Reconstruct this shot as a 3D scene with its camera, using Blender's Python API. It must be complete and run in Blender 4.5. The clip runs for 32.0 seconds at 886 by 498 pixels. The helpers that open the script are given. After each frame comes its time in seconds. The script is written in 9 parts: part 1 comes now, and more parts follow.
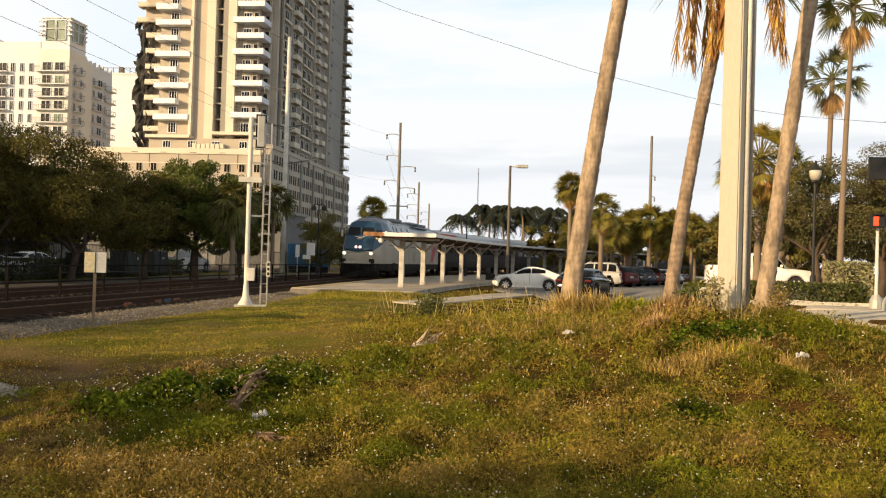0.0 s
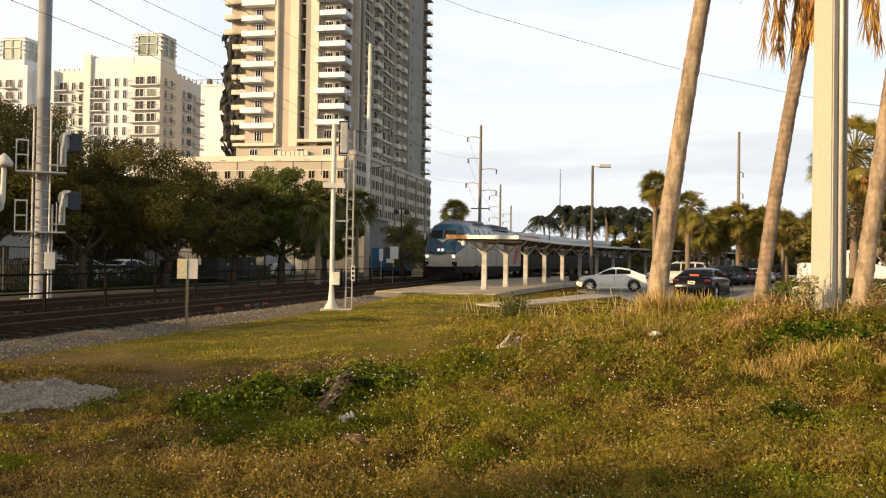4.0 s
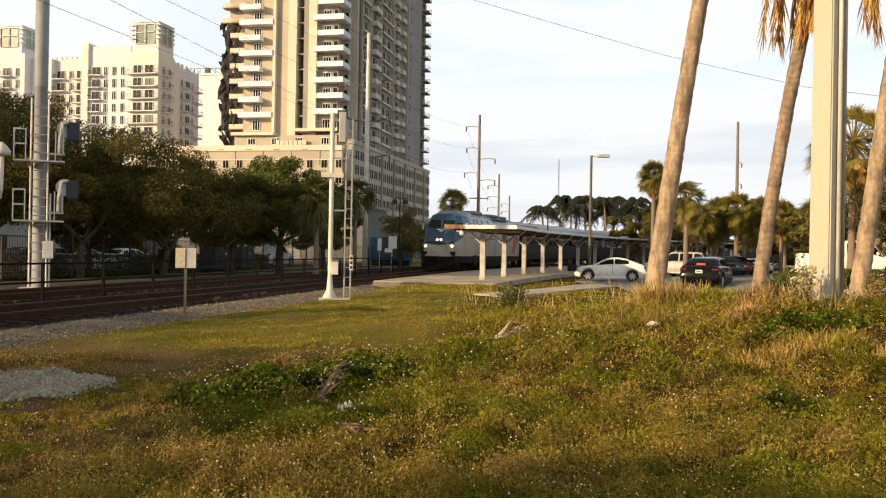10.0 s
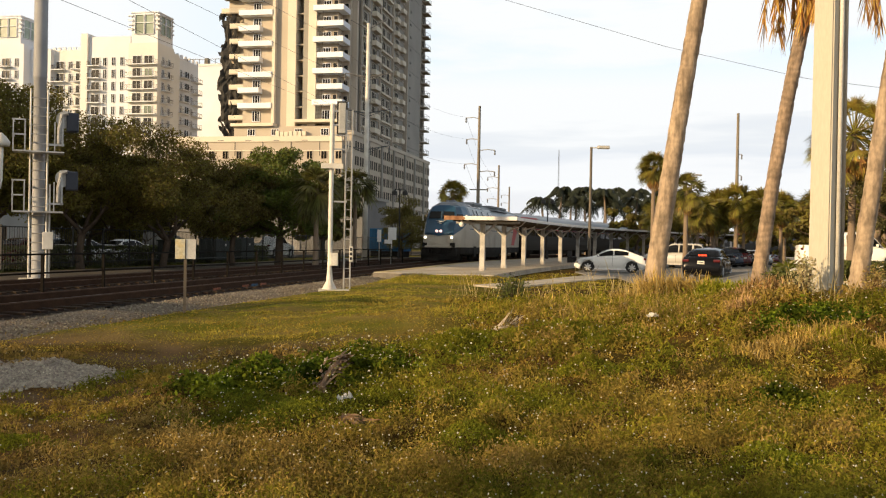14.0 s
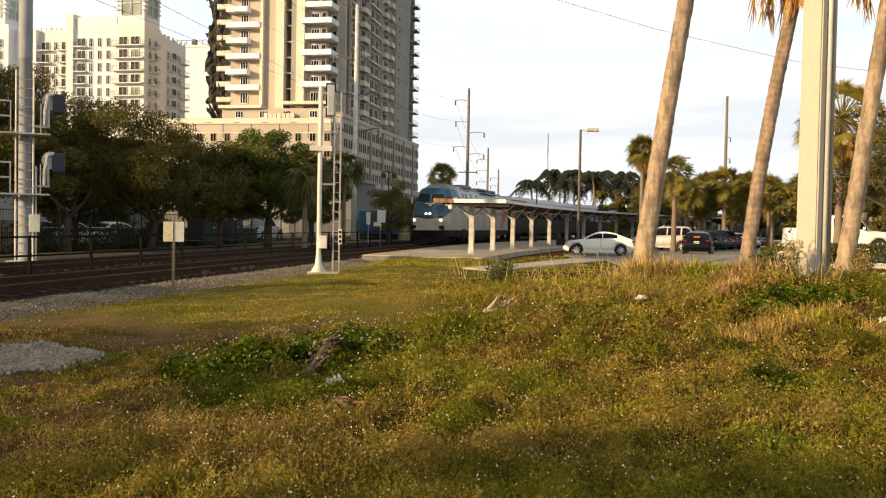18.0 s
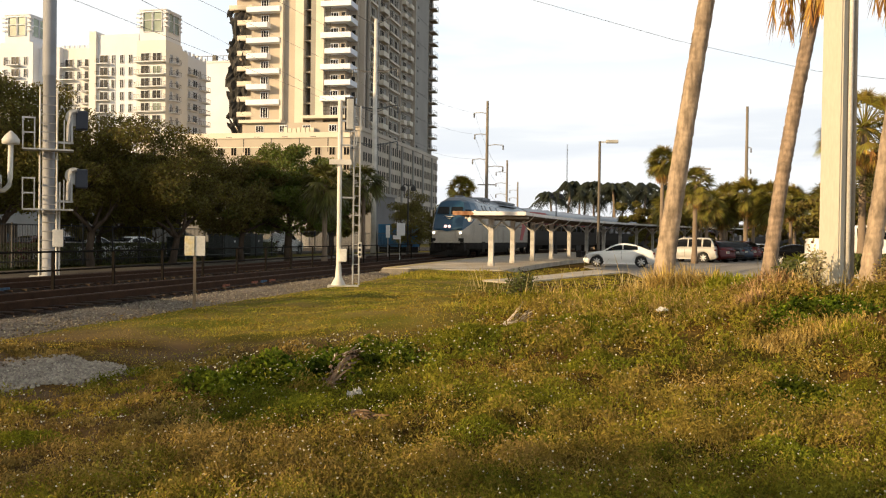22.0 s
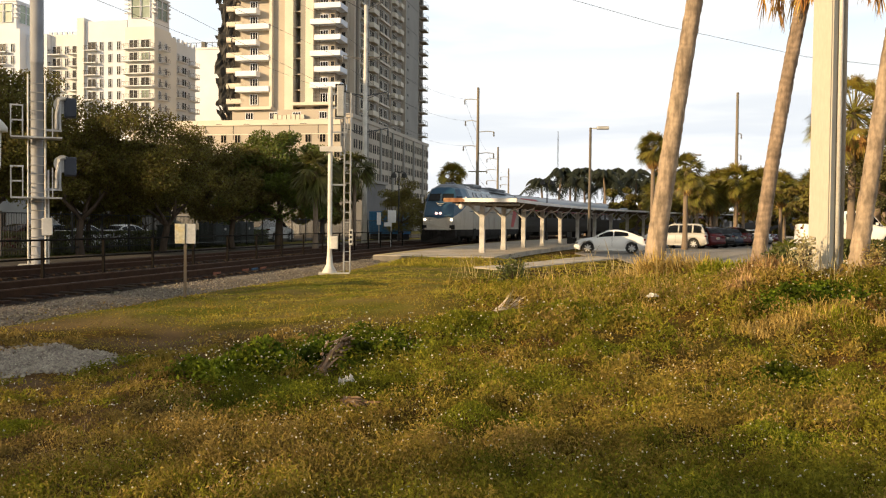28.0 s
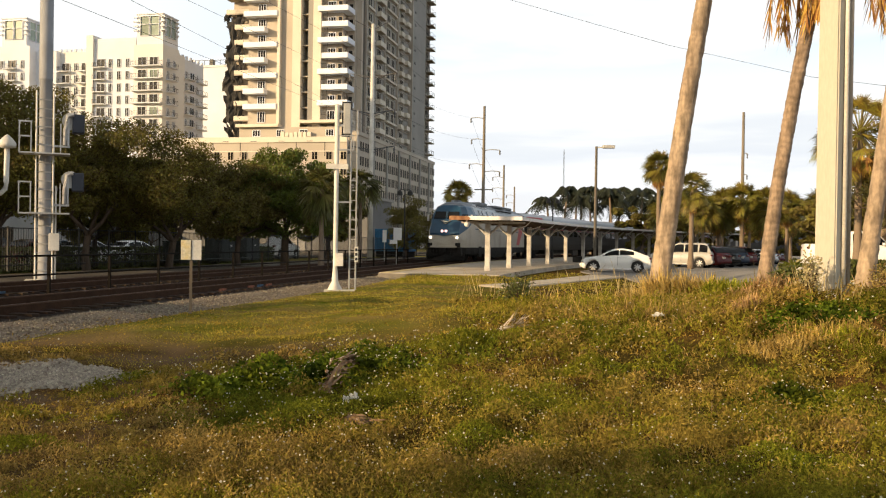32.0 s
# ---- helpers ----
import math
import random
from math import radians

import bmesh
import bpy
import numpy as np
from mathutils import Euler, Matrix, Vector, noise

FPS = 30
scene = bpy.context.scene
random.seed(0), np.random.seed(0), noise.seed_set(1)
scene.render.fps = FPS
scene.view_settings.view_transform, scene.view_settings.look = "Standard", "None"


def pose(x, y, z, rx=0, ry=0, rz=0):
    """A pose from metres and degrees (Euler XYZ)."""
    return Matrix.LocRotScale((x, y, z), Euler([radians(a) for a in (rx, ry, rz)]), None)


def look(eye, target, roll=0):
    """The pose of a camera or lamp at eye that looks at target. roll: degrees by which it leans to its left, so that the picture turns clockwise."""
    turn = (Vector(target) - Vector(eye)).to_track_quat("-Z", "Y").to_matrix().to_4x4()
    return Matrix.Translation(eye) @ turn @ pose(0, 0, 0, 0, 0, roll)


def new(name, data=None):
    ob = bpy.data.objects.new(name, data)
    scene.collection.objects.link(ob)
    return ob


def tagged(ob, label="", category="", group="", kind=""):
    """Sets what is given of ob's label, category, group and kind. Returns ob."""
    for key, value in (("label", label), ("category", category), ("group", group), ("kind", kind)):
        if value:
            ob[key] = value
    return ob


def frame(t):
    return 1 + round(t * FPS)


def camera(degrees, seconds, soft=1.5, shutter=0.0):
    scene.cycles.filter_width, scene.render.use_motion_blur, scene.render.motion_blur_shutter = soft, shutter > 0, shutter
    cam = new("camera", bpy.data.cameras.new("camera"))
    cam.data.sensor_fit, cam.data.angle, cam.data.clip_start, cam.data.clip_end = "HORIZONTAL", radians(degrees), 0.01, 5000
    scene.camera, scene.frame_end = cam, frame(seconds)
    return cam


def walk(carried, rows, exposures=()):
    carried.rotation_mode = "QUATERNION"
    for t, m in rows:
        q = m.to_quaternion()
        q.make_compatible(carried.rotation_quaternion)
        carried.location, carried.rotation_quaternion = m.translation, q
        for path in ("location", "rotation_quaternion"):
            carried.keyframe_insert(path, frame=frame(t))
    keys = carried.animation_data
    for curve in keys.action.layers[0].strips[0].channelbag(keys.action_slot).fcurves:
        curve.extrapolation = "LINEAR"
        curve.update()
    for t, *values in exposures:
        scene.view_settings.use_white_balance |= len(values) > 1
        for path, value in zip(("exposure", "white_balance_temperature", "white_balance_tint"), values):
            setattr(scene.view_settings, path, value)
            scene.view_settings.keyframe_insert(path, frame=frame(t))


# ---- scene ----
cam = camera(53.0, 32.0, soft=1.15)
PATH = [
    (0.0, pose(0, 0, 1.6, 90.762, -1.724, -0.285)),
    (0.5, pose(0, 0, 1.6, 90.786, -1.356, -0.037)),
    (1.0, pose(0, 0, 1.6, 90.613, -1.457, 0.363)),
    (1.5, pose(0, 0, 1.6, 90.853, -1.349, 2.239)),
    (2.0, pose(0, 0, 1.6, 90.667, -1.230, 3.953)),
    (2.5, pose(0, 0, 1.6, 90.934, -1.286, 4.983)),
    (3.0, pose(0, 0, 1.6, 90.922, -1.573, 5.764)),
    (3.5, pose(0, 0, 1.6, 90.910, -0.916, 5.097)),
    (5.5, pose(0, 0, 1.6, 90.393, -0.975, 4.936)),
    (6.0, pose(0, 0, 1.6, 90.344, -0.899, 5.098)),
    (6.5, pose(0, 0, 1.6, 90.230, -1.029, 5.115)),
    (7.0, pose(0, 0, 1.6, 90.063, -1.218, 5.094)),
    (7.5, pose(0, 0, 1.6, 89.936, -1.101, 4.988)),
    (8.0, pose(0, 0, 1.6, 90.033, -1.119, 5.066)),
    (8.5, pose(0, 0, 1.6, 90.147, -1.158, 4.964)),
    (9.0, pose(0, 0, 1.6, 90.117, -1.237, 4.992)),
    (9.5, pose(0, 0, 1.6, 90.030, -1.160, 4.994)),
    (10.0, pose(0, 0, 1.6, 90.132, -1.023, 4.937)),
    (10.5, pose(0, 0, 1.6, 90.340, -0.859, 5.093)),
    (11.0, pose(0, 0, 1.6, 90.153, -0.957, 5.031)),
    (11.5, pose(0, 0, 1.6, 90.156, -1.230, 4.813)),
    (12.0, pose(0, 0, 1.6, 90.019, -0.958, 5.002)),
    (12.5, pose(0, 0, 1.6, 90.048, -0.830, 4.882)),
    (13.0, pose(0, 0, 1.6, 89.671, -1.072, 4.492)),
    (13.5, pose(0, 0, 1.6, 89.609, -1.137, 4.821)),
    (15.5, pose(0, 0, 1.6, 89.414, -1.014, 5.047)),
    (16.0, pose(0, 0, 1.6, 89.449, -0.956, 5.456)),
    (16.5, pose(0, 0, 1.6, 89.031, -1.212, 5.895)),
    (17.0, pose(0, 0, 1.6, 88.718, -0.964, 5.429)),
    (17.5, pose(0, 0, 1.6, 88.705, -0.785, 4.298)),
    (18.0, pose(0, 0, 1.6, 88.469, -1.109, 4.221)),
    (18.5, pose(0, 0, 1.6, 88.158, -1.402, 3.765)),
    (19.0, pose(0, 0, 1.6, 88.247, -1.125, 3.747)),
    (19.5, pose(0, 0, 1.6, 88.598, -0.601, 4.126)),
    (20.0, pose(0, 0, 1.6, 88.972, -1.013, 4.833)),
    (20.5, pose(0, 0, 1.6, 89.460, -0.680, 4.855)),
    (21.0, pose(0, 0, 1.6, 89.298, -0.663, 5.471)),
    (21.5, pose(0, 0, 1.6, 89.253, -1.027, 5.567)),
    (22.0, pose(0, 0, 1.6, 89.265, -0.767, 5.476)),
    (22.5, pose(0, 0, 1.6, 89.126, -0.727, 5.152)),
    (23.0, pose(0, 0, 1.6, 89.146, -0.755, 5.200)),
    (23.5, pose(0, 0, 1.6, 88.946, -0.830, 5.098)),
    (24.0, pose(0, 0, 1.6, 88.666, -0.780, 4.756)),
    (24.5, pose(0, 0, 1.6, 88.489, -0.924, 4.816)),
    (25.0, pose(0, 0, 1.6, 88.536, -0.959, 4.817)),
    (25.5, pose(0, 0, 1.6, 88.660, -0.975, 5.140)),
    (27.5, pose(0, 0, 1.6, 88.294, -0.657, 4.886)),
    (28.0, pose(0, 0, 1.6, 88.430, -0.572, 4.898)),
    (28.5, pose(0, 0, 1.6, 88.906, -0.647, 4.662)),
    (29.0, pose(0, 0, 1.6, 88.905, -0.601, 4.223)),
    (29.5, pose(0, 0, 1.6, 88.798, -0.920, 4.010)),
    (30.0, pose(0, 0, 1.6, 88.742, -0.673, 4.120)),
    (30.5, pose(0, 0, 1.6, 88.823, -1.035, 4.475)),
    (31.0, pose(0, 0, 1.6, 89.227, -0.837, 4.660)),
    (31.5, pose(0, 0, 1.6, 89.627, -0.910, 5.298)),
    (32.0, pose(0, 0, 1.6, 89.573, -0.903, 5.258)),
]
walk(cam, PATH, exposures=[(0.0, 0.0), (14.0, 0.0), (18.0, 0.08), (32.0, 0.08)])

# ---- world and sun ----
SUN_AZ = 232.0      # degrees clockwise from +y: the sun stands behind and to one side of the viewer
SUN_EL = 16.0
world = bpy.data.worlds.new("world")
scene.world = world
world.use_nodes = True
wt = world.node_tree
for n in list(wt.nodes):
    wt.nodes.remove(n)
w_out = wt.nodes.new("ShaderNodeOutputWorld")
w_bg = wt.nodes.new("ShaderNodeBackground")
w_sky = wt.nodes.new("ShaderNodeTexSky")
w_sky.sky_type, w_sky.sun_disc = "NISHITA", False
w_sky.sun_elevation, w_sky.sun_rotation = radians(SUN_EL), radians(SUN_AZ)
w_sky.air_density, w_sky.dust_density, w_sky.ozone_density = 1.0, 1.5, 1.5
w_tc = wt.nodes.new("ShaderNodeTexCoord")
w_map = wt.nodes.new("ShaderNodeMapping")
w_map.inputs["Scale"].default_value = (1.0, 1.0, 5.5)
w_map.inputs["Location"].default_value = (0.35, 0.1, 0.0)
w_no = wt.nodes.new("ShaderNodeTexNoise")
w_no.inputs["Scale"].default_value, w_no.inputs["Detail"].default_value = 2.1, 7.0
w_no.inputs["Roughness"].default_value = 0.52
w_ramp = wt.nodes.new("ShaderNodeValToRGB")
w_ramp.color_ramp.elements[0].position, w_ramp.color_ramp.elements[1].position = 0.34, 0.58
w_mul = wt.nodes.new("ShaderNodeMix")
w_mul.data_type, w_mul.blend_type = "RGBA", "MULTIPLY"
w_mul.inputs[0].default_value = 1.0
w_mul.inputs[7].default_value = (0.11, 0.11, 0.105, 1)
w_add = wt.nodes.new("ShaderNodeMix")
w_add.data_type, w_add.blend_type = "RGBA", "ADD"
w_add.inputs[0].default_value = 1.0
w_add.inputs[7].default_value = (0.42, 0.62, 0.76, 1)
# height in the sky, stirred a little, so that the layers of cloud have uneven edges
w_sep = wt.nodes.new("ShaderNodeSeparateXYZ")
wt.links.new(w_tc.outputs["Generated"], w_sep.inputs[0])
w_map2 = wt.nodes.new("ShaderNodeMapping")
w_map2.inputs["Scale"].default_value = (1.0, 1.0, 9.0)
w_map2.inputs["Location"].default_value = (0.12, 0.4, 0.0)
w_no2 = wt.nodes.new("ShaderNodeTexNoise")
w_no2.inputs["Scale"].default_value, w_no2.inputs["Detail"].default_value = 3.4, 6.0
w_stir = wt.nodes.new("ShaderNodeMath")
w_stir.operation = "MULTIPLY_ADD"
w_stir.inputs[1].default_value = 0.12
wt.links.new(w_no2.outputs["Fac"], w_stir.inputs[0])
w_down = wt.nodes.new("ShaderNodeMath")
w_down.operation = "SUBTRACT"
w_down.inputs[1].default_value = 0.058
wt.links.new(w_sep.outputs["Z"], w_down.inputs[0])
wt.links.new(w_down.outputs[0], w_stir.inputs[2])
w_layer = wt.nodes.new("ShaderNodeValToRGB")
w_lr = w_layer.color_ramp
w_lr.elements[0].position, w_lr.elements[0].color = 0.0, (0.95, 0.96, 0.98, 1)
w_lr.elements[1].position, w_lr.elements[1].color = 0.28, (1.07, 1.09, 1.09, 1)
for _p, _c in ((0.055, (0.96, 0.98, 1.01)), (0.072, (1.05, 1.07, 1.08)), (0.092, (1.04, 1.06, 1.08)), (0.108, (0.90, 0.945, 1.0)), (0.122, (0.93, 0.97, 1.01)), (0.136, (1.06, 1.08, 1.09))):
    _e2 = w_lr.elements.new(_p)
    _e2.color = (*_c, 1)
wt.links.new(w_stir.outputs[0], w_layer.inputs[0])
w_mix = wt.nodes.new("ShaderNodeMix")
w_mix.data_type = "RGBA"
# blue gaps open only above the layered cloud
w_gap = wt.nodes.new("ShaderNodeMapRange")
w_gap.inputs["From Min"].default_value, w_gap.inputs["From Max"].default_value = 0.17, 0.27
w_gap.inputs["To Min"].default_value, w_gap.inputs["To Max"].default_value = 1.0, 0.0
wt.links.new(w_sep.outputs["Z"], w_gap.inputs["Value"])
w_max = wt.nodes.new("ShaderNodeMath")
w_max.operation = "MAXIMUM"
wt.links.new(w_tc.outputs["Generated"], w_map.inputs[0])
wt.links.new(w_tc.outputs["Generated"], w_map2.inputs[0])
wt.links.new(w_map2.outputs[0], w_no2.inputs["Vector"])
wt.links.new(w_map.outputs[0], w_no.inputs["Vector"])
wt.links.new(w_no.outputs["Fac"], w_ramp.inputs[0])
wt.links.new(w_sky.outputs[0], w_mul.inputs[6])
wt.links.new(w_mul.outputs[2], w_add.inputs[6])
wt.links.new(w_ramp.outputs[0], w_max.inputs[0])
wt.links.new(w_gap.outputs[0], w_max.inputs[1])
# the sheet is unbroken towards the town
w_town = wt.nodes.new("ShaderNodeMapRange")
w_town.inputs["From Min"].default_value, w_town.inputs["From Max"].default_value = -0.42, 0.0
w_town.inputs["To Min"].default_value, w_town.inputs["To Max"].default_value = 1.0, 0.0
wt.links.new(w_sep.outputs["X"], w_town.inputs["Value"])
w_max2 = wt.nodes.new("ShaderNodeMath")
w_max2.operation = "MAXIMUM"
wt.links.new(w_max.outputs[0], w_max2.inputs[0])
wt.links.new(w_town.outputs[0], w_max2.inputs[1])
wt.links.new(w_max2.outputs[0], w_mix.inputs[0])
wt.links.new(w_add.outputs[2], w_mix.inputs[6])
wt.links.new(w_layer.outputs[0], w_mix.inputs[7])
# the cloud sheet thins and the sky deepens overhead
w_hi = wt.nodes.new("ShaderNodeMapRange")
w_hi.inputs["From Min"].default_value, w_hi.inputs["From Max"].default_value = 0.32, 0.75
w_hi.inputs["To Min"].default_value, w_hi.inputs["To Max"].default_value = 0.0, 0.9
wt.links.new(w_sep.outputs["Z"], w_hi.inputs["Value"])
w_top = wt.nodes.new("ShaderNodeMix")
w_top.data_type = "RGBA"
w_top.inputs[7].default_value = (0.25, 0.25, 0.25, 1)
wt.links.new(w_hi.outputs[0], w_top.inputs[0])
wt.links.new(w_mix.outputs[2], w_top.inputs[6])
# the cloud is brightest round the low sun
w_dot = wt.nodes.new("ShaderNodeVectorMath")
w_dot.operation = "DOT_PRODUCT"
w_dot.inputs[1].default_value = (math.sin(radians(SUN_AZ)) * math.cos(radians(SUN_EL)), math.cos(radians(SUN_AZ)) * math.cos(radians(SUN_EL)), math.sin(radians(SUN_EL)))
wt.links.new(w_tc.outputs["Generated"], w_dot.inputs[0])
w_near = wt.nodes.new("ShaderNodeMapRange")
w_near.inputs["From Min"].default_value, w_near.inputs["From Max"].default_value = 0.35, 1.0
wt.links.new(w_dot.outputs["Value"], w_near.inputs["Value"])
w_glow = wt.nodes.new("ShaderNodeMix")
w_glow.data_type, w_glow.blend_type = "RGBA", "MULTIPLY"
w_glow.inputs[7].default_value = (1.60, 1.42, 1.16, 1)
wt.links.new(w_near.outputs[0], w_glow.inputs[0])
wt.links.new(w_top.outputs[2], w_glow.inputs[6])
wt.links.new(w_glow.outputs[2], w_bg.inputs[0])
w_bg.inputs[1].default_value = 0.92
wt.links.new(w_bg.outputs[0], w_out.inputs[0])

sun = new("sun", bpy.data.lights.new("sun", "SUN"))
sun.data.energy, sun.data.angle, sun.data.color = 6.4, radians(0.6), (1.0, 0.71, 0.39)
_a, _e = radians(SUN_AZ), radians(SUN_EL)
SUN_DIR = Vector((math.sin(_a) * math.cos(_e), math.cos(_a) * math.cos(_e), math.sin(_e)))
sun.matrix_world = look(SUN_DIR * 300, (0, 0, 0))


# ---- materials ----
def mat(name, col, rough=0.7, metal=0.0, var=0.18, scale=1.2, col2=None, mix=0.5, bump=0.15, bscale=25.0, rnd=0.0,
        island=0.0, spec=0.5, coat=0.0, stretch=(1, 1, 1), trans=0.0, emit=None, world_space=False):
    """A paint, stone, metal or leaf: a base colour that varies at two scales, with fine relief."""
    m = bpy.data.materials.new(name)
    m.use_nodes = True
    nt = m.node_tree
    bsdf = nt.nodes["Principled BSDF"]
    bsdf.inputs["Roughness"].default_value = rough
    bsdf.inputs["Metallic"].default_value = metal
    bsdf.inputs["Specular IOR Level"].default_value = spec
    bsdf.inputs["Coat Weight"].default_value = coat
    if world_space:
        geo = nt.nodes.new("ShaderNodeNewGeometry")
        coord = geo.outputs["Position"]
    else:
        tc = nt.nodes.new("ShaderNodeTexCoord")
        coord = tc.outputs["Object"]
    mp = nt.nodes.new("ShaderNodeMapping")
    mp.inputs["Scale"].default_value = stretch
    nt.links.new(coord, mp.inputs[0])
    big = nt.nodes.new("ShaderNodeTexNoise")
    big.inputs["Scale"].default_value, big.inputs["Detail"].default_value = scale, 5.0
    fine = nt.nodes.new("ShaderNodeTexNoise")
    fine.inputs["Scale"].default_value, fine.inputs["Detail"].default_value = bscale, 3.0
    nt.links.new(mp.outputs[0], big.inputs["Vector"])
    nt.links.new(mp.outputs[0], fine.inputs["Vector"])
    ramp = nt.nodes.new("ShaderNodeValToRGB")
    c2 = col2 or [c * (1 - var) for c in col]
    c1 = col if col2 else [min(1, c * (1 + var * 0.6)) for c in col]
    ramp.color_ramp.elements[0].color, ramp.color_ramp.elements[1].color = (*c1, 1), (*c2, 1)
    ramp.color_ramp.elements[0].position, ramp.color_ramp.elements[1].position = mix - 0.18, mix + 0.18
    nt.links.new(big.outputs["Fac"], ramp.inputs[0])
    out = ramp.outputs[0]
    hsv = nt.nodes.new("ShaderNodeHueSaturation")
    nt.links.new(out, hsv.inputs["Color"])
    grain = nt.nodes.new("ShaderNodeMapRange")
    grain.inputs["From Min"].default_value, grain.inputs["From Max"].default_value = 0.3, 0.7
    grain.inputs["To Min"].default_value, grain.inputs["To Max"].default_value = 1 - var * 0.5, 1 + var * 0.5
    nt.links.new(fine.outputs["Fac"], grain.inputs["Value"])
    value = grain.outputs[0]
    if rnd or island:
        if island:
            src = nt.nodes.new("ShaderNodeNewGeometry").outputs["Random Per Island"]
            amount = island
        else:
            src = nt.nodes.new("ShaderNodeObjectInfo").outputs["Random"]
            amount = rnd
        r = nt.nodes.new("ShaderNodeMapRange")
        r.inputs["To Min"].default_value, r.inputs["To Max"].default_value = 1 - amount, 1 + amount
        nt.links.new(src, r.inputs["Value"])
        mul = nt.nodes.new("ShaderNodeMath")
        mul.operation = "MULTIPLY"
        nt.links.new(value, mul.inputs[0])
        nt.links.new(r.outputs[0], mul.inputs[1])
        value = mul.outputs[0]
        hr = nt.nodes.new("ShaderNodeMapRange")
        hr.inputs["To Min"].default_value, hr.inputs["To Max"].default_value = 0.5 - amount * 0.06, 0.5 + amount * 0.06
        nt.links.new(src, hr.inputs["Value"])
        nt.links.new(hr.outputs[0], hsv.inputs["Hue"])
    nt.links.new(value, hsv.inputs["Value"])
    nt.links.new(hsv.outputs[0], bsdf.inputs["Base Color"])
    if bump:
        bp = nt.nodes.new("ShaderNodeBump")
        bp.inputs["Strength"].default_value, bp.inputs["Distance"].default_value = bump, 0.02
        nt.links.new(fine.outputs["Fac"], bp.inputs["Height"])
        nt.links.new(bp.outputs[0], bsdf.inputs["Normal"])
    if trans:
        tl = nt.nodes.new("ShaderNodeBsdfTranslucent")
        nt.links.new(hsv.outputs[0], tl.inputs["Color"])
        mx = nt.nodes.new("ShaderNodeMixShader")
        mx.inputs[0].default_value = trans
        nt.links.new(bsdf.outputs[0], mx.inputs[1])
        nt.links.new(tl.outputs[0], mx.inputs[2])
        nt.links.new(mx.outputs[0], nt.nodes["Material Output"].inputs[0])
    if emit:
        bsdf.inputs["Emission Color"].default_value = (*emit[:3], 1)
        bsdf.inputs["Emission Strength"].default_value = emit[3]
    return m


def glass(name, col, rough=0.2, spec=0.25):
    """Dark window glass seen from outside."""
    m = mat(name, col, rough, 0.0, 0.25, 0.35, bump=0.0, bscale=3, rnd=0.3, spec=spec)
    return m


M = {}
M["concrete"] = mat("concrete", (0.50, 0.47, 0.40), 0.85, var=0.2, scale=0.6, bump=0.3, bscale=60, spec=0.12)
M["pole_concrete"] = mat("pole_concrete", (0.46, 0.425, 0.35), 0.8, var=0.12, scale=0.5, bump=0.15, bscale=40, stretch=(1, 1, 0.2))
M["walk"] = mat("walk_concrete", (0.480, 0.426, 0.348), 0.9, var=0.25, scale=0.8, bump=0.3, bscale=50, rnd=0.08, spec=0.12)
# asphalt copy with the shade beyond the railway put into its colour
M["shade_asphalt"] = mat("shaded_asphalt", (0.11, 0.092, 0.072), 0.95, var=0.35, scale=0.3, bump=0.4, bscale=90, spec=0.12)
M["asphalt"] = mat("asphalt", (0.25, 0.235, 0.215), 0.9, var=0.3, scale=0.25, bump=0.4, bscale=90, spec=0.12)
M["white_paint"] = mat("white_paint", (0.64, 0.61, 0.55), 0.6, var=0.2, scale=1.5, bump=0.1, bscale=30)
M["post_paint"] = mat("weathered_post_paint", (0.52, 0.50, 0.46), 0.8, var=0.35, scale=2.5, col2=(0.29, 0.265, 0.235), mix=0.6, bump=0.2, bscale=30)
M["roof_white"] = mat("roof_white", (0.62, 0.58, 0.52), 0.6, var=0.35, scale=0.7, col2=(0.42, 0.36, 0.3), mix=0.62, bump=0.15, bscale=20)
M["rust_fascia"] = mat("rust_fascia", (0.36, 0.20, 0.10), 0.85, var=0.35, scale=3.0, col2=(0.17, 0.07, 0.03), mix=0.5, bump=0.25)
M["eave_white"] = mat("eave_white", (0.80, 0.77, 0.72), 0.65, var=0.2, scale=1.3, col2=(0.55, 0.48, 0.40), mix=0.68, bump=0.12, bscale=20)
M["soffit"] = mat("soffit", (0.13, 0.10, 0.075), 0.85, var=0.3, scale=1.5, bump=0.2, bscale=20, spec=0.12)
M["black_metal"] = mat("black_metal", (0.025, 0.024, 0.023), 0.55, 0.3, var=0.3, scale=3, bump=0.1)
M["galv"] = mat("galvanised_steel", (0.44, 0.43, 0.41), 0.45, 0.55, var=0.2, scale=3, bump=0.05, bscale=60)
M["gantry_grey"] = mat("gantry_grey", (0.27, 0.275, 0.29), 0.7, 0.0, var=0.15, scale=1.5, bump=0.05, bscale=60)
M["galv_dull"] = mat("dull_steel", (0.44, 0.43, 0.40), 0.6, 0.4, var=0.2, scale=1, bump=0.05)
M["rail_steel"] = mat("rail_steel", (0.042, 0.020, 0.010), 0.8, 0.1, var=0.3, scale=4, bump=0.2, spec=0.12)
M["rail_head"] = mat("rail_head", (0.075, 0.042, 0.026), 0.6, 0.4, var=0.15, scale=5, bump=0.02, spec=0.12)
M["sleeper"] = mat("sleeper_wood", (0.045, 0.030, 0.021), 0.9, var=0.35, scale=3, bump=0.4, bscale=40, rnd=0.3, spec=0.12)
M["ballast"] = mat("ballast", (0.27, 0.225, 0.175), 0.95, var=0.5, scale=18, col2=(0.09, 0.07, 0.05), mix=0.52, bump=1.0, bscale=24, spec=0.12)
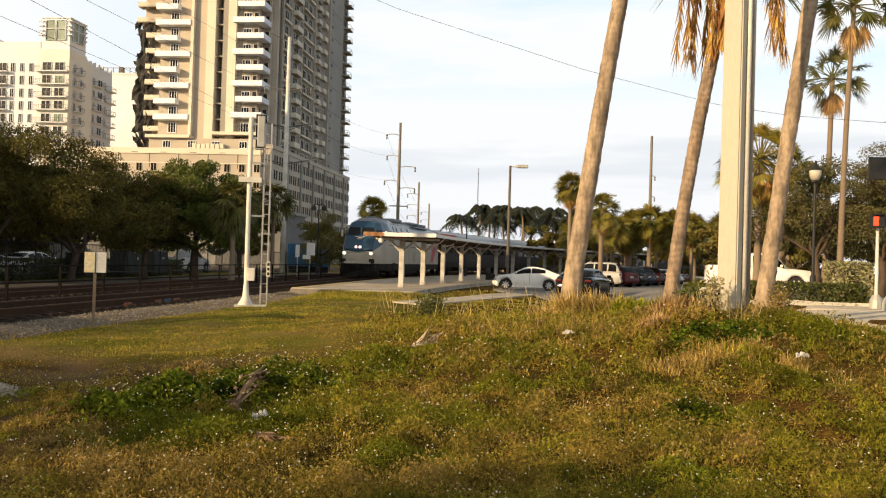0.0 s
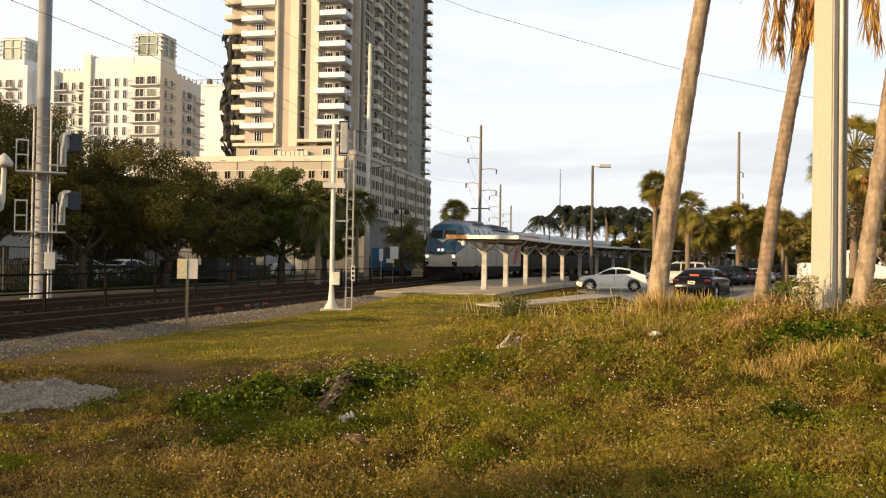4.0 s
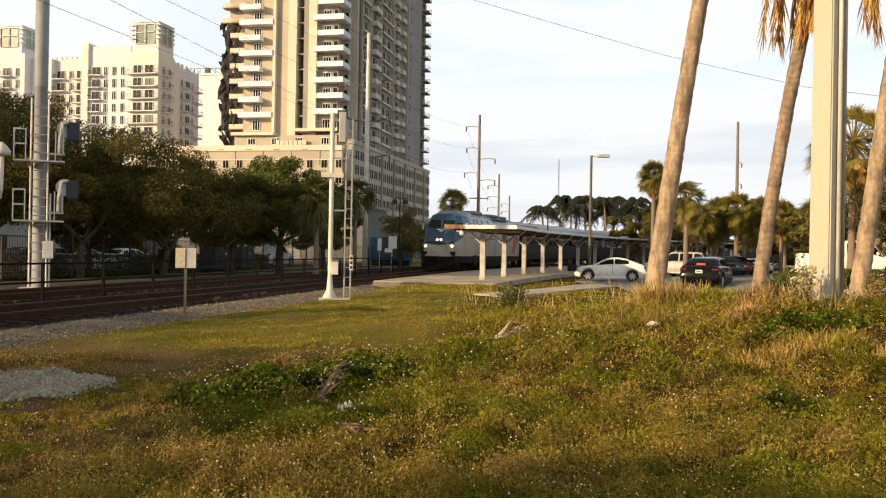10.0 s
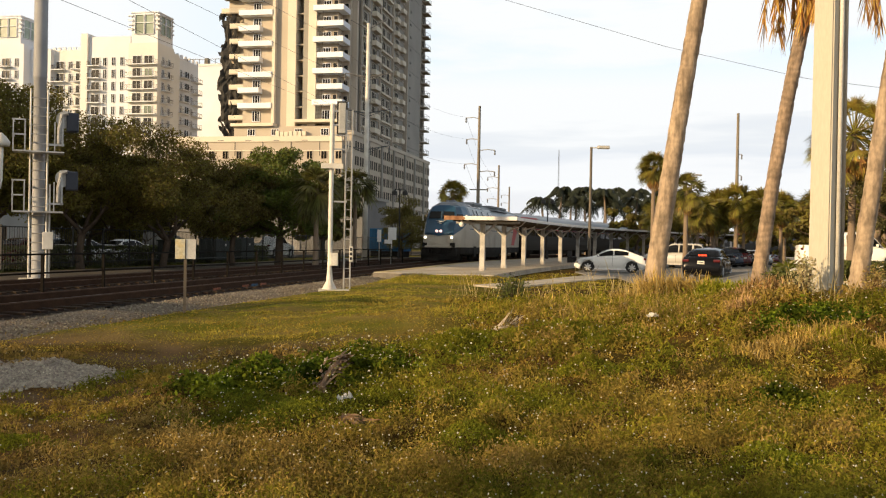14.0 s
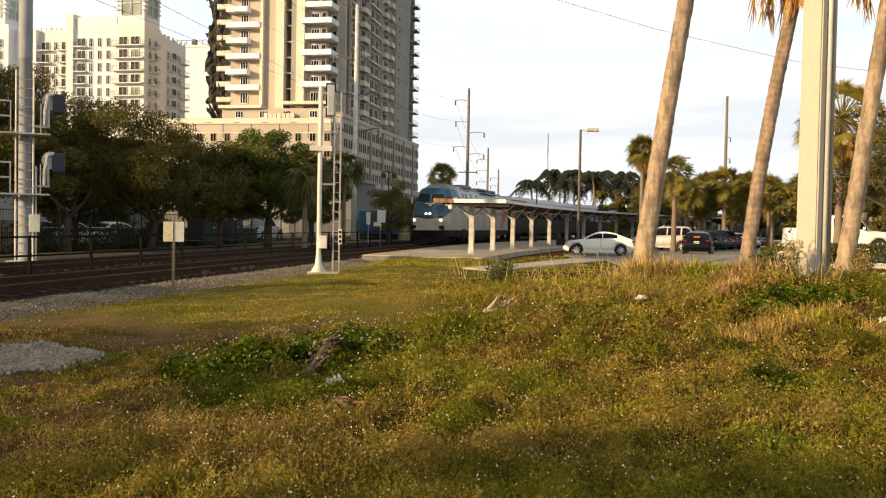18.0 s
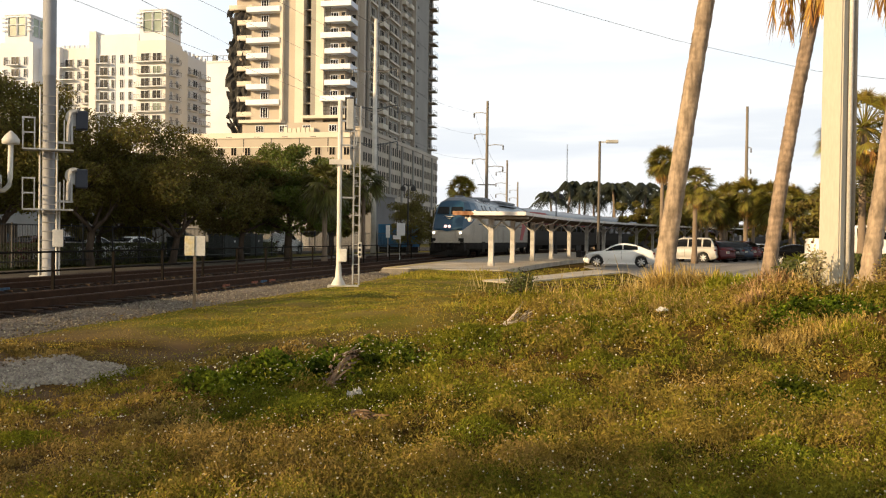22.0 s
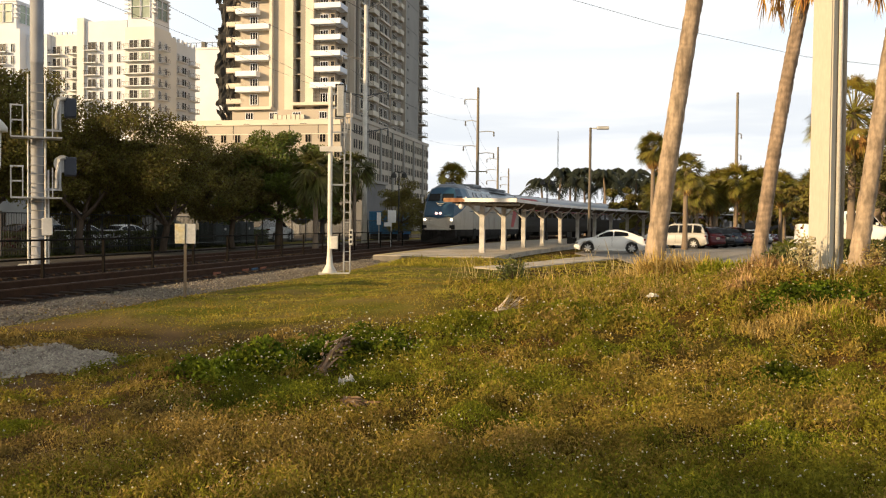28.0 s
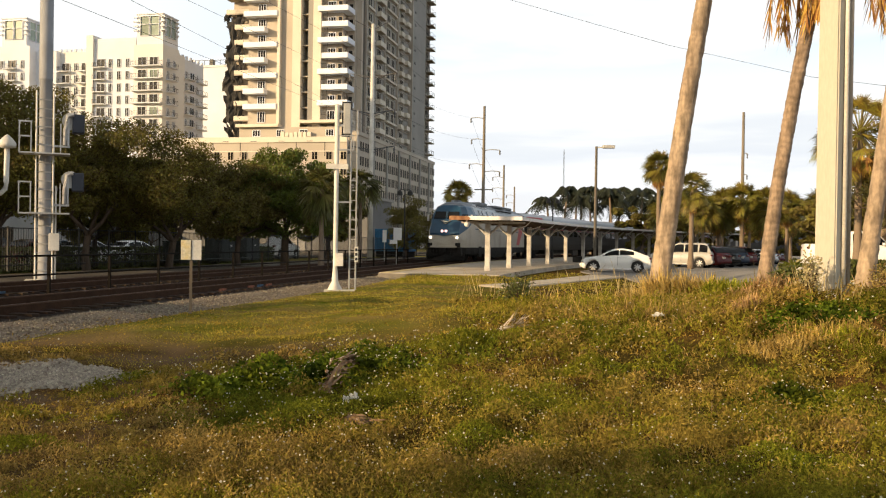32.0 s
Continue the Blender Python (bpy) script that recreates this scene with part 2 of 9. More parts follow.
M["stone"] = mat("ballast_stone", (0.25, 0.21, 0.16), 0.95, var=0.3, scale=8, bump=0.4, island=0.45, spec=0.12)
M["trunk_palm"] = mat("palm_trunk", (0.216, 0.162, 0.112), 0.95, var=0.35, scale=2.5, col2=(0.19, 0.14, 0.10), mix=0.55, bump=0.6, bscale=30, stretch=(1, 1, 2.2))
M["bark"] = mat("bark", (0.085, 0.062, 0.045), 0.95, var=0.35, scale=3, bump=0.7, bscale=18, stretch=(1, 1, 0.3), spec=0.12)
M["oak_leaf"] = mat("oak_leaf", (0.100, 0.088, 0.012), 0.7, var=0.35, scale=0.5, col2=(0.165, 0.125, 0.020), mix=0.55, bump=0, island=0.4, trans=0.35)
M["street_leaf"] = mat("street_leaf", (0.085, 0.088, 0.030), 0.7, var=0.35, scale=0.5, col2=(0.15, 0.125, 0.04), bump=0, island=0.4, trans=0.3)
M["green_leaf"] = mat("broad_leaf", (0.080, 0.108, 0.008), 0.6, var=0.3, scale=0.6, col2=(0.12, 0.13, 0.012), bump=0, island=0.4, trans=0.25)
M["thin_leaf"] = mat("thin_leaf", (0.11, 0.096, 0.016), 0.7, var=0.3, scale=0.6, col2=(0.16, 0.125, 0.026), bump=0, island=0.4, trans=0.3)
M["palm_leaf"] = mat("palm_leaf", (0.165, 0.155, 0.020), 0.55, var=0.3, scale=0.8, col2=(0.29, 0.215, 0.034), bump=0, island=0.4, trans=0.25)
M["wash_leaf"] = mat("street_palm_leaf", (0.075, 0.085, 0.020), 0.5, var=0.3, scale=0.8, col2=(0.15, 0.13, 0.03), bump=0, island=0.4, trans=0.25)
M["dry_skirt"] = mat("dry_skirt", (0.60, 0.40, 0.18), 0.85, var=0.35, scale=2.5, col2=(0.38, 0.24, 0.10), bump=0, island=0.4, trans=0.3)
M["sabal_leaf"] = mat("sabal_leaf", (0.115, 0.115, 0.017), 0.55, var=0.35, scale=0.5, col2=(0.22, 0.17, 0.028), bump=0, island=0.4, trans=0.2)
M["dark_palm"] = mat("dark_palm_leaf", (0.026, 0.032, 0.014), 0.6, var=0.3, scale=0.8, bump=0, island=0.4, trans=0.2)
M["dead_frond"] = mat("dead_frond", (0.62, 0.36, 0.08), 0.8, var=0.4, scale=2.5, col2=(0.32, 0.17, 0.06), mix=0.5, bump=0, island=0.45, trans=0.35)
M["hedge"] = mat("hedge_leaf", (0.080, 0.088, 0.014), 0.6, var=0.3, scale=1, bump=0, island=0.5, trans=0.2)
M["vine"] = mat("vine_leaf", (0.25, 0.24, 0.10), 0.7, var=0.4, scale=3, col2=(0.36, 0.33, 0.19), bump=0, island=0.5, trans=0.2)
M["rubber"] = mat("rubber", (0.02, 0.02, 0.02), 0.85, var=0.2, bump=0.1)
M["car_glass"] = mat("car_glass", (0.012, 0.013, 0.015), 0.08, var=0.1, bump=0, spec=0.35)
M["train_glass"] = mat("train_glass", (0.010, 0.012, 0.014), 0.12, var=0.1, bump=0, spec=0.25)
M["window_glass"] = glass("window_glass", (0.015, 0.015, 0.016))
M["side_glass"] = glass("side_glass", (0.013, 0.0125, 0.012), 0.6, 0.05)
M["green_glass"] = glass("green_glass", (0.27, 0.33, 0.28))
M["head_lamp"] = mat("head_lamp", (0.35, 0.35, 0.34), 0.1, var=0.05, bump=0, spec=0.8)
M["tail_lamp"] = mat("tail_lamp", (0.09, 0.006, 0.006), 0.15, var=0.1, bump=0, spec=0.7)
M["lit_white"] = mat("lit_lamp_white", (0.9, 0.85, 0.7), 0.2, var=0, bump=0, emit=(1.0, 0.9, 0.7, 2.2))
M["lit_pink"] = mat("lit_lamp_pink", (0.9, 0.7, 0.65), 0.2, var=0, bump=0, emit=(1.0, 0.62, 0.55, 1.6))
M["lit_red"] = mat("lit_lamp_red", (0.8, 0.05, 0.02), 0.3, var=0, bump=0, emit=(1.0, 0.06, 0.01, 1.6))
M["grey_plastic"] = mat("grey_plastic", (0.12, 0.12, 0.12), 0.6, bump=0.05)


# ---- mesh helpers ----
def part(name, bm, material, parent=None, label="", smooth=False):
    """Links a bmesh as one mesh object under a thing or a part."""
    me = bpy.data.meshes.new(name)
    bmesh.ops.recalc_face_normals(bm, faces=bm.faces)
    bm.to_mesh(me)
    bm.free()
    me.materials.append(material)
    if smooth:
        for p in me.polygons:
            p.use_smooth = True
    ob = new(name, me)
    if parent is not None:
        ob.parent = parent
    if label:
        ob["label"] = label
    return ob


def link(name, me, parent, m):
    """One more object on a mesh that is there already."""
    ob = new(name, me)
    ob.parent = parent
    ob.matrix_basis = m
    return ob


def thing(name, m, label, category, group="", kind=""):
    ob = new(name)
    ob.empty_display_size = 0.2
    ob.matrix_basis = m
    return tagged(ob, label, category, group, kind)


def box(bm, c, s, m=None, bevel=0.0):
    """A box of size s round c, its edges bevelled where asked."""
    t = Matrix.Translation(c) @ Matrix.Diagonal((*s, 1))
    r = bmesh.ops.create_cube(bm, size=1.0, matrix=(m @ t) if m is not None else t)
    if bevel:
        es = list({e for v in r["verts"] for e in v.link_edges})
        bmesh.ops.bevel(bm, geom=es, offset=bevel, segments=2, affect="EDGES", profile=0.6)
    return bm


def boxes(*items, bevel=0.0):
    bm = bmesh.new()
    for c, s in items:
        box(bm, c, s, bevel=bevel)
    return bm


def ring(bm, centre, axis, r, n, phase=0.0):
    axis = Vector(axis).normalized()
    up = Vector((0, 0, 1)) if abs(axis.z) < 0.95 else Vector((0, 1, 0))
    a = axis.cross(up).normalized()
    b = axis.cross(a)
    return [bm.verts.new(Vector(centre) + (a * math.cos(phase + 2 * math.pi * i / n) + b * math.sin(phase + 2 * math.pi * i / n)) * r) for i in range(n)]


def tube(bm, pts, radii, n=8, caps=True):
    """A tapering tube along a line of points."""
    pts = [Vector(p) for p in pts]
    if not hasattr(radii, "__len__"):
        radii = [radii] * len(pts)
    rings = []
    for i, p in enumerate(pts):
        d = pts[min(i + 1, len(pts) - 1)] - pts[max(i - 1, 0)]
        rings.append(ring(bm, p, d, max(radii[i], 1e-4), n))
    for a, b in zip(rings, rings[1:]):
        for i in range(n):
            bm.faces.new((a[i], a[(i + 1) % n], b[(i + 1) % n], b[i]))
    if caps:
        bm.faces.new(rings[0])
        bm.faces.new(rings[-1][::-1])
    return bm


def lathe(bm, profile, n=16, m=None):
    """A turned shape from (radius, height) pairs."""
    m = m or Matrix()
    rings = [[bm.verts.new(m @ Vector((r * math.cos(2 * math.pi * i / n), r * math.sin(2 * math.pi * i / n), z))) for i in range(n)] for r, z in profile]
    for a, b in zip(rings, rings[1:]):
        for i in range(n):
            bm.faces.new((a[i], a[(i + 1) % n], b[(i + 1) % n], b[i]))
    bm.faces.new(rings[0][::-1])
    bm.faces.new(rings[-1])
    return bm


def loft(bm, sections, caps=True, closed=True):
    """Skins a row of point loops of equal length."""
    loops = [[bm.verts.new(p) for p in s] for s in sections]
    n = len(loops[0])
    for a, b in zip(loops, loops[1:]):
        for i in range(n if closed else n - 1):
            bm.faces.new((a[i], a[(i + 1) % n], b[(i + 1) % n], b[i]))
    if caps and closed:
        bm.faces.new(loops[0][::-1])
        bm.faces.new(loops[-1])
    return bm


def prism(bm, outline, axis, a, b):
    """A polygon of (u, v) pairs pushed out along x, y or z from a to b."""
    def at(u, v, w):
        return (w, u, v) if axis == "x" else (u, w, v) if axis == "y" else (u, v, w)
    return loft(bm, [[at(u, v, a) for u, v in outline], [at(u, v, b) for u, v in outline]])


def raw_mesh(name, verts, faces_flat, sizes, material, parent=None, kind="", label=""):
    """A large mesh straight from arrays."""
    me = bpy.data.meshes.new(name)
    nv, nl, nf = len(verts), len(faces_flat), len(sizes)
    me.vertices.add(nv)
    me.vertices.foreach_set("co", np.asarray(verts, dtype=np.float32).ravel())
    me.loops.add(nl)
    me.loops.foreach_set("vertex_index", np.asarray(faces_flat, dtype=np.int32))
    me.polygons.add(nf)
    starts = np.concatenate([[0], np.cumsum(sizes)[:-1]]).astype(np.int32)
    me.polygons.foreach_set("loop_start", starts)
    me.polygons.foreach_set("loop_total", np.asarray(sizes, dtype=np.int32))
    me.update(calc_edges=True)
    me.materials.append(material)
    ob = new(name, me)
    if parent is not None:
        ob.parent = parent
    return tagged(ob, label=label, kind=kind)


def quads_mesh(name, centre, ax, bx, material, parent=None, kind="", label=""):
    """Many small leaves: diamonds spanned by the arrays ax (half length) and bx (half width) round each centre."""
    n = len(centre)
    v = np.empty((n, 4, 3))
    v[:, 0], v[:, 1], v[:, 2], v[:, 3] = centre - ax, centre + bx, centre + ax, centre - bx
    return raw_mesh(name, v.reshape(-1, 3), np.arange(n * 4), np.full(n, 4), material, parent, kind, label)


# ---- the lie of the land ----
H0 = 0.11           # heading of the railway, radians clockwise from +y
BEND, RADIUS = 57.0, 180.0


def arc(s, off, ox, h0, bend, radius):
    """Straight from (ox, 0) on heading h0, then a right-hand bend: place and heading, off metres to the right."""
    if s <= bend:
        h = h0
        x, y = ox + s * math.sin(h), s * math.cos(h)
    else:
        h = h0 + (s - bend) / radius
        x = ox + bend * math.sin(h0) + radius * (math.cos(h0) - math.cos(h))
        y = bend * math.cos(h0) + radius * (math.sin(h) - math.sin(h0))
    return x + off * math.cos(h), y - off * math.sin(h), h


def track(s, off=0.0):
    """A place beside the near track's centre line, s metres along it, and the heading there."""
    return arc(s, off, -12.44, H0, BEND, RADIUS)


def berth(s, off=0.0):
    """The same for the platform's canopy, which bends away a little sooner."""
    return arc(s, off, -13.0, 0.124, 40.0, 200.0)


def sstep(a, b, x):
    t = np.clip((x - a) / (b - a), 0, 1)
    return t * t * (3 - 2 * t)


def land(x, y):
    """Height of the ground: a weedy mound before the viewer, level by the railway, a little higher towards the street."""
    x, y = np.asarray(x, float), np.asarray(y, float)
    rail_off = x - (-12.44 + y * math.tan(H0))
    mound = 0.86 * np.exp(-((x - 5.5) / np.where(x > 5.5, 2.5, 5.5)) ** 2 - ((y - 15.2) / 4.0) ** 2)
    mound = mound + 0.38 * np.exp(-((x - 4.1) / 1.5) ** 2 - ((y - 12.6) / 1.6) ** 2)
    mound = mound + 0.22 * np.exp(-((x + 1.0) / 4.0) ** 2 - ((y - 19.0) / 5.0) ** 2)
    right = 0.55 * sstep(7.0, 11.0, x - 0.06 * np.clip(y - 30, 0, 200)) * sstep(8, 20, y) * (1 - sstep(39, 64, y))
    dip = -0.10 * np.exp(-((x + 4.5) / 2.5) ** 2 - ((y - 10) / 5) ** 2)
    verge = 0.19 * sstep(36.2, 38.2, y) * (1 - sstep(39.6, 40.6, y)) * sstep(2.6, 4.0, rail_off) * (1 - sstep(-1.2, 0.2, x))
    rough = 0.045 * np.sin(x * 1.3 + 0.7 * y) * np.sin(y * 1.1 - 0.5 * x + 1) + 0.03 * np.sin(2.9 * x - 1.7 * y) * np.sin(2.3 * y + x)
    lumps = np.sin(6.1 * x + 2.3 * y) * np.sin(5.2 * y - 1.9 * x + 0.8) + 0.7 * np.sin(3.7 * x - 4.9 * y + 2.0) * np.sin(6.9 * x + 3.1 * y) + 0.6 * np.sin(9.3 * x + 1.0) * np.sin(8.7 * y + 2.2 * x)
    rough = rough + 0.036 * lumps * sstep(-5.5, -2.5, x) * (1 - sstep(11.5, 15, y))
    fade = sstep(1.5, 5, rail_off) * (1 - sstep(26, 34, y)) + 0.0
    return np.maximum(mound, right) + verge + dip + rough * fade - 0.12 * (1 - sstep(2.2, 3.4, rail_off)) - 0.03


def land_z(x, y):
    return float(land(x, y))


# ---- ground, railway, paving ----
def ground_material():
    m = bpy.data.materials.new("grassy_soil")
    m.use_nodes = True
    nt = m.node_tree
    bsdf = nt.nodes["Principled BSDF"]
    bsdf.inputs["Roughness"].default_value = 0.95
    bsdf.inputs["Specular IOR Level"].default_value = 0.03
    geo = nt.nodes.new("ShaderNodeNewGeometry")
    prev = None
    for scale, a, b, lo, hi in ((0.35, (0.072, 0.060, 0.014), (0.115, 0.068, 0.022), 0.42, 0.6), (3.0, (0.55, 0.5, 0.4), (1.25, 1.2, 1.1), 0.3, 0.7), (22.0, (0.5, 0.5, 0.5), (1.4, 1.35, 1.3), 0.3, 0.7)):
        n = nt.nodes.new("ShaderNodeTexNoise")
        n.inputs["Scale"].default_value, n.inputs["Detail"].default_value = scale, 6.0
        nt.links.new(geo.outputs["Position"], n.inputs["Vector"])
        r = nt.nodes.new("ShaderNodeValToRGB")
        r.color_ramp.elements[0].position, r.color_ramp.elements[1].position = lo, hi
        r.color_ramp.elements[0].color, r.color_ramp.elements[1].color = (*a, 1), (*b, 1)
        nt.links.new(n.outputs["Fac"], r.inputs[0])
        if prev is None:
            prev = r.outputs[0]
        else:
            mx = nt.nodes.new("ShaderNodeMix")
            mx.data_type, mx.blend_type = "RGBA", "MULTIPLY"
            mx.inputs[0].default_value = 1.0
            nt.links.new(prev, mx.inputs[6])
            nt.links.new(r.outputs[0], mx.inputs[7])
            prev = mx.outputs[2]
    patch_n = nt.nodes.new("ShaderNodeTexNoise")
    patch_n.inputs["Scale"].default_value, patch_n.inputs["Detail"].default_value = 0.6, 4.0
    nt.links.new(geo.outputs["Position"], patch_n.inputs["Vector"])
    sep = nt.nodes.new("ShaderNodeSeparateXYZ")
    nt.links.new(geo.outputs["Position"], sep.inputs[0])
    worn = nt.nodes.new("ShaderNodeMapRange")
    worn.inputs["From Min"].default_value, worn.inputs["From Max"].default_value = -1.6, -4.2
    nt.links.new(sep.outputs["X"], worn.inputs["Value"])
    half = nt.nodes.new("ShaderNodeMath")
    half.operation = "MULTIPLY_ADD"
    half.inputs[1].default_value = 5.0
    half.inputs[2].default_value = -1.9
    nt.links.new(patch_n.outputs["Fac"], half.inputs[0])
    both = nt.nodes.new("ShaderNodeMath")
    both.operation, both.use_clamp = "MULTIPLY", True
    nt.links.new(worn.outputs[0], both.inputs[0])
    nt.links.new(half.outputs[0], both.inputs[1])
    earth = nt.nodes.new("ShaderNodeMix")
    earth.data_type = "RGBA"
    earth.inputs[7].default_value = (0.125, 0.083, 0.046, 1)
    nt.links.new(both.outputs[0], earth.inputs[0])
    nt.links.new(prev, earth.inputs[6])
    inner = nt.nodes.new("ShaderNodeMapRange")
    inner.inputs["From Min"].default_value, inner.inputs["From Max"].default_value = 12.8, 14.8
    nt.links.new(sep.outputs["Y"], inner.inputs["Value"])
    outer = nt.nodes.new("ShaderNodeMapRange")
    outer.inputs["From Min"].default_value, outer.inputs["From Max"].default_value = -0.4, -1.8
    nt.links.new(sep.outputs["X"], outer.inputs["Value"])
    turf = nt.nodes.new("ShaderNodeMath")
    turf.operation = "MULTIPLY"
    inner.inputs["To Max"].default_value = 0.75
    nt.links.new(inner.outputs[0], turf.inputs[0])
    nt.links.new(outer.outputs[0], turf.inputs[1])
    lawn = nt.nodes.new("ShaderNodeMix")
    lawn.data_type = "RGBA"
    tint = nt.nodes.new("ShaderNodeValToRGB")
    tint.color_ramp.elements[0].position, tint.color_ramp.elements[1].position = 0.40, 0.62
    tint.color_ramp.elements[0].color, tint.color_ramp.elements[1].color = (0.125, 0.132, 0.014, 1), (0.205, 0.155, 0.040, 1)
    nt.links.new(patch_n.outputs["Fac"], tint.inputs[0])
    nt.links.new(turf.outputs[0], lawn.inputs[0])
    nt.links.new(earth.outputs[2], lawn.inputs[6])
    nt.links.new(tint.outputs[0], lawn.inputs[7])
    nt.links.new(lawn.outputs[2], bsdf.inputs["Base Color"])
    bp = nt.nodes.new("ShaderNodeBump")
    bp.inputs["Strength"].default_value, bp.inputs["Distance"].default_value = 0.8, 0.05
    nt.links.new(n.outputs["Fac"], bp.inputs["Height"])
    nt.links.new(bp.outputs[0], bsdf.inputs["Normal"])
    return m


M["soil"] = ground_material()


def build_ground():
    inner = np.concatenate([np.arange(-34, -8, 0.5), np.arange(-8, 9, 0.16), np.arange(9, 40.01, 0.5)])
    far = 40 * 1.16 ** np.arange(1, 30)
    xs = np.concatenate([-34 - (far[::-1] - 40), inner, far])
    iy = np.concatenate([np.arange(-8, 3, 0.5), np.arange(3, 17, 0.16), np.arange(17, 62.01, 0.5)])
    far_y = 62 * 1.15 ** np.arange(1, 28)
    ys = np.concatenate([-8 - (far_y[::-1] - 62), iy, far_y])
    X, Y = np.meshgrid(xs, ys)
    Z = land(X, Y)
    v = np.stack([X, Y, Z], -1).reshape(-1, 3)
    nx, ny = len(xs), len(ys)
    i = (np.arange(ny - 1)[:, None] * nx + np.arange(nx - 1)[None]).ravel()
    f = np.stack([i, i + 1, i + 1 + nx, i + nx], -1).ravel()
    ob = raw_mesh("ground", v, f, np.full(len(i), 4), M["soil"])
    ob.data.polygons.foreach_set("use_smooth", np.ones(len(i), dtype=bool))
    tagged(ob, "uneven weedy ground of soil and rough grass", "ground", kind="structure")


build_ground()


def patch(name, material, a, b, nv, dz, thick, label, category, parent=None):
    """A paved strip between two lines of points, laid on the land, with a thickness."""
    bm = bmesh.new()
    n = len(a)
    def z(x, y):
        return land_z(x, y) + dz
    top = [[bm.verts.new((*(Vector(p) * (1 - j / nv) + Vector(q) * (j / nv)), 0)) for j in range(nv + 1)] for p, q in zip(a, b)]
    for row in top:
        for v in row:
            v.co.z = z(v.co.x, v.co.y)
    low = [[bm.verts.new(v.co - Vector((0, 0, thick))) for v in row] for row in top]
    for g, flip in ((top, 0), (low, 1)):
        for i in range(n - 1):
            for j in range(nv):
                q = (g[i][j], g[i + 1][j], g[i + 1][j + 1], g[i][j + 1])
                bm.faces.new(q[::-1] if flip else q)
    for i in range(n - 1):
        for j in (0, nv):
            bm.faces.new((top[i][j], top[i + 1][j], low[i + 1][j], low[i][j]))
    for i in (0, n - 1):
        for j in range(nv):
            bm.faces.new((top[i][j], top[i][j + 1], low[i][j + 1], low[i][j]))
    ob = part(name, bm, material, parent)
    return ob if parent else tagged(ob, label, category, kind="structure")


def line(p, q, n):
    p, q = Vector(p), Vector(q)
    return [p.lerp(q, i / (n - 1)) for i in range(n)]


# ballast beds
def build_ballast():
    for k, off in enumerate((0.0, -4.3)):
        bm = bmesh.new()
        rows = []
        rnd = random.Random(4 + k)
        for s in np.arange(-10, 190, 1.0):
            row = []
            for o, z in ((-2.6, -0.2), (-1.9, 0.02), (-0.95, 0.06), (0, 0.02), (0.95, 0.06), (1.9, 0.0), (2.9, -0.2)):
                x, y, h = track(s, off + o + rnd.uniform(-0.07, 0.07))
                row.append(bm.verts.new((x, y, z + rnd.uniform(-0.02, 0.02))))
            rows.append(row)
        for a, b in zip(rows, rows[1:]):
            for i in range(6):
                bm.faces.new((a[i], a[i + 1], b[i + 1], b[i]))
        tagged(part("ballast_bed", bm, M["ballast"]), "grey crushed-stone ballast bed under the railway track", "ballast", kind="structure")
    # dark ballast strip: the shadow round the rails is put into its colour
    rail_shade = mat("shadow_ballast", (0.034, 0.025, 0.019), 0.95, var=0.5, scale=14, col2=(0.016, 0.012, 0.010), bump=0.9, bscale=24, spec=0.1)
    for off in (0.0, -4.3):
        bm = bmesh.new()
        rows = [[bm.verts.new((*track(s, off + o)[:2], (0.075 if abs(o) < 1.3 else 0.05) + 0.012 * math.sin(s * 7 + o * 5))) for o in (-1.45, -0.95, -0.3, 0.3, 0.95, 1.45)] for s in np.arange(-10, 190, 1.0)]
        for a, b in zip(rows, rows[1:]):
            for i in range(5):
                bm.faces.new((a[i], a[i + 1], b[i + 1], b[i]))
        tagged(part("track_bed", bm, rail_shade), "ballast between the rails, shadow put into its dark colour", "ballast", kind="structure")
    # loose stones along the near shoulder
    rs = np.random.RandomState(5)
    n = 10000
    s = rs.uniform(8, 44, n)
    o = rs.uniform(1.40, 3.3, n) * np.where(rs.uniform(0, 1, n) < 0.8, 1, -0.9)
    P = np.array([track(a, b)[:2] for a, b in zip(s, o)])
    prof = np.interp(o, [-2.6, -1.9, -0.95, 0, 0.95, 1.9, 2.9, 3.4], [-0.19, 0.02, 0.06, 0.05, 0.06, 0.0, -0.15, -0.13])
    c = np.stack([P[:, 0], P[:, 1], prof + 0.015], -1)
    r = rs.uniform(0.012, 0.034, n)
    octa = np.array([[1, 0, 0], [0, 1, 0], [-1, 0, 0], [0, -1, 0], [0, 0, 0.8], [0, 0, -0.8]])
    v = c[:, None] + octa[None] * r[:, None, None] * rs.uniform(0.6, 1.2, (n, 6, 3))
    fc = np.array([[0, 1, 4], [1, 2, 4], [2, 3, 4], [3, 0, 4], [1, 0, 5], [2, 1, 5], [3, 2, 5], [0, 3, 5]])
    f = (np.arange(n)[:, None, None] * 6 + fc[None]).ravel()
    tagged(raw_mesh("ballast_stones", v.reshape(-1, 3), f, np.full(n * 8, 3), M["stone"]), "loose grey ballast stones beside the track", "stones", kind="stuff")


build_ballast()


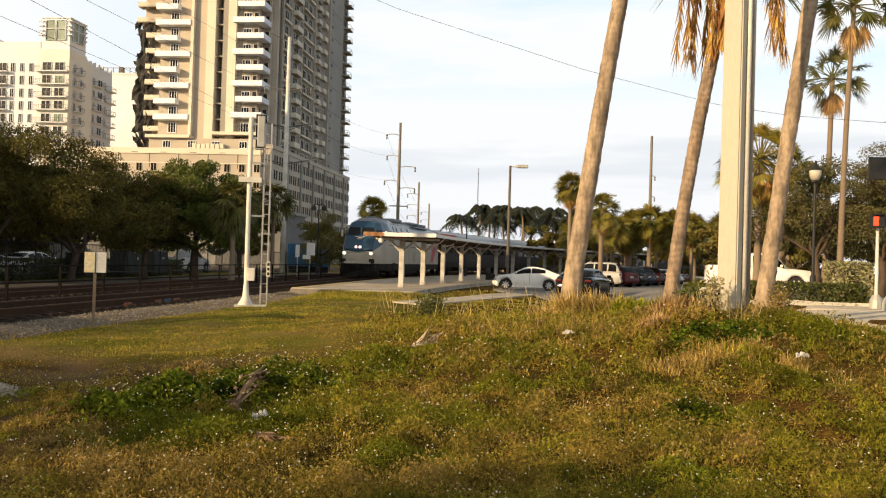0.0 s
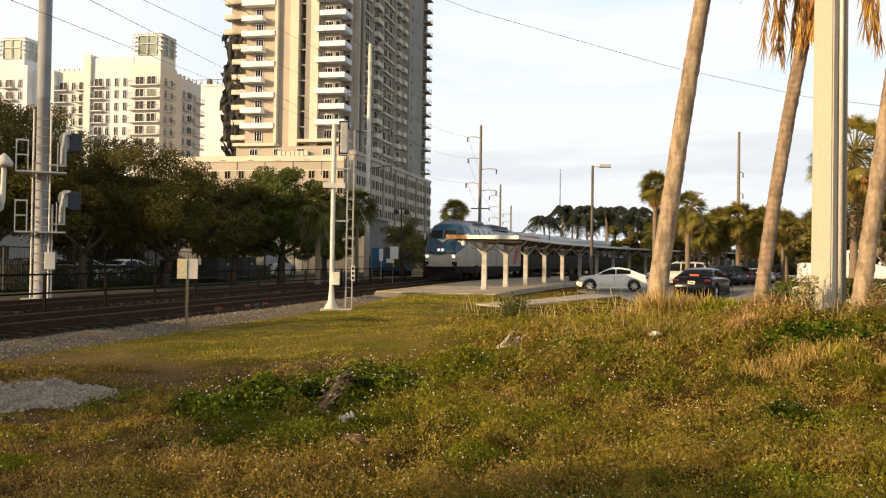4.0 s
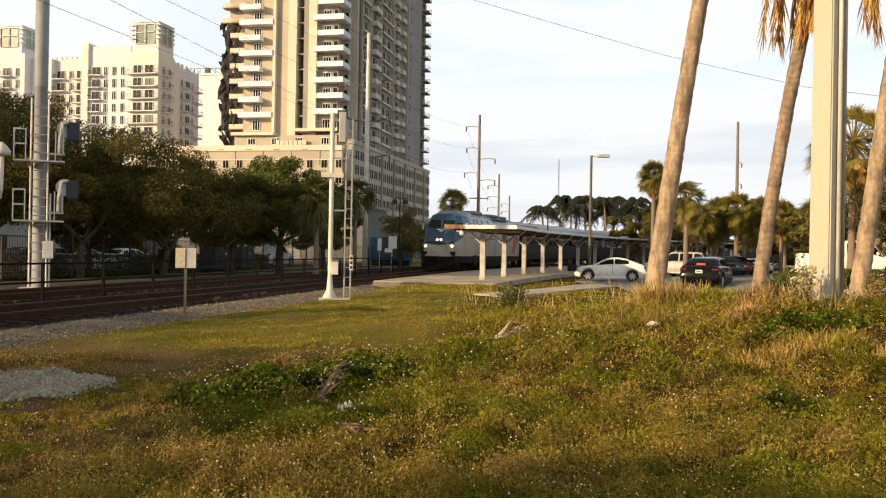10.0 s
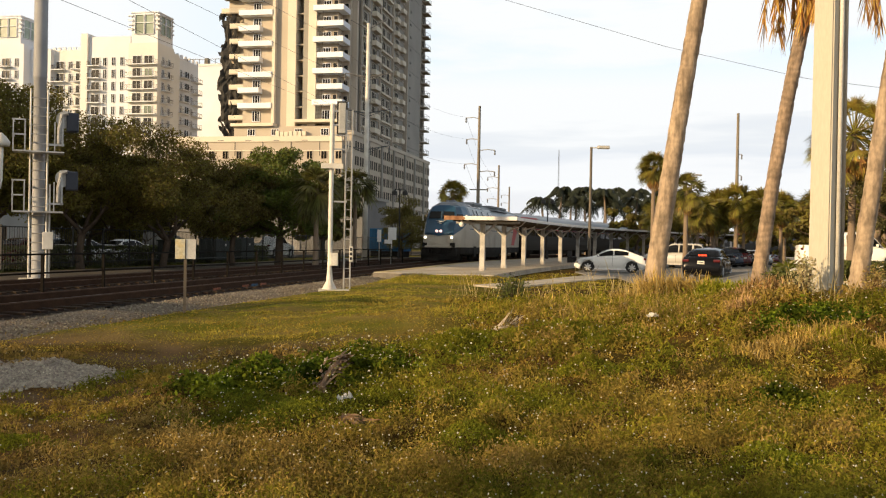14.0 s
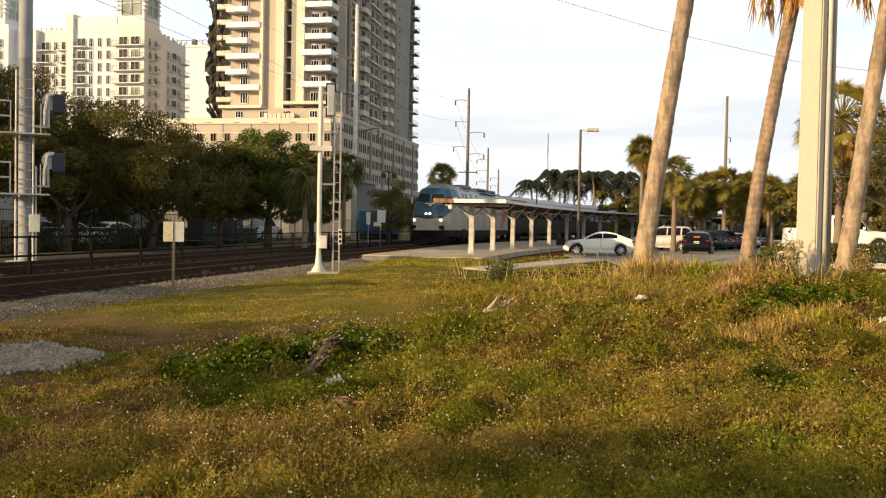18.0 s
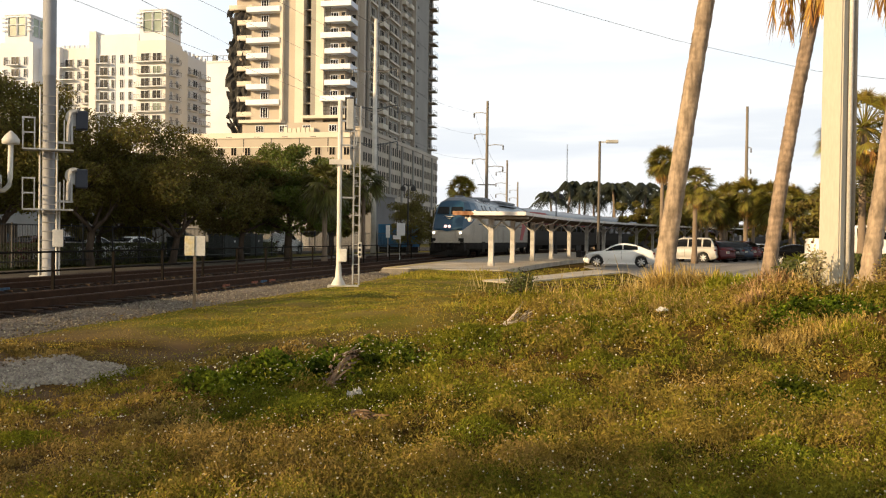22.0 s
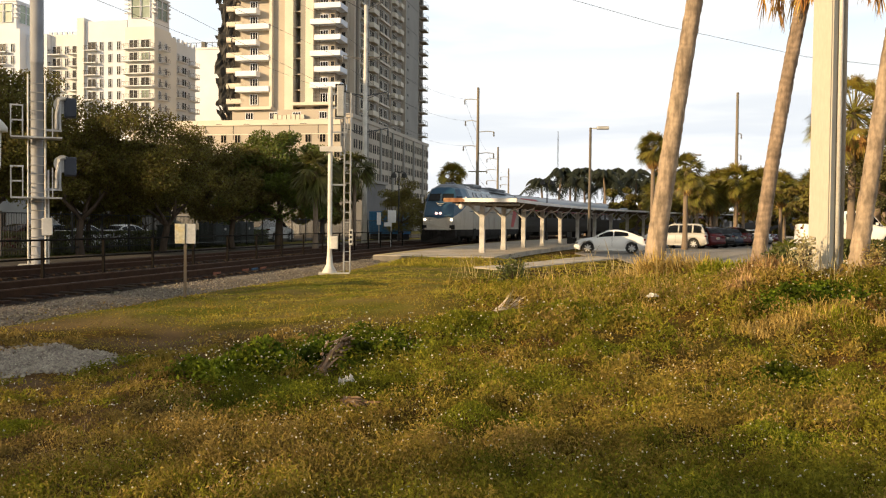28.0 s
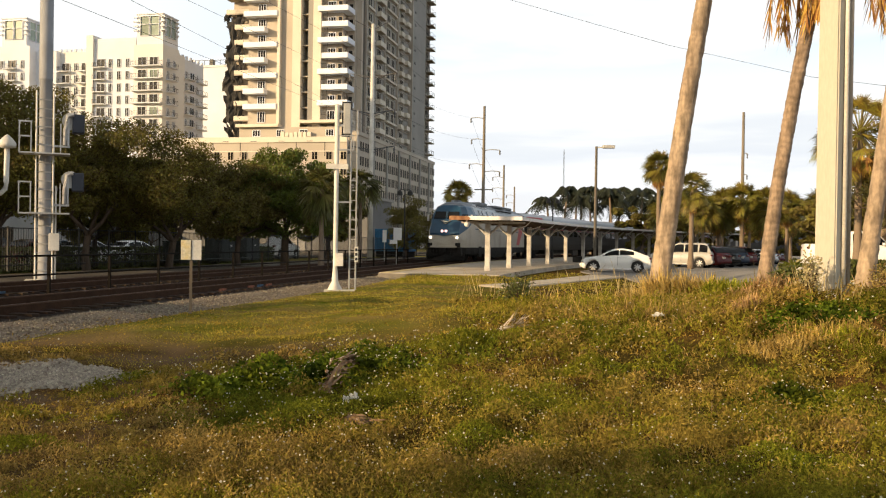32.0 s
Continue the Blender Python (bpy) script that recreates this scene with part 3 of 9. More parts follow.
def build_track(off, label):
    t = thing("railway_track", Matrix(), label, "railway track", kind="structure")
    for side in (-0.7525, 0.7525):
        for name, w0, w1, z0, z1, material in (("rail", 0.07, 0.035, 0.06, 0.235, M["rail_steel"]), ("rail_head", 0.036, 0.036, 0.236, 0.262, M["rail_head"])):
            bm = bmesh.new()
            sec = []
            for s in np.arange(-10, 190, 2.0):
                a, b = track(s, off + side - w0), track(s, off + side + w0)
                c, d = track(s, off + side - w1), track(s, off + side + w1)
                sec.append([(a[0], a[1], z0), (b[0], b[1], z0), (d[0], d[1], z1), (c[0], c[1], z1)])
            loft(bm, sec)
            part(name, bm, material, t)
    return t


TRACKS = [build_track(0.0, "rusty running rails on wooden sleepers beside the platform"), build_track(-4.3, "rusty running rails on wooden sleepers beyond the fence")]

# paving: walkway, car park, street
patch("walkway", M["walk"], [(-0.6, 32.0), (0.8, 34.8), (2.1, 38.0), (3.4, 41.2), (5.0, 45.0)], [(-1.7, 33.4), (-0.2, 36.4), (1.0, 39.6), (2.2, 43.2), (3.4, 46.5)], 1, 0.06, 0.2,
      "worn pale concrete walkway across the grass", "walkway")
LOT_EDGE = [(4.9, 39.0), (4.9, 45.0), (3.6, 48.5), (3.2, 53.0), (4.2, 57.0), (5.6, 61.0), (7.0, 67.0), (8.6, 72.5), (10.4, 78.0), (12.4, 83.5), (16.8, 94.0), (22.0, 105.0), (29.5, 118.0)]
_ys = np.linspace(39.0, 118.0, 60)
patch("car_park", M["asphalt"], list(zip(np.interp(_ys, [p[1] for p in LOT_EDGE], [p[0] for p in LOT_EDGE]), _ys)), line((60, 8.0), (110, 110), 60), 44, 0.05, 0.1, "grey worn asphalt of the station car park", "car park")
patch("street_pavement", M["walk"], line((8.6, 26.6), (40, 15.5), 14), line((9.6, 29.4), (42, 18.6), 14), 3, 0.05, 0.25, "pale concrete pavement beside the street", "pavement")
patch("street_pavement", M["walk"], [(7.1, 11.0), (7.55, 14.0), (8.0, 17.0), (8.4, 20.0), (8.75, 23.0), (8.95, 25.0)], [(16, 8.0), (16.5, 11.0), (17, 14.0), (17.5, 17.5), (18, 20.5), (18.3, 23.0)], 12, 0.06, 0.25, "pale concrete pavement running past the mound", "pavement")
# these two strips carry their shade in a darker asphalt colour
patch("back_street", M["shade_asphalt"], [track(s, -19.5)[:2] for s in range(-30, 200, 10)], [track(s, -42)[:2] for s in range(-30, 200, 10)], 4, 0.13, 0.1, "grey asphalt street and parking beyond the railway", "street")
patch("back_pavement", M["shade_asphalt"], [track(s, -8.6)[:2] for s in range(-30, 120, 6)], [track(s, -12.5)[:2] for s in range(-30, 120, 6)], 2, 0.16, 0.2, "paving beyond the far track, shade in its dark colour", "pavement")


# ---- platform and its canopy ----
def build_platform():
    bm = bmesh.new()
    sec = []
    for s in np.arange(39.5, 170, 2.5):
        a, b = track(s, 1.68), berth(s, 7.1 + max(0, s - 45) * 0.01)
        sec.append([(a[0], a[1], -0.1), (b[0], b[1], -0.1), (b[0], b[1], 0.22), (a[0], a[1], 0.22)])
    loft(bm, sec)
    ob = part("platform", bm, M["walk"])
    tagged(ob, "low pale concrete railway platform slab", "platform", kind="structure")
    a, b = Vector(track(39.48, 1.66)[:2]), Vector(berth(39.48, 7.12)[:2])
    bm = bmesh.new()
    d = (b - a).normalized()
    q = Vector((d.y, -d.x)) * 0.06
    loft(bm, [[(v.x, v.y, -0.1), (v.x + q.x, v.y + q.y, -0.1), (v.x + q.x, v.y + q.y, 0.19), (v.x, v.y, 0.19)] for v in (a, a.lerp(b, 0.5), b)])
    part("platform_edge", bm, mat("stained_edge", (0.20, 0.18, 0.15), 0.95, var=0.4, scale=1.6, bump=0.4, bscale=30, spec=0.1), ob, "stained concrete end face")
    bm = bmesh.new()
    sec = []
    for s in np.arange(39.5, 170, 2.5):
        a, b = track(s, 1.70), track(s, 2.25)
        sec.append([(a[0], a[1], 0.224), (b[0], b[1], 0.224), (b[0], b[1], 0.232), (a[0], a[1], 0.232)])
    loft(bm, sec)
    part("tactile_strip", bm, mat("worn_yellow", (0.42, 0.33, 0.16), 0.85, var=0.3, scale=1.5, bump=0.4, bscale=14), ob, "worn yellowish edge strip")


build_platform()

CANOPY_OFF = 5.57


def canopy_z(s):
    return 2.65 + 0.0055 * (s - 46)


def build_canopy():
    t = thing("platform_canopy", Matrix(), "long white timber platform canopy on paired-brace posts", "canopy")
    bays = list(np.arange(45.3, 130, 6.0))
    # roof: a shallow trough, ribbed, with a rusty front fascia
    def sheet(name, material, o0, o1, z0, z1, th, s0, s1, step, label=""):
        bm = bmesh.new()
        sec = []
        for s in np.arange(s0, s1 + 0.01, step):
            a, b, z = berth(s, CANOPY_OFF + o0), berth(s, CANOPY_OFF + o1), canopy_z(s)
            sec.append([(a[0], a[1], z + z0), (b[0], b[1], z + z1), (b[0], b[1], z + z1 + th), (a[0], a[1], z + z0 + th)])
        loft(bm, sec)
        return part(name, bm, material, t, label)
    sheet("roof_deck", M["soffit"], -1.4, 0, 0.12, 0.02, 0.06, 43.4, 130, 2.0, "brown timber soffit boards")
    sheet("roof_deck", M["soffit"], 0, 1.9, 0.02, 0.12, 0.06, 43.4, 130, 2.0)
    sheet("roof_cover", M["roof_white"], -1.45, 0, 0.19, 0.09, 0.04, 43.35, 130, 2.0, "pale weathered roof covering")
    sheet("roof_cover", M["roof_white"], 0, 1.95, 0.09, 0.19, 0.04, 43.35, 130, 2.0)
    sheet("eave_board", M["eave_white"], 1.9, 1.99, 0.07, 0.07, 0.15, 43.3, 130, 2.0, "white painted eave board")
    sheet("eave_board", M["eave_white"], -1.49, -1.40, 0.09, 0.09, 0.15, 43.3, 130, 2.0)
    x0, y0, h = berth(43.3, CANOPY_OFF)
    m = Matrix.Translation((x0, y0, canopy_z(43.3))) @ Matrix.Rotation(-h, 4, "Z")
    bm = bmesh.new()
    prism(bm, [(-1.49, 0.055), (1.99, 0.055), (1.99, 0.235), (-1.49, 0.235)], "y", -0.05, -0.003)
    ob = part("front_fascia", bm, M["eave_white"], t, "stained white front fascia")
    ob.matrix_basis = m
    bm = bmesh.new()
    prism(bm, [(-1.52, 0.045), (-0.55, 0.05), (-0.48, 0.14), (-0.62, 0.24), (-1.52, 0.245)], "y", -0.062, -0.051)
    ob = part("rusted_flashing", bm, M["rust_fascia"], t, "rusty flashing at the corner of the fascia")
    ob.matrix_basis = m
    bm = bmesh.new()
    lathe(bm, [(0.02, 0.0), (0.10, 0.04), (0.135, 0.13), (0.10, 0.22), (0.05, 0.26), (0.05, 0.34)], 14, Matrix.Translation((-0.72, 0.25, -0.28)))
    ob = part("globe_lamp", bm, M["eave_white"], t, "white globe lamp under the front of the roof", smooth=True)
    ob.matrix_basis = m
    # drooping gutter pipe and loose roof sheets along the eave
    rnd = random.Random(12)
    for s in np.arange(47.5, 128, 4.3):
        x, y, hh = berth(s, CANOPY_OFF + 1.8)
        bm = bmesh.new()
        tube(bm, [(0.0, 0, 0.08), (-0.25, rnd.uniform(-0.3, 0.3), -0.16), (-0.75, rnd.uniform(-0.4, 0.4), -0.3)], 0.028, 6)
        ob = part("down_pipe", bm, M["eave_white"], t)
        ob.matrix_basis = Matrix.Translation((x, y, canopy_z(s))) @ Matrix.Rotation(-hh, 4, "Z")
    # posts
    for i, s in enumerate(bays):
        x, y, h = berth(s, CANOPY_OFF)
        top = canopy_z(s)
        mm = Matrix.Translation((x, y, 0.22)) @ Matrix.Rotation(-h, 4, "Z")
        hh = top - 0.22
        bm = bmesh.new()
        box(bm, (0, 0, hh / 2 - 0.05), (0.25, 0.25, hh - 0.1), bevel=0.015)
        box(bm, (0, 0, 0.12), (0.29, 0.29, 0.24), bevel=0.02)
        p = part("post", bm, M["post_paint"], t)
        p.matrix_basis = mm
        bm = bmesh.new()
        box(bm, (0.25, 0, hh - 0.03), (3.2, 0.12, 0.11), bevel=0.01)
        b = part("cross_beam", bm, M["post_paint" if i == 0 else "soffit"], t)
        b.matrix_basis = mm
        for k in (-1, 1):
            bm = bmesh.new()
            tube(bm, [(0.06 * k, 0, hh - 0.66), (0.66 * k, 0, hh - 0.06)], 0.062, 4)
            b = part("brace", bm, M["post_paint"], t)
            b.matrix_basis = mm
        # a bracket lamp under the beam now and then
        if i % 2 == 1:
            bm = bmesh.new()
            lathe(bm, [(0.03, 0.12), (0.05, 0.08), (0.13, 0.03), (0.15, 0.0)], 10, Matrix.Translation((1.2, 0, hh - 0.28)))
            b = part("lamp_shade", bm, M["white_paint"], t)
            b.matrix_basis = mm
    # purlins
    for o in (-1.1, -0.4, 0.5, 1.4):
        sheet("purlin", M["soffit"], o - 0.05, o + 0.05, 0.0, 0.0, 0.09, 43.5, 130, 2.0)


build_canopy()


def build_benches():
    """Screens and benches that stand on the platform in the canopy's shade."""
    for i, s in enumerate((72.5, 84.5, 96.5, 108.5)):
        x, y, h = berth(s, CANOPY_OFF + 0.2)
        t = thing("platform_bench", Matrix.Translation((x, y, 0.22)) @ Matrix.Rotation(-h, 4, "Z"), "dark metal slatted bench under the canopy", "bench", "platform benches")
        part("seat", boxes(((0, 0, 0.44), (0.45, 1.6, 0.05)), bevel=0.01), M["black_metal"], t)
        part("backrest", boxes(((-0.2, 0, 0.72), (0.05, 1.6, 0.4)), bevel=0.01), M["black_metal"], t)
        for k in (-0.7, 0.7):
            part("leg", boxes(((0, k, 0.21), (0.42, 0.05, 0.42))), M["black_metal"], t)


build_benches()


# ---- the train ----
M["silver"] = mat("train_silver", (0.41, 0.37, 0.305), 0.5, 0.0, var=0.25, scale=0.8, col2=(0.25, 0.215, 0.17), mix=0.62, bump=0.05)
M["train_blue"] = mat("train_blue", (0.012, 0.058, 0.115), 0.42, 0.0, var=0.2, scale=0.8, bump=0.03, coat=0.05)
M["train_navy"] = mat("train_navy", (0.03, 0.06, 0.11), 0.5, 0.0, var=0.25, scale=0.8, bump=0.03)
M["train_red"] = mat("train_red", (0.42, 0.06, 0.06), 0.45, var=0.15, bump=0.03)
M["dirty_black"] = mat("dirty_black", (0.022, 0.02, 0.018), 0.85, var=0.4, scale=2, bump=0.3, spec=0.15)
M["roof_grey"] = mat("train_roof", (0.20, 0.215, 0.24), 0.6, 0.3, var=0.3, scale=1, bump=0.1)
# lighter copy of the coach steel, with the sky's reflection in its colour
M["coach_roof"] = mat("coach_roof", (0.27, 0.265, 0.27), 0.38, 0.35, var=0.25, scale=1, bump=0.1, bscale=4, stretch=(1, 0.05, 14))
# coach steel made nearly black: the canopy's shade is put into its colour
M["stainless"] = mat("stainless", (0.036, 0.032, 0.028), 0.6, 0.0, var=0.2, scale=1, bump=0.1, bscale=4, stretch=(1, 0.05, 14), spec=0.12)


def clipped(build, material, name, parent, z_lo, z_hi, push, label=""):
    """The band of a hull between two heights, as a skin of its own."""
    bm = build()
    geom = bm.verts[:] + bm.edges[:] + bm.faces[:]
    if z_hi is not None:
        bmesh.ops.bisect_plane(bm, geom=geom, plane_co=z_hi[0], plane_no=z_hi[1], clear_outer=True)
    geom = bm.verts[:] + bm.edges[:] + bm.faces[:]
    if z_lo is not None:
        bmesh.ops.bisect_plane(bm, geom=geom, plane_co=z_lo[0], plane_no=z_lo[1], clear_inner=True)
    if push:
        bm.normal_update()
        for v in bm.verts:
            v.co += v.normal * push
    return part(name, bm, material, parent, label)


def build_loco(m):
    t = thing("locomotive", m, "blue and silver diesel passenger locomotive with its headlights lit", "locomotive")
    L = 20.8

    def hull():
        bm = bmesh.new()
        # front at y = 0, running back along +y
        sec = [
            [(-0.92, -0.10, 0.55), (-1.00, -0.22, 1.0), (-1.05, -0.25, 1.55), (-1.06, 0.05, 2.25), (-1.02, 0.62, 3.35), (-0.82, 1.05, 3.85), (-0.40, 1.25, 4.02), (0.40, 1.25, 4.02), (0.82, 1.05, 3.85), (1.02, 0.62, 3.35), (1.06, 0.05, 2.25), (1.05, -0.25, 1.55), (1.00, -0.22, 1.0), (0.92, -0.10, 0.55)],
            [(-1.34, 0.75, 0.55), (-1.38, 0.75, 1.0), (-1.40, 0.75, 1.55), (-1.40, 0.95, 2.25), (-1.34, 1.30, 3.30), (-1.05, 1.60, 3.90), (-0.55, 1.80, 4.18), (0.55, 1.80, 4.18), (1.05, 1.60, 3.90), (1.34, 1.30, 3.30), (1.40, 0.95, 2.25), (1.40, 0.75, 1.55), (1.38, 0.75, 1.0), (1.34, 0.75, 0.55)],
        ]
        for y in (2.4, 2.8, 6.0, 12.0, L - 0.15, L):
            k = 1.0 if y < L else 0.94
            top = 4.28 if y < 3 else 4.26
            sec.append([(-1.50 * k, y, 0.55), (-1.52 * k, y, 1.0), (-1.52 * k, y, 1.55), (-1.52 * k, y, 2.25), (-1.50 * k, y, 3.25), (-1.22 * k, y, 3.88), (-0.62 * k, y, top), (0.62 * k, y, top), (1.22 * k, y, 3.88), (1.50 * k, y, 3.25), (1.52 * k, y, 2.25), (1.52 * k, y, 1.55), (1.52 * k, y, 1.0), (1.50 * k, y, 0.55)])
        return loft(bm, sec)

    # colour break: low on the nose's corners, dipping to the centre, high along the sides
    slope, level = (Vector((0, 0, 1.92)), Vector((0, -0.42, 1)).normalized()), (Vector((0, 0, 3.42)), Vector((0, 0, 1)))

    def low_hull():
        b = hull()
        bmesh.ops.bisect_plane(b, geom=b.verts[:] + b.edges[:] + b.faces[:], plane_co=level[0], plane_no=level[1], clear_outer=True)
        return b
    clipped(low_hull, M["silver"], "lower_body", t, (Vector((0, 0, 1.02)), Vector((0, 0, 1))), slope, 0, "silver grey lower hull")
    clipped(hull, M["dirty_black"], "underframe", t, None, (Vector((0, 0, 1.02)), Vector((0, 0, 1))), 0, "sooty black underframe")
    clipped(low_hull, M["train_blue"], "cab_body", t, slope, None, 0, "mid-blue cab")
    def front_half(back):
        def f():
            b = hull()
            bmesh.ops.bisect_plane(b, geom=b.verts[:] + b.edges[:] + b.faces[:], plane_co=(0, 3.0, 0), plane_no=(0, 1, 0), clear_outer=not back, clear_inner=back)
            return b
        return f
    clipped(front_half(False), M["train_blue"], "upper_body", t, level, (Vector((0, 0, 4.0)), Vector((0, 0, 1))), 0, "mid-blue upper cab")
    clipped(front_half(True), mat("train_slate", (0.36, 0.39, 0.43), 0.45, 0.1, var=0.2, scale=0.8, bump=0.03), "upper_body", t, level, (Vector((0, 0, 4.0)), Vector((0, 0, 1))), 0, "pale silver-blue upper band")
    clipped(hull, M["roof_grey"], "roof", t, (Vector((0, 0, 4.0)), Vector((0, 0, 1))), None, 0, "dark grey roof")
    # blue apron of the nose
    bm = bmesh.new()
    prism(bm, [(-1.0, 2.02), (1.0, 2.02), (0.62, 1.92), (0, 1.80), (-0.62, 1.92)], "y", -0.235, 0.2)
    part("nose_apron", bm, M["train_blue"], t)
    # windscreen, two panes set in a dark band
    for k in (-1, 1):
        bm = bmesh.new()
        pts = [(0.06 * k, 0.40, 3.02), (0.93 * k, 0.41, 3.02), (0.86 * k, 0.69, 3.52), (0.10 * k, 0.69, 3.52)]
        loft(bm, [pts, [(x, y - 0.03, z + 0.012) for x, y, z in pts]])
        part("windscreen", bm, M["train_glass"], t)
        bm = bmesh.new()
        pts = [(1.08 * k, 0.50, 2.98), (1.36 * k, 1.10, 2.98), (1.33 * k, 1.22, 3.34), (1.06 * k, 0.68, 3.34)]
        loft(bm, [pts, [(x + 0.03 * k, y - 0.03, z + 0.012) for x, y, z in pts]])
        part("corner_window", bm, M["train_glass"], t)
    # lamps
    for x, z, y, name, material in ((-0.14, 2.14, -0.16, "headlight", M["lit_pink"]), (0.14, 2.14, -0.16, "headlight", M["lit_pink"]), (-0.96, 1.70, -0.23, "ditch_light", M["lit_white"]), (0.96, 1.70, -0.23, "ditch_light", M["lit_white"])):
        bm = bmesh.new()
        lathe(bm, [(0.095, 0.0), (0.095, 0.07), (0.07, 0.09)], 14, Matrix.Translation((x, y + 0.02, z)) @ Matrix.Rotation(radians(90), 4, "X"))
        part(name, bm, material, t)
    for x in (-1.0, 1.0):
        part("step_recess", boxes(((x, -0.17, 1.18), (0.36, 0.14, 0.30)), bevel=0.02), M["dirty_black"], t)
    for k in (-1, 1):
        part("mirror", boxes(((1.60 * k, 1.25, 3.10), (0.10, 0.22, 0.46)), bevel=0.03), M["eave_white"], t, "white cab mirror")
        part("grab_rail", tube(bmesh.new(), [(0.62 * k, -0.2, 1.25), (0.62 * k, -0.27, 1.6), (0.62 * k, -0.24, 1.9)], 0.018, 5), M["silver"], t)
    part("anticlimber", boxes(((0, -0.22, 1.05), (1.9, 0.3, 0.14)), bevel=0.04), M["silver"], t)
    part("centre_pillar", boxes(((0, 0.53, 3.27), (0.09, 0.08, 0.56))), M["train_blue"], t)
    # emblem as plain shapes on the nose
    bm = bmesh.new()
    prism(bm, [(-0.40, 2.90), (0.03, 2.77), (0.40, 2.88), (0.03, 2.84)], "y", 0.22, 0.42)
    prism(bm, [(-0.22, 2.75), (0.02, 2.66), (0.22, 2.745), (0.02, 2.71)], "y", 0.17, 0.4)
    part("emblem", bm, M["white_paint"], t)
    # coupler, pilot and plough
    bm = bmesh.new()
    prism(bm, [(-1.25, 0.42), (1.25, 0.42), (1.2, 0.95), (-1.2, 0.95)], "y", -0.12, 0.3)
    part("pilot", bm, M["dirty_black"], t)
    bm = bmesh.new()
    loft(bm, [[(-1.38, 0.25, 0.12), (0, -0.45, 0.12), (1.38, 0.25, 0.12), (1.38, 0.4, 0.12), (-1.38, 0.4, 0.12)], [(-1.38, 0.15, 0.55), (0, -0.25, 0.50), (1.38, 0.15, 0.55), (1.38, 0.4, 0.55), (-1.38, 0.4, 0.55)]])
    part("plough", bm, M["dirty_black"], t)
    bm = bmesh.new()
    box(bm, (0, -0.45, 0.82), (0.34, 0.7, 0.28), bevel=0.04)
    box(bm, (0.09, -0.82, 0.82), (0.16, 0.2, 0.36), bevel=0.04)
    part("coupler", bm, M["dirty_black"], t)
    for x in (-0.5, -0.75, 0.55, 0.8):
        bm = bmesh.new()
        tube(bm, [(x, -0.14, 0.9), (x * 0.95, -0.3, 0.7), (x * 0.9, -0.28, 0.45)], 0.035, 6)
        part("brake_hose", bm, M["dirty_black"], t)
    # side: door, louvres, windows, stripe
    for k in (-1, 1):
        for _y, _w in ((4.4, 0.55), (5.6, 0.9), (7.4, 1.3), (9.3, 1.1)):
            pane = part("roof_window", boxes(((0, 0, 0), (0.05, _w, 0.40)), bevel=0.01), M["train_glass"], t, "dark window in the sloping upper side")
            pane.matrix_basis = Matrix.Translation((1.375 * k, _y, 3.57)) @ Matrix.Rotation(radians(-24 * k), 4, "Y")
        part("cab_window", boxes(((1.515 * k, 2.9, 2.95), (0.03, 1.0, 0.62)), bevel=0.01), M["train_glass"], t)
        part("cab_door", boxes(((1.525 * k, 4.1, 2.05), (0.03, 0.75, 2.1)), bevel=0.01), M["silver"], t)
        part("step_well", boxes(((1.5 * k, 4.1, 0.72), (0.1, 0.8, 0.75))), M["dirty_black"], t)
        for y in (6.6, 7.5, 8.4, 9.3):
            bm = bmesh.new()
            box(bm, (0, 0, 0), (0.44, 0.62, 0.04), bevel=0.01)
            p = part("side_louvre", bm, M["train_glass"], t)
            p.matrix_basis = Matrix.Translation((0.95 * k, y - 2.0, 4.065)) @ Matrix.Rotation(radians(32 * k), 4, "Y")
        bm = bmesh.new()
        box(bm, (1.525 * k, 11.4, 2.34), (0.02, 17.6, 0.06))
        part("side_stripe", bm, M["train_navy"], t)
        # sweeping red tail flash
        bm = bmesh.new()
        prism(bm, [(17.2, 1.2), (18.3, 1.2), (20.6, 3.25), (18.6, 3.25)], "x", 1.524 * k, 1.536 * k)
        part("tail_flash", bm, M["train_red"], t)
        bm = bmesh.new()
        prism(bm, [(13.6, 1.5), (14.4, 1.5), (14.4, 2.2), (13.6, 2.2)], "x", 1.52 * k, 1.54 * k)
        part("side_grille", bm, M["dirty_black"], t)
        bm = bmesh.new()
        for i in range(9):
            box(bm, (1.22 * k, 10.8 + i * 0.62, 3.96), (0.3, 0.42, 0.06))
        part("roof_grille", bm, M["dirty_black"], t)
        part("fuel_tank", boxes(((0.95 * k, 10.4, 0.62), (0.9, 4.6, 0.75)), bevel=0.08), M["dirty_black"], t)
    for y, w, l, hgt in ((8.0, 1.5, 2.6, 0.22), (13.5, 1.7, 3.2, 0.18), (17.5, 1.5, 2.0, 0.2)):
        part("roof_hatch", boxes(((0, y, 4.26 + hgt / 2), (w, l, hgt)), bevel=0.05), M["roof_grey"], t)
    bm = bmesh.new()
    for x in (-0.25, -0.08, 0.09, 0.26):
        tube(bm, [(x, 3.5, 4.34), (x, 2.95 - abs(x), 4.36)], [0.04, 0.09], 8)
    part("horn", bm, M["roof_grey"], t)
    build_bogies(t, (4.2, 16.6), 2.74, 0.51)
    return t


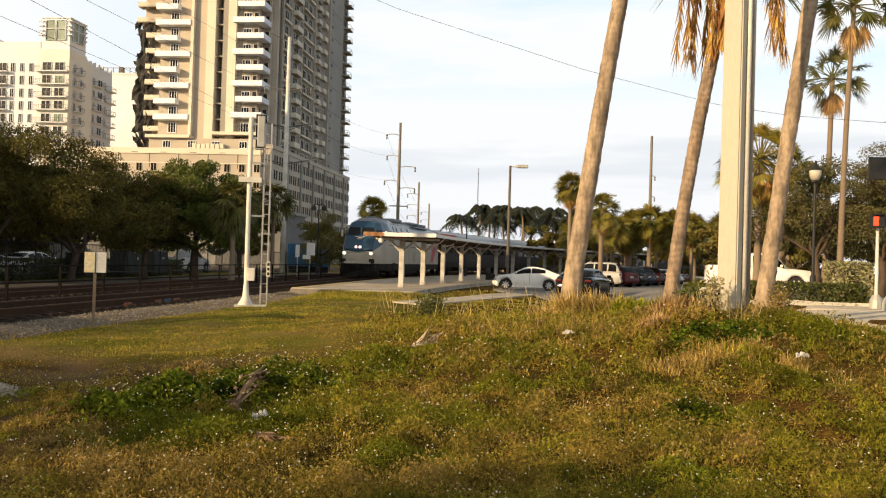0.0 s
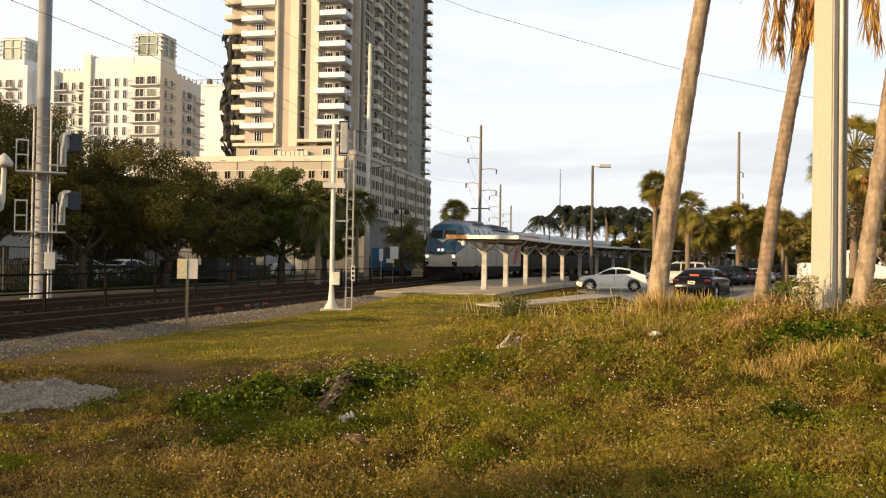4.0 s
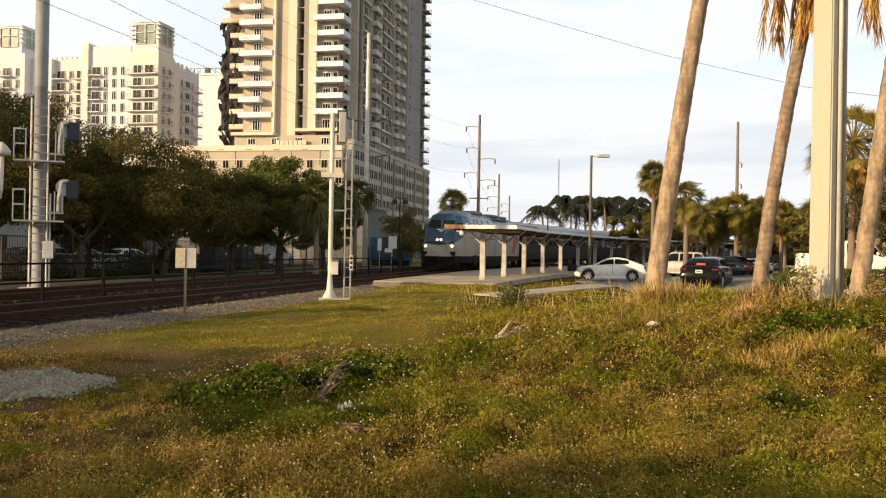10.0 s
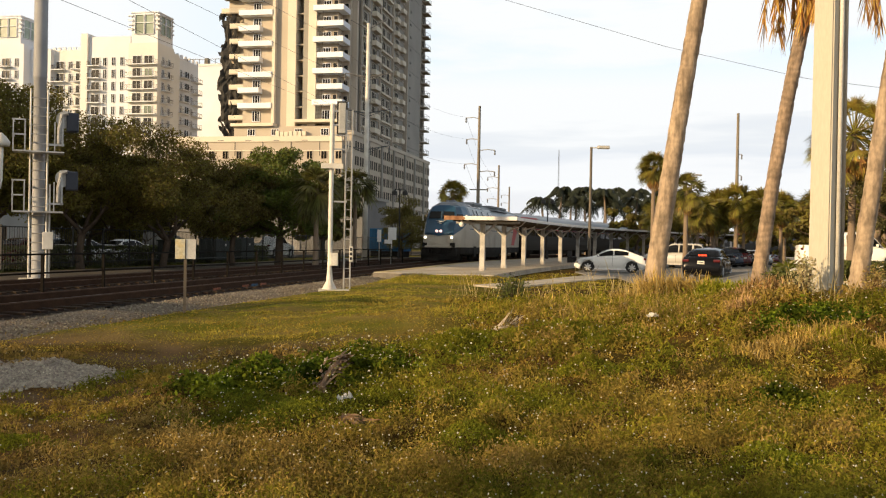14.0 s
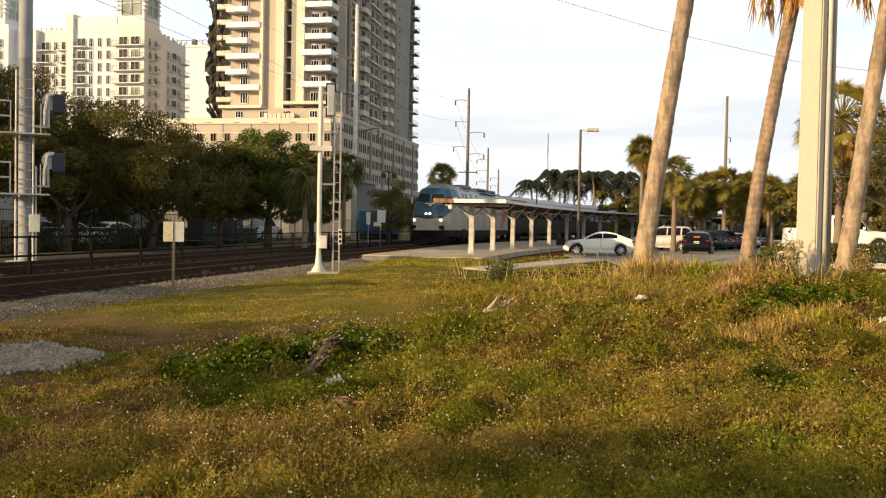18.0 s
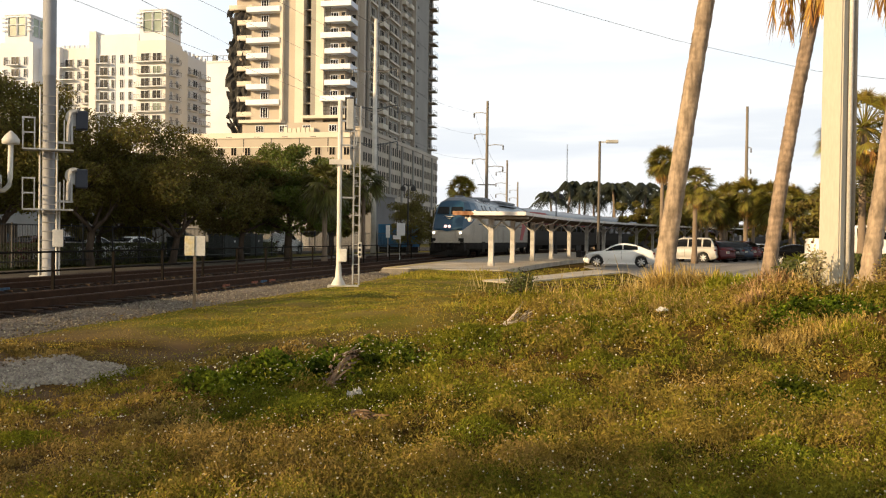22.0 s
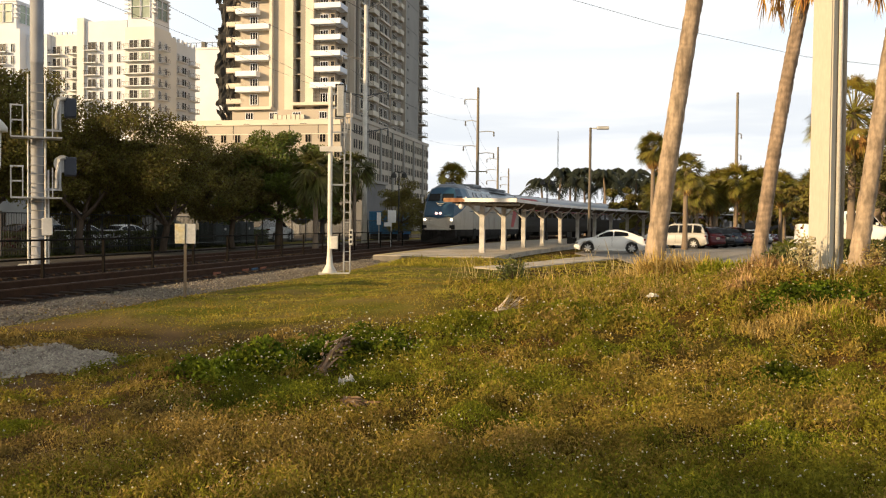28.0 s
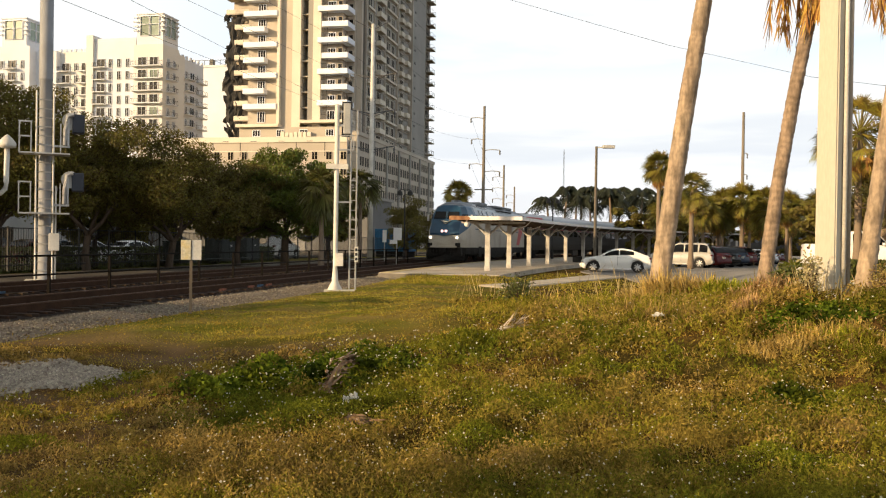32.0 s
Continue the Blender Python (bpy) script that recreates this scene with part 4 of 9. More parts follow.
def build_bogies(t, centres, base, r):
    for c in centres:
        for k in (-1, 1):
            bm = bmesh.new()
            prism(bm, [(c - base / 2 - 0.7, 0.55), (c - base / 2 - 0.5, 0.85), (c + base / 2 + 0.5, 0.85), (c + base / 2 + 0.7, 0.55), (c + 0.6, 0.42), (c - 0.6, 0.42)], "x", 1.0 * k, 1.14 * k)
            part("bogie_frame", bm, M["dirty_black"], t)
        for d in (-base / 2, base / 2):
            for k in (-1, 1):
                bm = bmesh.new()
                lathe(bm, [(r + 0.03, -0.03), (r + 0.03, 0.0), (r, 0.0), (r - 0.02, 0.12), (r - 0.12, 0.12), (r - 0.14, 0.06), (0.14, 0.06), (0.1, 0.14)], 18,
                      Matrix.Translation((0.72 * k, c + d, r + 0.01)) @ Matrix.Rotation(radians(90 * k), 4, "Y"))
                part("wheel", bm, M["dirty_black"], t)


def build_coach(m, label, double, blue):
    t = thing("passenger_coach", m, label, "railway coach", "coaches of the train")
    L, top = 25.4, 4.2
    def hull():
        bm = bmesh.new()
        sec = []
        for y in (0.0, 0.06, L - 0.06, L):
            k = 0.985 if y in (0.0, L) else 1
            sec.append([(-1.45 * k, y, 0.75), (-1.56 * k, y, 1.3), (-1.56 * k, y, 3.2), (-1.3 * k, y, 3.85), (-0.7 * k, y, top - 0.03), (0, y, top), (0.7 * k, y, top - 0.03), (1.3 * k, y, 3.85), (1.56 * k, y, 3.2), (1.56 * k, y, 1.3), (1.45 * k, y, 0.75)])
        return loft(bm, sec)
    # sides take the steel with shade in its colour, the roof the light copy
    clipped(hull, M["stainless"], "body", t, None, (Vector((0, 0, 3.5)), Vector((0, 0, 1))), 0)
    clipped(hull, M["coach_roof"], "roof", t, (Vector((0, 0, 3.5)), Vector((0, 0, 1))), None, 0, "pale ribbed steel roof")
    if not double:
        bm = bmesh.new()
        for k in (-1, 1):
            prism(bm, [(0.15, 3.3), (5.6, 3.3), (4.4, 3.86), (0.15, 3.86)], "x", 1.42 * k, 1.585 * k)
        part("red_band", bm, M["train_red"], t, "faded red panel at the end of the roof")
    for y in np.arange(2.0, L - 1, 3.0):
        part("roof_rib", boxes(((0, float(y), top + 0.0), (1.5, 0.35, 0.07)), bevel=0.02), M["coach_roof"], t)
    for k in (-1, 1):
        for y in np.arange(3.2, L - 2.6, 1.9):
            part("window", boxes(((1.565 * k, float(y), 2.45), (0.03, 1.35, 0.62)), bevel=0.012), M["train_glass"], t)
            if double:
                part("window", boxes(((1.53 * k, float(y), 3.3), (0.03, 1.35, 0.3)), bevel=0.012), M["train_glass"], t)
        for y in (1.0, L - 1.0):
            part("door", boxes(((1.565 * k, y, 2.0), (0.03, 0.8, 2.1)), bevel=0.012), M["silver"], t)
        bm = bmesh.new()
        box(bm, (1.562 * k, L / 2, 2.97), (0.016, L - 0.3, 0.26))
        part("stripe", bm, M[blue], t)
        bm = bmesh.new()
        box(bm, (1.562 * k, L / 2, 2.80), (0.016, L - 0.3, 0.05))
        part("stripe", bm, M["train_red"], t)
    part("underframe", boxes(((0, L / 2, 0.62), (2.3, 12, 0.55)), bevel=0.05), M["dirty_black"], t)
    for y in (-0.25, L + 0.25):
        part("gangway", boxes(((0, y, 2.0), (1.1, 0.5, 2.3)), bevel=0.03), M["rubber"], t)
    build_bogies(t, (3.0, L - 3.0), 2.6, 0.46)
    return t


def along_track(s0, length):
    """A pose for a vehicle whose front stands at s0, chorded along the curve."""
    a, b = track(s0), track(s0 + length)
    h = math.atan2(b[0] - a[0], b[1] - a[1])
    return Matrix.Translation((a[0], a[1], 0.245)) @ Matrix.Rotation(-h, 4, "Z")


build_loco(along_track(62.0, 20.8))
for _i in range(4):
    build_coach(along_track(62.0 + 21.7 + _i * 26.2, 25.4), "stainless steel passenger coach with a blue and red stripe" if _i else "stainless steel baggage coach with a navy stripe", _i == 1, "train_navy")


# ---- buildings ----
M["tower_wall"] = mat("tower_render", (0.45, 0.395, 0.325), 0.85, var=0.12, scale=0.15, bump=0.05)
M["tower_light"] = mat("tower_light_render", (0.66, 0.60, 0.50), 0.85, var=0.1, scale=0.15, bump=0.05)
# darker copy of the render; on the tower's side it stands for shade
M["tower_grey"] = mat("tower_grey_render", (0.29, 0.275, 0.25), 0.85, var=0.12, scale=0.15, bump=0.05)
M["tower_white"] = mat("tower_white", (0.77, 0.80, 0.87), 0.75, var=0.06, scale=0.3, bump=0.03)
# colour of the netting; the recess walls reuse it as painted shade
M["netting"] = mat("netting_and_recess_shade", (0.035, 0.033, 0.03), 0.9, var=0.5, scale=0.35, bump=0.3, bscale=2)
M["white_render"] = mat("white_render", (0.67, 0.695, 0.75), 0.85, var=0.08, scale=0.1, bump=0.04)
M["tan_render"] = mat("tan_render", (0.67, 0.665, 0.65), 0.85, var=0.1, scale=0.1, bump=0.04)
M["low_wall"] = mat("low_wall", (0.30, 0.29, 0.275), 0.9, var=0.15, scale=0.3, bump=0.1)
M["rail_dark"] = mat("balcony_rail", (0.10, 0.095, 0.085), 0.6, 0.3, var=0.2, bump=0.05)


def window_mesh(name, w, h, frame_mat, glass_mat, lights=2, depth=0.18):
    """A window facing -y, one connected casting: frame, mullions, and panes set back."""
    f, mu, y0, y1 = 0.09, 0.035, -depth, -0.03
    xs = [-w / 2, -w / 2 + f]
    for i in range(1, lights):
        c = -w / 2 + w * i / lights
        xs += [c - mu, c + mu]
    xs += [w / 2 - f, w / 2]
    zs = [-h / 2, -h / 2 + f, h / 2 - f, h / 2]
    bm = bmesh.new()
    front = {(i, j): bm.verts.new((x, y0, z)) for i, x in enumerate(xs) for j, z in enumerate(zs)}
    n = len(xs)
    for i in range(n - 1):
        for j in range(3):
            ring_ = [front[i, j], front[i + 1, j], front[i + 1, j + 1], front[i, j + 1]]
            if j == 1 and i % 2 == 1:
                back = [bm.verts.new((v.co.x, y1, v.co.z)) for v in ring_]
                bm.faces.new(back).material_index = 1
                for k in range(4):
                    bm.faces.new((ring_[k], ring_[(k + 1) % 4], back[(k + 1) % 4], back[k]))
            else:
                bm.faces.new(ring_)
    rim = [front[i, 0] for i in range(n)] + [front[n - 1, j] for j in (1, 2, 3)] + [front[i, 3] for i in range(n - 2, -1, -1)] + [front[0, j] for j in (2, 1)]
    back = [bm.verts.new((v.co.x, 0.05, v.co.z)) for v in rim]
    for k in range(len(rim)):
        bm.faces.new((rim[k], back[k], back[(k + 1) % len(rim)], rim[(k + 1) % len(rim)]))
    me = bpy.data.meshes.new(name)
    bm.to_mesh(me)
    bm.free()
    me.materials.append(frame_mat)
    me.materials.append(glass_mat)
    return me


def balcony_mesh(w, d, solid, wall_mat, rail_mat):
    """A balcony out along -y: the slab, and a railing or parapet that runs round three sides, each one casting."""
    slab = bpy.data.meshes.new("balcony")
    bm = bmesh.new()
    box(bm, (0, -d / 2, -0.1), (w, d, 0.22))
    bm.to_mesh(slab)
    bm.free()
    slab.materials.append(wall_mat)
    k = 0.06
    corners = [(-w / 2 + k, -0.02), (-w / 2 + k, -d + k), (w / 2 - k, -d + k), (w / 2 - k, -0.02)]
    cols = []          # place along the run, and whether the stretch after it is a bar
    for a, b in zip(corners, corners[1:]):
        a, b = Vector(a), Vector(b)
        length = (b - a).length
        n = max(1, int(length / 0.45))
        for q in range(n):
            cols += [(a.lerp(b, q / n), True), (a.lerp(b, (q + 0.12) / n), False)]
    cols.append((Vector(corners[-1]), True))
    rows = (0.012, 0.86) if solid else (0.012, 0.07, 1.0, 1.07)
    bm = bmesh.new()
    if solid:
        a, b = w / 2, 0.12
        prism(bm, [(-a, -0.02), (-a, -d), (a, -d), (a, -0.02), (a - b, -0.02), (a - b, -d + b), (b - a, -d + b), (b - a, -0.02)], "z", *rows)
        bmesh.ops.recalc_face_normals(bm, faces=bm.faces)
        rail = bpy.data.meshes.new("parapet")
        bm.to_mesh(rail)
        bm.free()
        rail.materials.append(rail_mat)
        return slab, rail, "parapet"
    g = [[bm.verts.new((c.x, c.y, z)) for z in rows] for c, _ in cols]
    for i in range(len(cols) - 1):
        for r in range(len(rows) - 1):
            if r != 1 or cols[i][1]:
                bm.faces.new((g[i][r], g[i + 1][r], g[i + 1][r + 1], g[i][r + 1]))
    bmesh.ops.solidify(bm, geom=bm.faces[:], thickness=0.05)
    rail = bpy.data.meshes.new("railing")
    bm.to_mesh(rail)
    bm.free()
    rail.materials.append(rail_mat)
    return slab, rail, "railing"


def put_balcony(kit, parent, m):
    ob = link("balcony", kit[0], parent, m)
    link(kit[2], kit[1], ob, Matrix())


SIDE = Matrix.Rotation(radians(90), 4, "Z")     # turns a front (-y) piece to face +x


def netting_mesh(w, z0, z1, seed):
    """Torn dark sheeting hung over scaffolding, one cloth of many small folds."""
    rs = np.random.RandomState(seed)
    bm = bmesh.new()
    nx, nz = 9, int((z1 - z0) / 0.8)
    g = []
    for j in range(nz + 1):
        lo = 0.5 * math.sin(j * 0.7) + 0.35 * math.sin(j * 0.23 + 1) + rs.uniform(-0.2, 0.2)
        hi = 0.3 * math.sin(j * 0.5 + 2) + rs.uniform(-0.15, 0.25)
        g.append([bm.verts.new((lo + (w + hi - lo) * i / nx, rs.uniform(-0.35, 0.35) + 0.3 * math.sin(i * 1.3 + j * 0.9), z0 + (z1 - z0) * j / nz + rs.uniform(-0.2, 0.2))) for i in range(nx + 1)])
    for j in range(nz):
        for i in range(nx):
            torn = 0.05 + (0.25 if j > nz - 5 else 0.0) + (0.22 if i in (0, nx - 1) else 0.0)
            if rs.uniform() > torn:
                bm.faces.new((g[j][i], g[j][i + 1], g[j + 1][i + 1], g[j + 1][i]))
    bmesh.ops.delete(bm, geom=[v for v in bm.verts if not v.link_faces], context="VERTS")
    bmesh.ops.solidify(bm, geom=bm.faces[:], thickness=0.04)
    return bm


def build_tower():
    m = Matrix.Translation((-34.8, 176.6, 0)) @ Matrix.Rotation(-0.122, 4, "Z")
    t = thing("apartment_tower", m, "tall beige apartment tower under construction with white balconies on a podium", "tower building")
    z0, fl, nfl = 22.2, 3.17, 18
    top = z0 + fl * nfl
    def wall(name, c0, c1, material, label=""):
        c = [(a + b) / 2 for a, b in zip(c0, c1)]
        s = [abs(b - a) for a, b in zip(c0, c1)]
        return part(name, boxes((c, s)), material, t, label)
    # front strips from the corner to the far side, each at its own depth
    wall("front_wall", (-6.9, 0.8, z0), (-2.7, 4, top), M["tower_wall"])
    wall("corner_wall", (-2.7, 3.4, z0), (-1.0, 4.6, top), M["tower_wall"])
    wall("front_pier", (-8.6, -0.5, z0), (-6.9, 4, top), M["tower_light"])
    wall("front_wall", (-9.9, 0.2, z0), (-8.6, 4, top), M["tower_grey"])
    # near-black back wall: the stair recess's shade is painted on
    wall("recess_wall", (-11.2, 3.2, z0), (-9.9, 4, top), M["netting"], "open stair recess with its shade in the wall colour")
    wall("front_pier", (-13.0, -0.6, z0), (-11.2, 4, top), M["tower_light"])
    wall("front_wall", (-15.6, 0.1, z0), (-13.0, 4, top), M["tower_wall"])
    wall("front_pier", (-16.2, -0.9, z0), (-15.6, 4, top), M["tower_light"])
    wall("front_wall", (-23.2, 0.8, z0), (-16.2, 4, top), M["tower_wall"])
    wall("set_back_wall", (-27.6, 3.0, z0), (-23.2, 6, top), M["tower_wall"])
    ob = part("netting", netting_mesh(4.2, z0 - 2, 48.6, 7), M["netting"], t, "torn dark construction netting")
    ob.matrix_basis = Matrix.Translation((-28.6, 1.2, 0))
    # core and side walls in darker grey, the side's shade put into the colour
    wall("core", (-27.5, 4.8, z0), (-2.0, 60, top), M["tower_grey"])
    # the side recess has its shade painted the same way
    wall("side_wall", (-2.0, 5.6, z0), (-0.6, 7.4, top), M["netting"], "recess down the side with its shade in the wall colour")
    wall("side_pier", (-2.0, 4.6, z0), (0.1, 5.6, top), M["tower_wall"])
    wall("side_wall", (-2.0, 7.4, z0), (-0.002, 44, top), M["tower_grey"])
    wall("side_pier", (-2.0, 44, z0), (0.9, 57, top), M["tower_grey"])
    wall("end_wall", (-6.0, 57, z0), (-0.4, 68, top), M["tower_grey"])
    for y, w, d in ((7.4, 0.35, 0.35), (13.4, 0.3, 0.25), (21.7, 0.5, 0.3), (31.9, 0.4, 0.5), (43.6, 0.3, 1.0)):
        wall("side_rib", (-0.1, y - w / 2, z0), (d, y + w / 2, top), M["tower_wall"])
    for i in range(1, nfl, 2):
        part("floor_joint", boxes(((0.46, 50.5, z0 + i * fl), (0.96, 13.06, 0.07))), M["rail_dark"], t)
    win = window_mesh("window", 1.7, 2.2, M["tower_white"], M["window_glass"], 3)
    slim = window_mesh("window", 1.0, 2.3, M["tower_wall"], M["window_glass"], 1)
    sidew = window_mesh("window", 2.5, 2.1, M["tower_light"], M["side_glass"], 2, 0.1)
    sidewide = window_mesh("window", 3.4, 2.2, M["tower_light"], M["side_glass"], 3, 0.1)
    left_long = balcony_mesh(7.3, 2.0, True, M["tower_white"], M["tower_white"])
    left_short = balcony_mesh(4.6, 2.0, True, M["tower_white"], M["tower_white"])
    right_long = balcony_mesh(6.4, 4.6, True, M["tower_white"], M["tower_white"])
    right_short = balcony_mesh(5.5, 4.6, True, M["tower_white"], M["tower_white"])
    side_b = balcony_mesh(4.2, 1.1, True, M["tower_light"], M["tower_light"])
    side_s = balcony_mesh(2.8, 1.0, True, M["tower_light"], M["tower_light"])
    end_b = balcony_mesh(4.0, 1.8, False, M["tower_wall"], M["rail_dark"])
    net_b = balcony_mesh(4.2, 2.2, True, M["tower_wall"], M["tower_light"])
    for i in range(nfl):
        z = z0 + i * fl
        zc = z + 1.55
        if i >= 2:
            put_balcony(left_short if i % 2 else left_long, t, Matrix.Translation((-21.2 if i % 2 else -19.85, 0.8, z + 0.0)))
            put_balcony(right_short if i % 2 else right_long, t, Matrix.Translation((-3.75 if i % 2 else -4.2, 3.4, z + 0.5)))
        if i >= 1:
            put_balcony(net_b, t, Matrix.Translation((-24.3, 3.0, z + 1.0)))
            part("stair_slab", boxes(((-10.55, 1.7, z + 0.1), (1.3, 3.0, 0.22))), M["tower_wall"], t)
        if i >= 8:
            put_balcony(net_b, t, Matrix.Translation((-26.2, 3.0, z + 1.0)))
        for dx in (0.2, 0.75, 1.15):
            part("scaffold_pole", boxes(((-11.1 + dx, 0.4 + dx, z + fl / 2), (0.07, 0.07, fl))), M["rail_dark"], t)
        for dz in (0.9, 1.7, 2.5):
            part("scaffold_ledger", boxes(((-6.3, -0.3, z + dz), (1.5, 0.07, 0.09))), M["rail_dark"], t)
        part("scaffold_pole", boxes(((-5.6, -0.32, z + fl / 2), (0.07, 0.07, fl))), M["rail_dark"], t)
        link("window", win, t, Matrix.Translation((-5.0, 0.78, zc)))
        link("window", slim, t, Matrix.Translation((-3.2, 0.78, zc)))
        link("window", slim, t, Matrix.Translation((-2.68, 2.2, zc)) @ SIDE)
        link("window", slim, t, Matrix.Translation((-1.8, 3.38, zc)))
        link("window", win, t, Matrix.Translation((-20.2, 0.78, zc)))
        for y in (10.4, 24.6, 28.6):
            link("window", sidew, t, Matrix.Translation((0.02, y, zc)) @ SIDE)
        part("window_ledge", boxes(((0.3, 10.4, z + 0.25), (0.62, 4.6, 0.42))), M["tower_light"], t)
        part("window_ledge", boxes(((0.3, 26.6, z + 0.25), (0.62, 8.4, 0.42))), M["tower_light"], t)
        for y in (17.4, 36.6):
            link("window", sidewide, t, Matrix.Translation((0.02, y, zc)) @ SIDE)
        put_balcony(side_b, t, Matrix.Translation((0.0, 17.4, z + 0.1)) @ SIDE)
        put_balcony(side_s, t, Matrix.Translation((0.0, 34.8, z + 0.1)) @ SIDE)
        put_balcony(side_s, t, Matrix.Translation((0.0, 40.4, z + 0.5)) @ SIDE)
        part("wall_vent", boxes(((0.95, 46.2, z + 2.2), (0.14, 1.0, 0.5))), M["rail_dark"], t)
        put_balcony(end_b, t, Matrix.Translation((-0.4, 65.0, z + 0.1)) @ SIDE)
        link("window", sidewide, t, Matrix.Translation((-0.38, 64.5, zc)) @ SIDE)
        part("slab_edge", boxes(((0.06, 25.5, z - 0.1), (0.14, 36.2, 0.22))), M["tower_wall"], t)
    # podium
    wall("podium", (-46, -3.0, 0), (-0.2, 67, z0 - 1.0), M["tower_wall"])
    wall("podium", (-0.2, -1.0, 0), (1.4, 67, z0 + 0.6), M["tower_wall"])
    wall("podium_parapet", (-46.2, -3.25, z0 - 1.0), (-0.2, -2.7, z0 + 0.1), M["tower_light"])
    wall("podium_parapet", (-0.2, -1.25, z0 + 0.6), (1.65, 67.2, z0 + 1.4), M["tower_wall"])
    wall("podium_upper", (-24.0, -1.4, z0 - 1.0), (-0.3, 3, z0 + 2.3), M["tower_wall"])
    wall("podium_ledge", (-24.4, -2.4, z0 + 2.3), (-15.2, 0.7, z0 + 2.9), M["tower_light"])
    wall("podium_ledge", (-10.6, -2.4, z0 + 3.0), (0.2, 0.7, z0 + 3.6), M["tower_light"])
    wall("podium_band", (-46.1, -3.12, z0 - 2.9), (-0.2, -3.0, z0 - 2.7), M["tower_light"])
    pw = window_mesh("window", 1.3, 1.9, M["tower_wall"], M["side_glass"], 2, 0.1)
    ps = window_mesh("window", 1.15, 2.0, M["tower_wall"], M["side_glass"], 1, 0.05)
    up = window_mesh("window", 1.7, 1.4, M["tower_white"], M["window_glass"], 3, 0.08)
    for x in (-20.2, -15.0, -10.0, -4.4):
        link("window", up, t, Matrix.Translation((x, -1.42, z0 + 1.1)))
    for r in range(4):
        for i in range(15):
            link("window", pw, t, Matrix.Translation((-0.9 - i * 3.02, -3.02, z0 - 3.55 - r * 3.1)))
    for i in range(8):
        part("panel_joint", boxes(((-4.85 - i * 6.04, -3.02, z0 - 1.9), (0.16, 0.08, 3.8))), M["rail_dark"], t)
        part("panel_vent", boxes(((-7.9 - i * 6.04, -3.27, z0 - 0.75), (1.3, 0.06, 0.1))), M["rail_dark"], t)
    for r in range(7):
        for i in range(20):
            for dy in (-0.75, 0.75):
                link("window", ps, t, Matrix.Translation((1.42, 1.6 + i * 3.4 + dy, z0 - 1.4 - r * 3.0)) @ SIDE)
    for i in range(6):
        wall("side_pilaster", (1.4, 9.1 + i * 10.2, 0), (1.75, 10.0 + i * 10.2, z0 + 0.6), M["tower_grey"])
    rnd = random.Random(6)
    for i in range(7):
        x = -14.2 + i * 0.95
        part("stacked_material", boxes(((x, -2.0, z0 + 0.55 + rnd.uniform(0, 0.25)), (0.8, 0.7, 0.9 + rnd.uniform(-0.2, 0.3))), bevel=0.05), M["tower_light"], t)
    return t


build_tower()


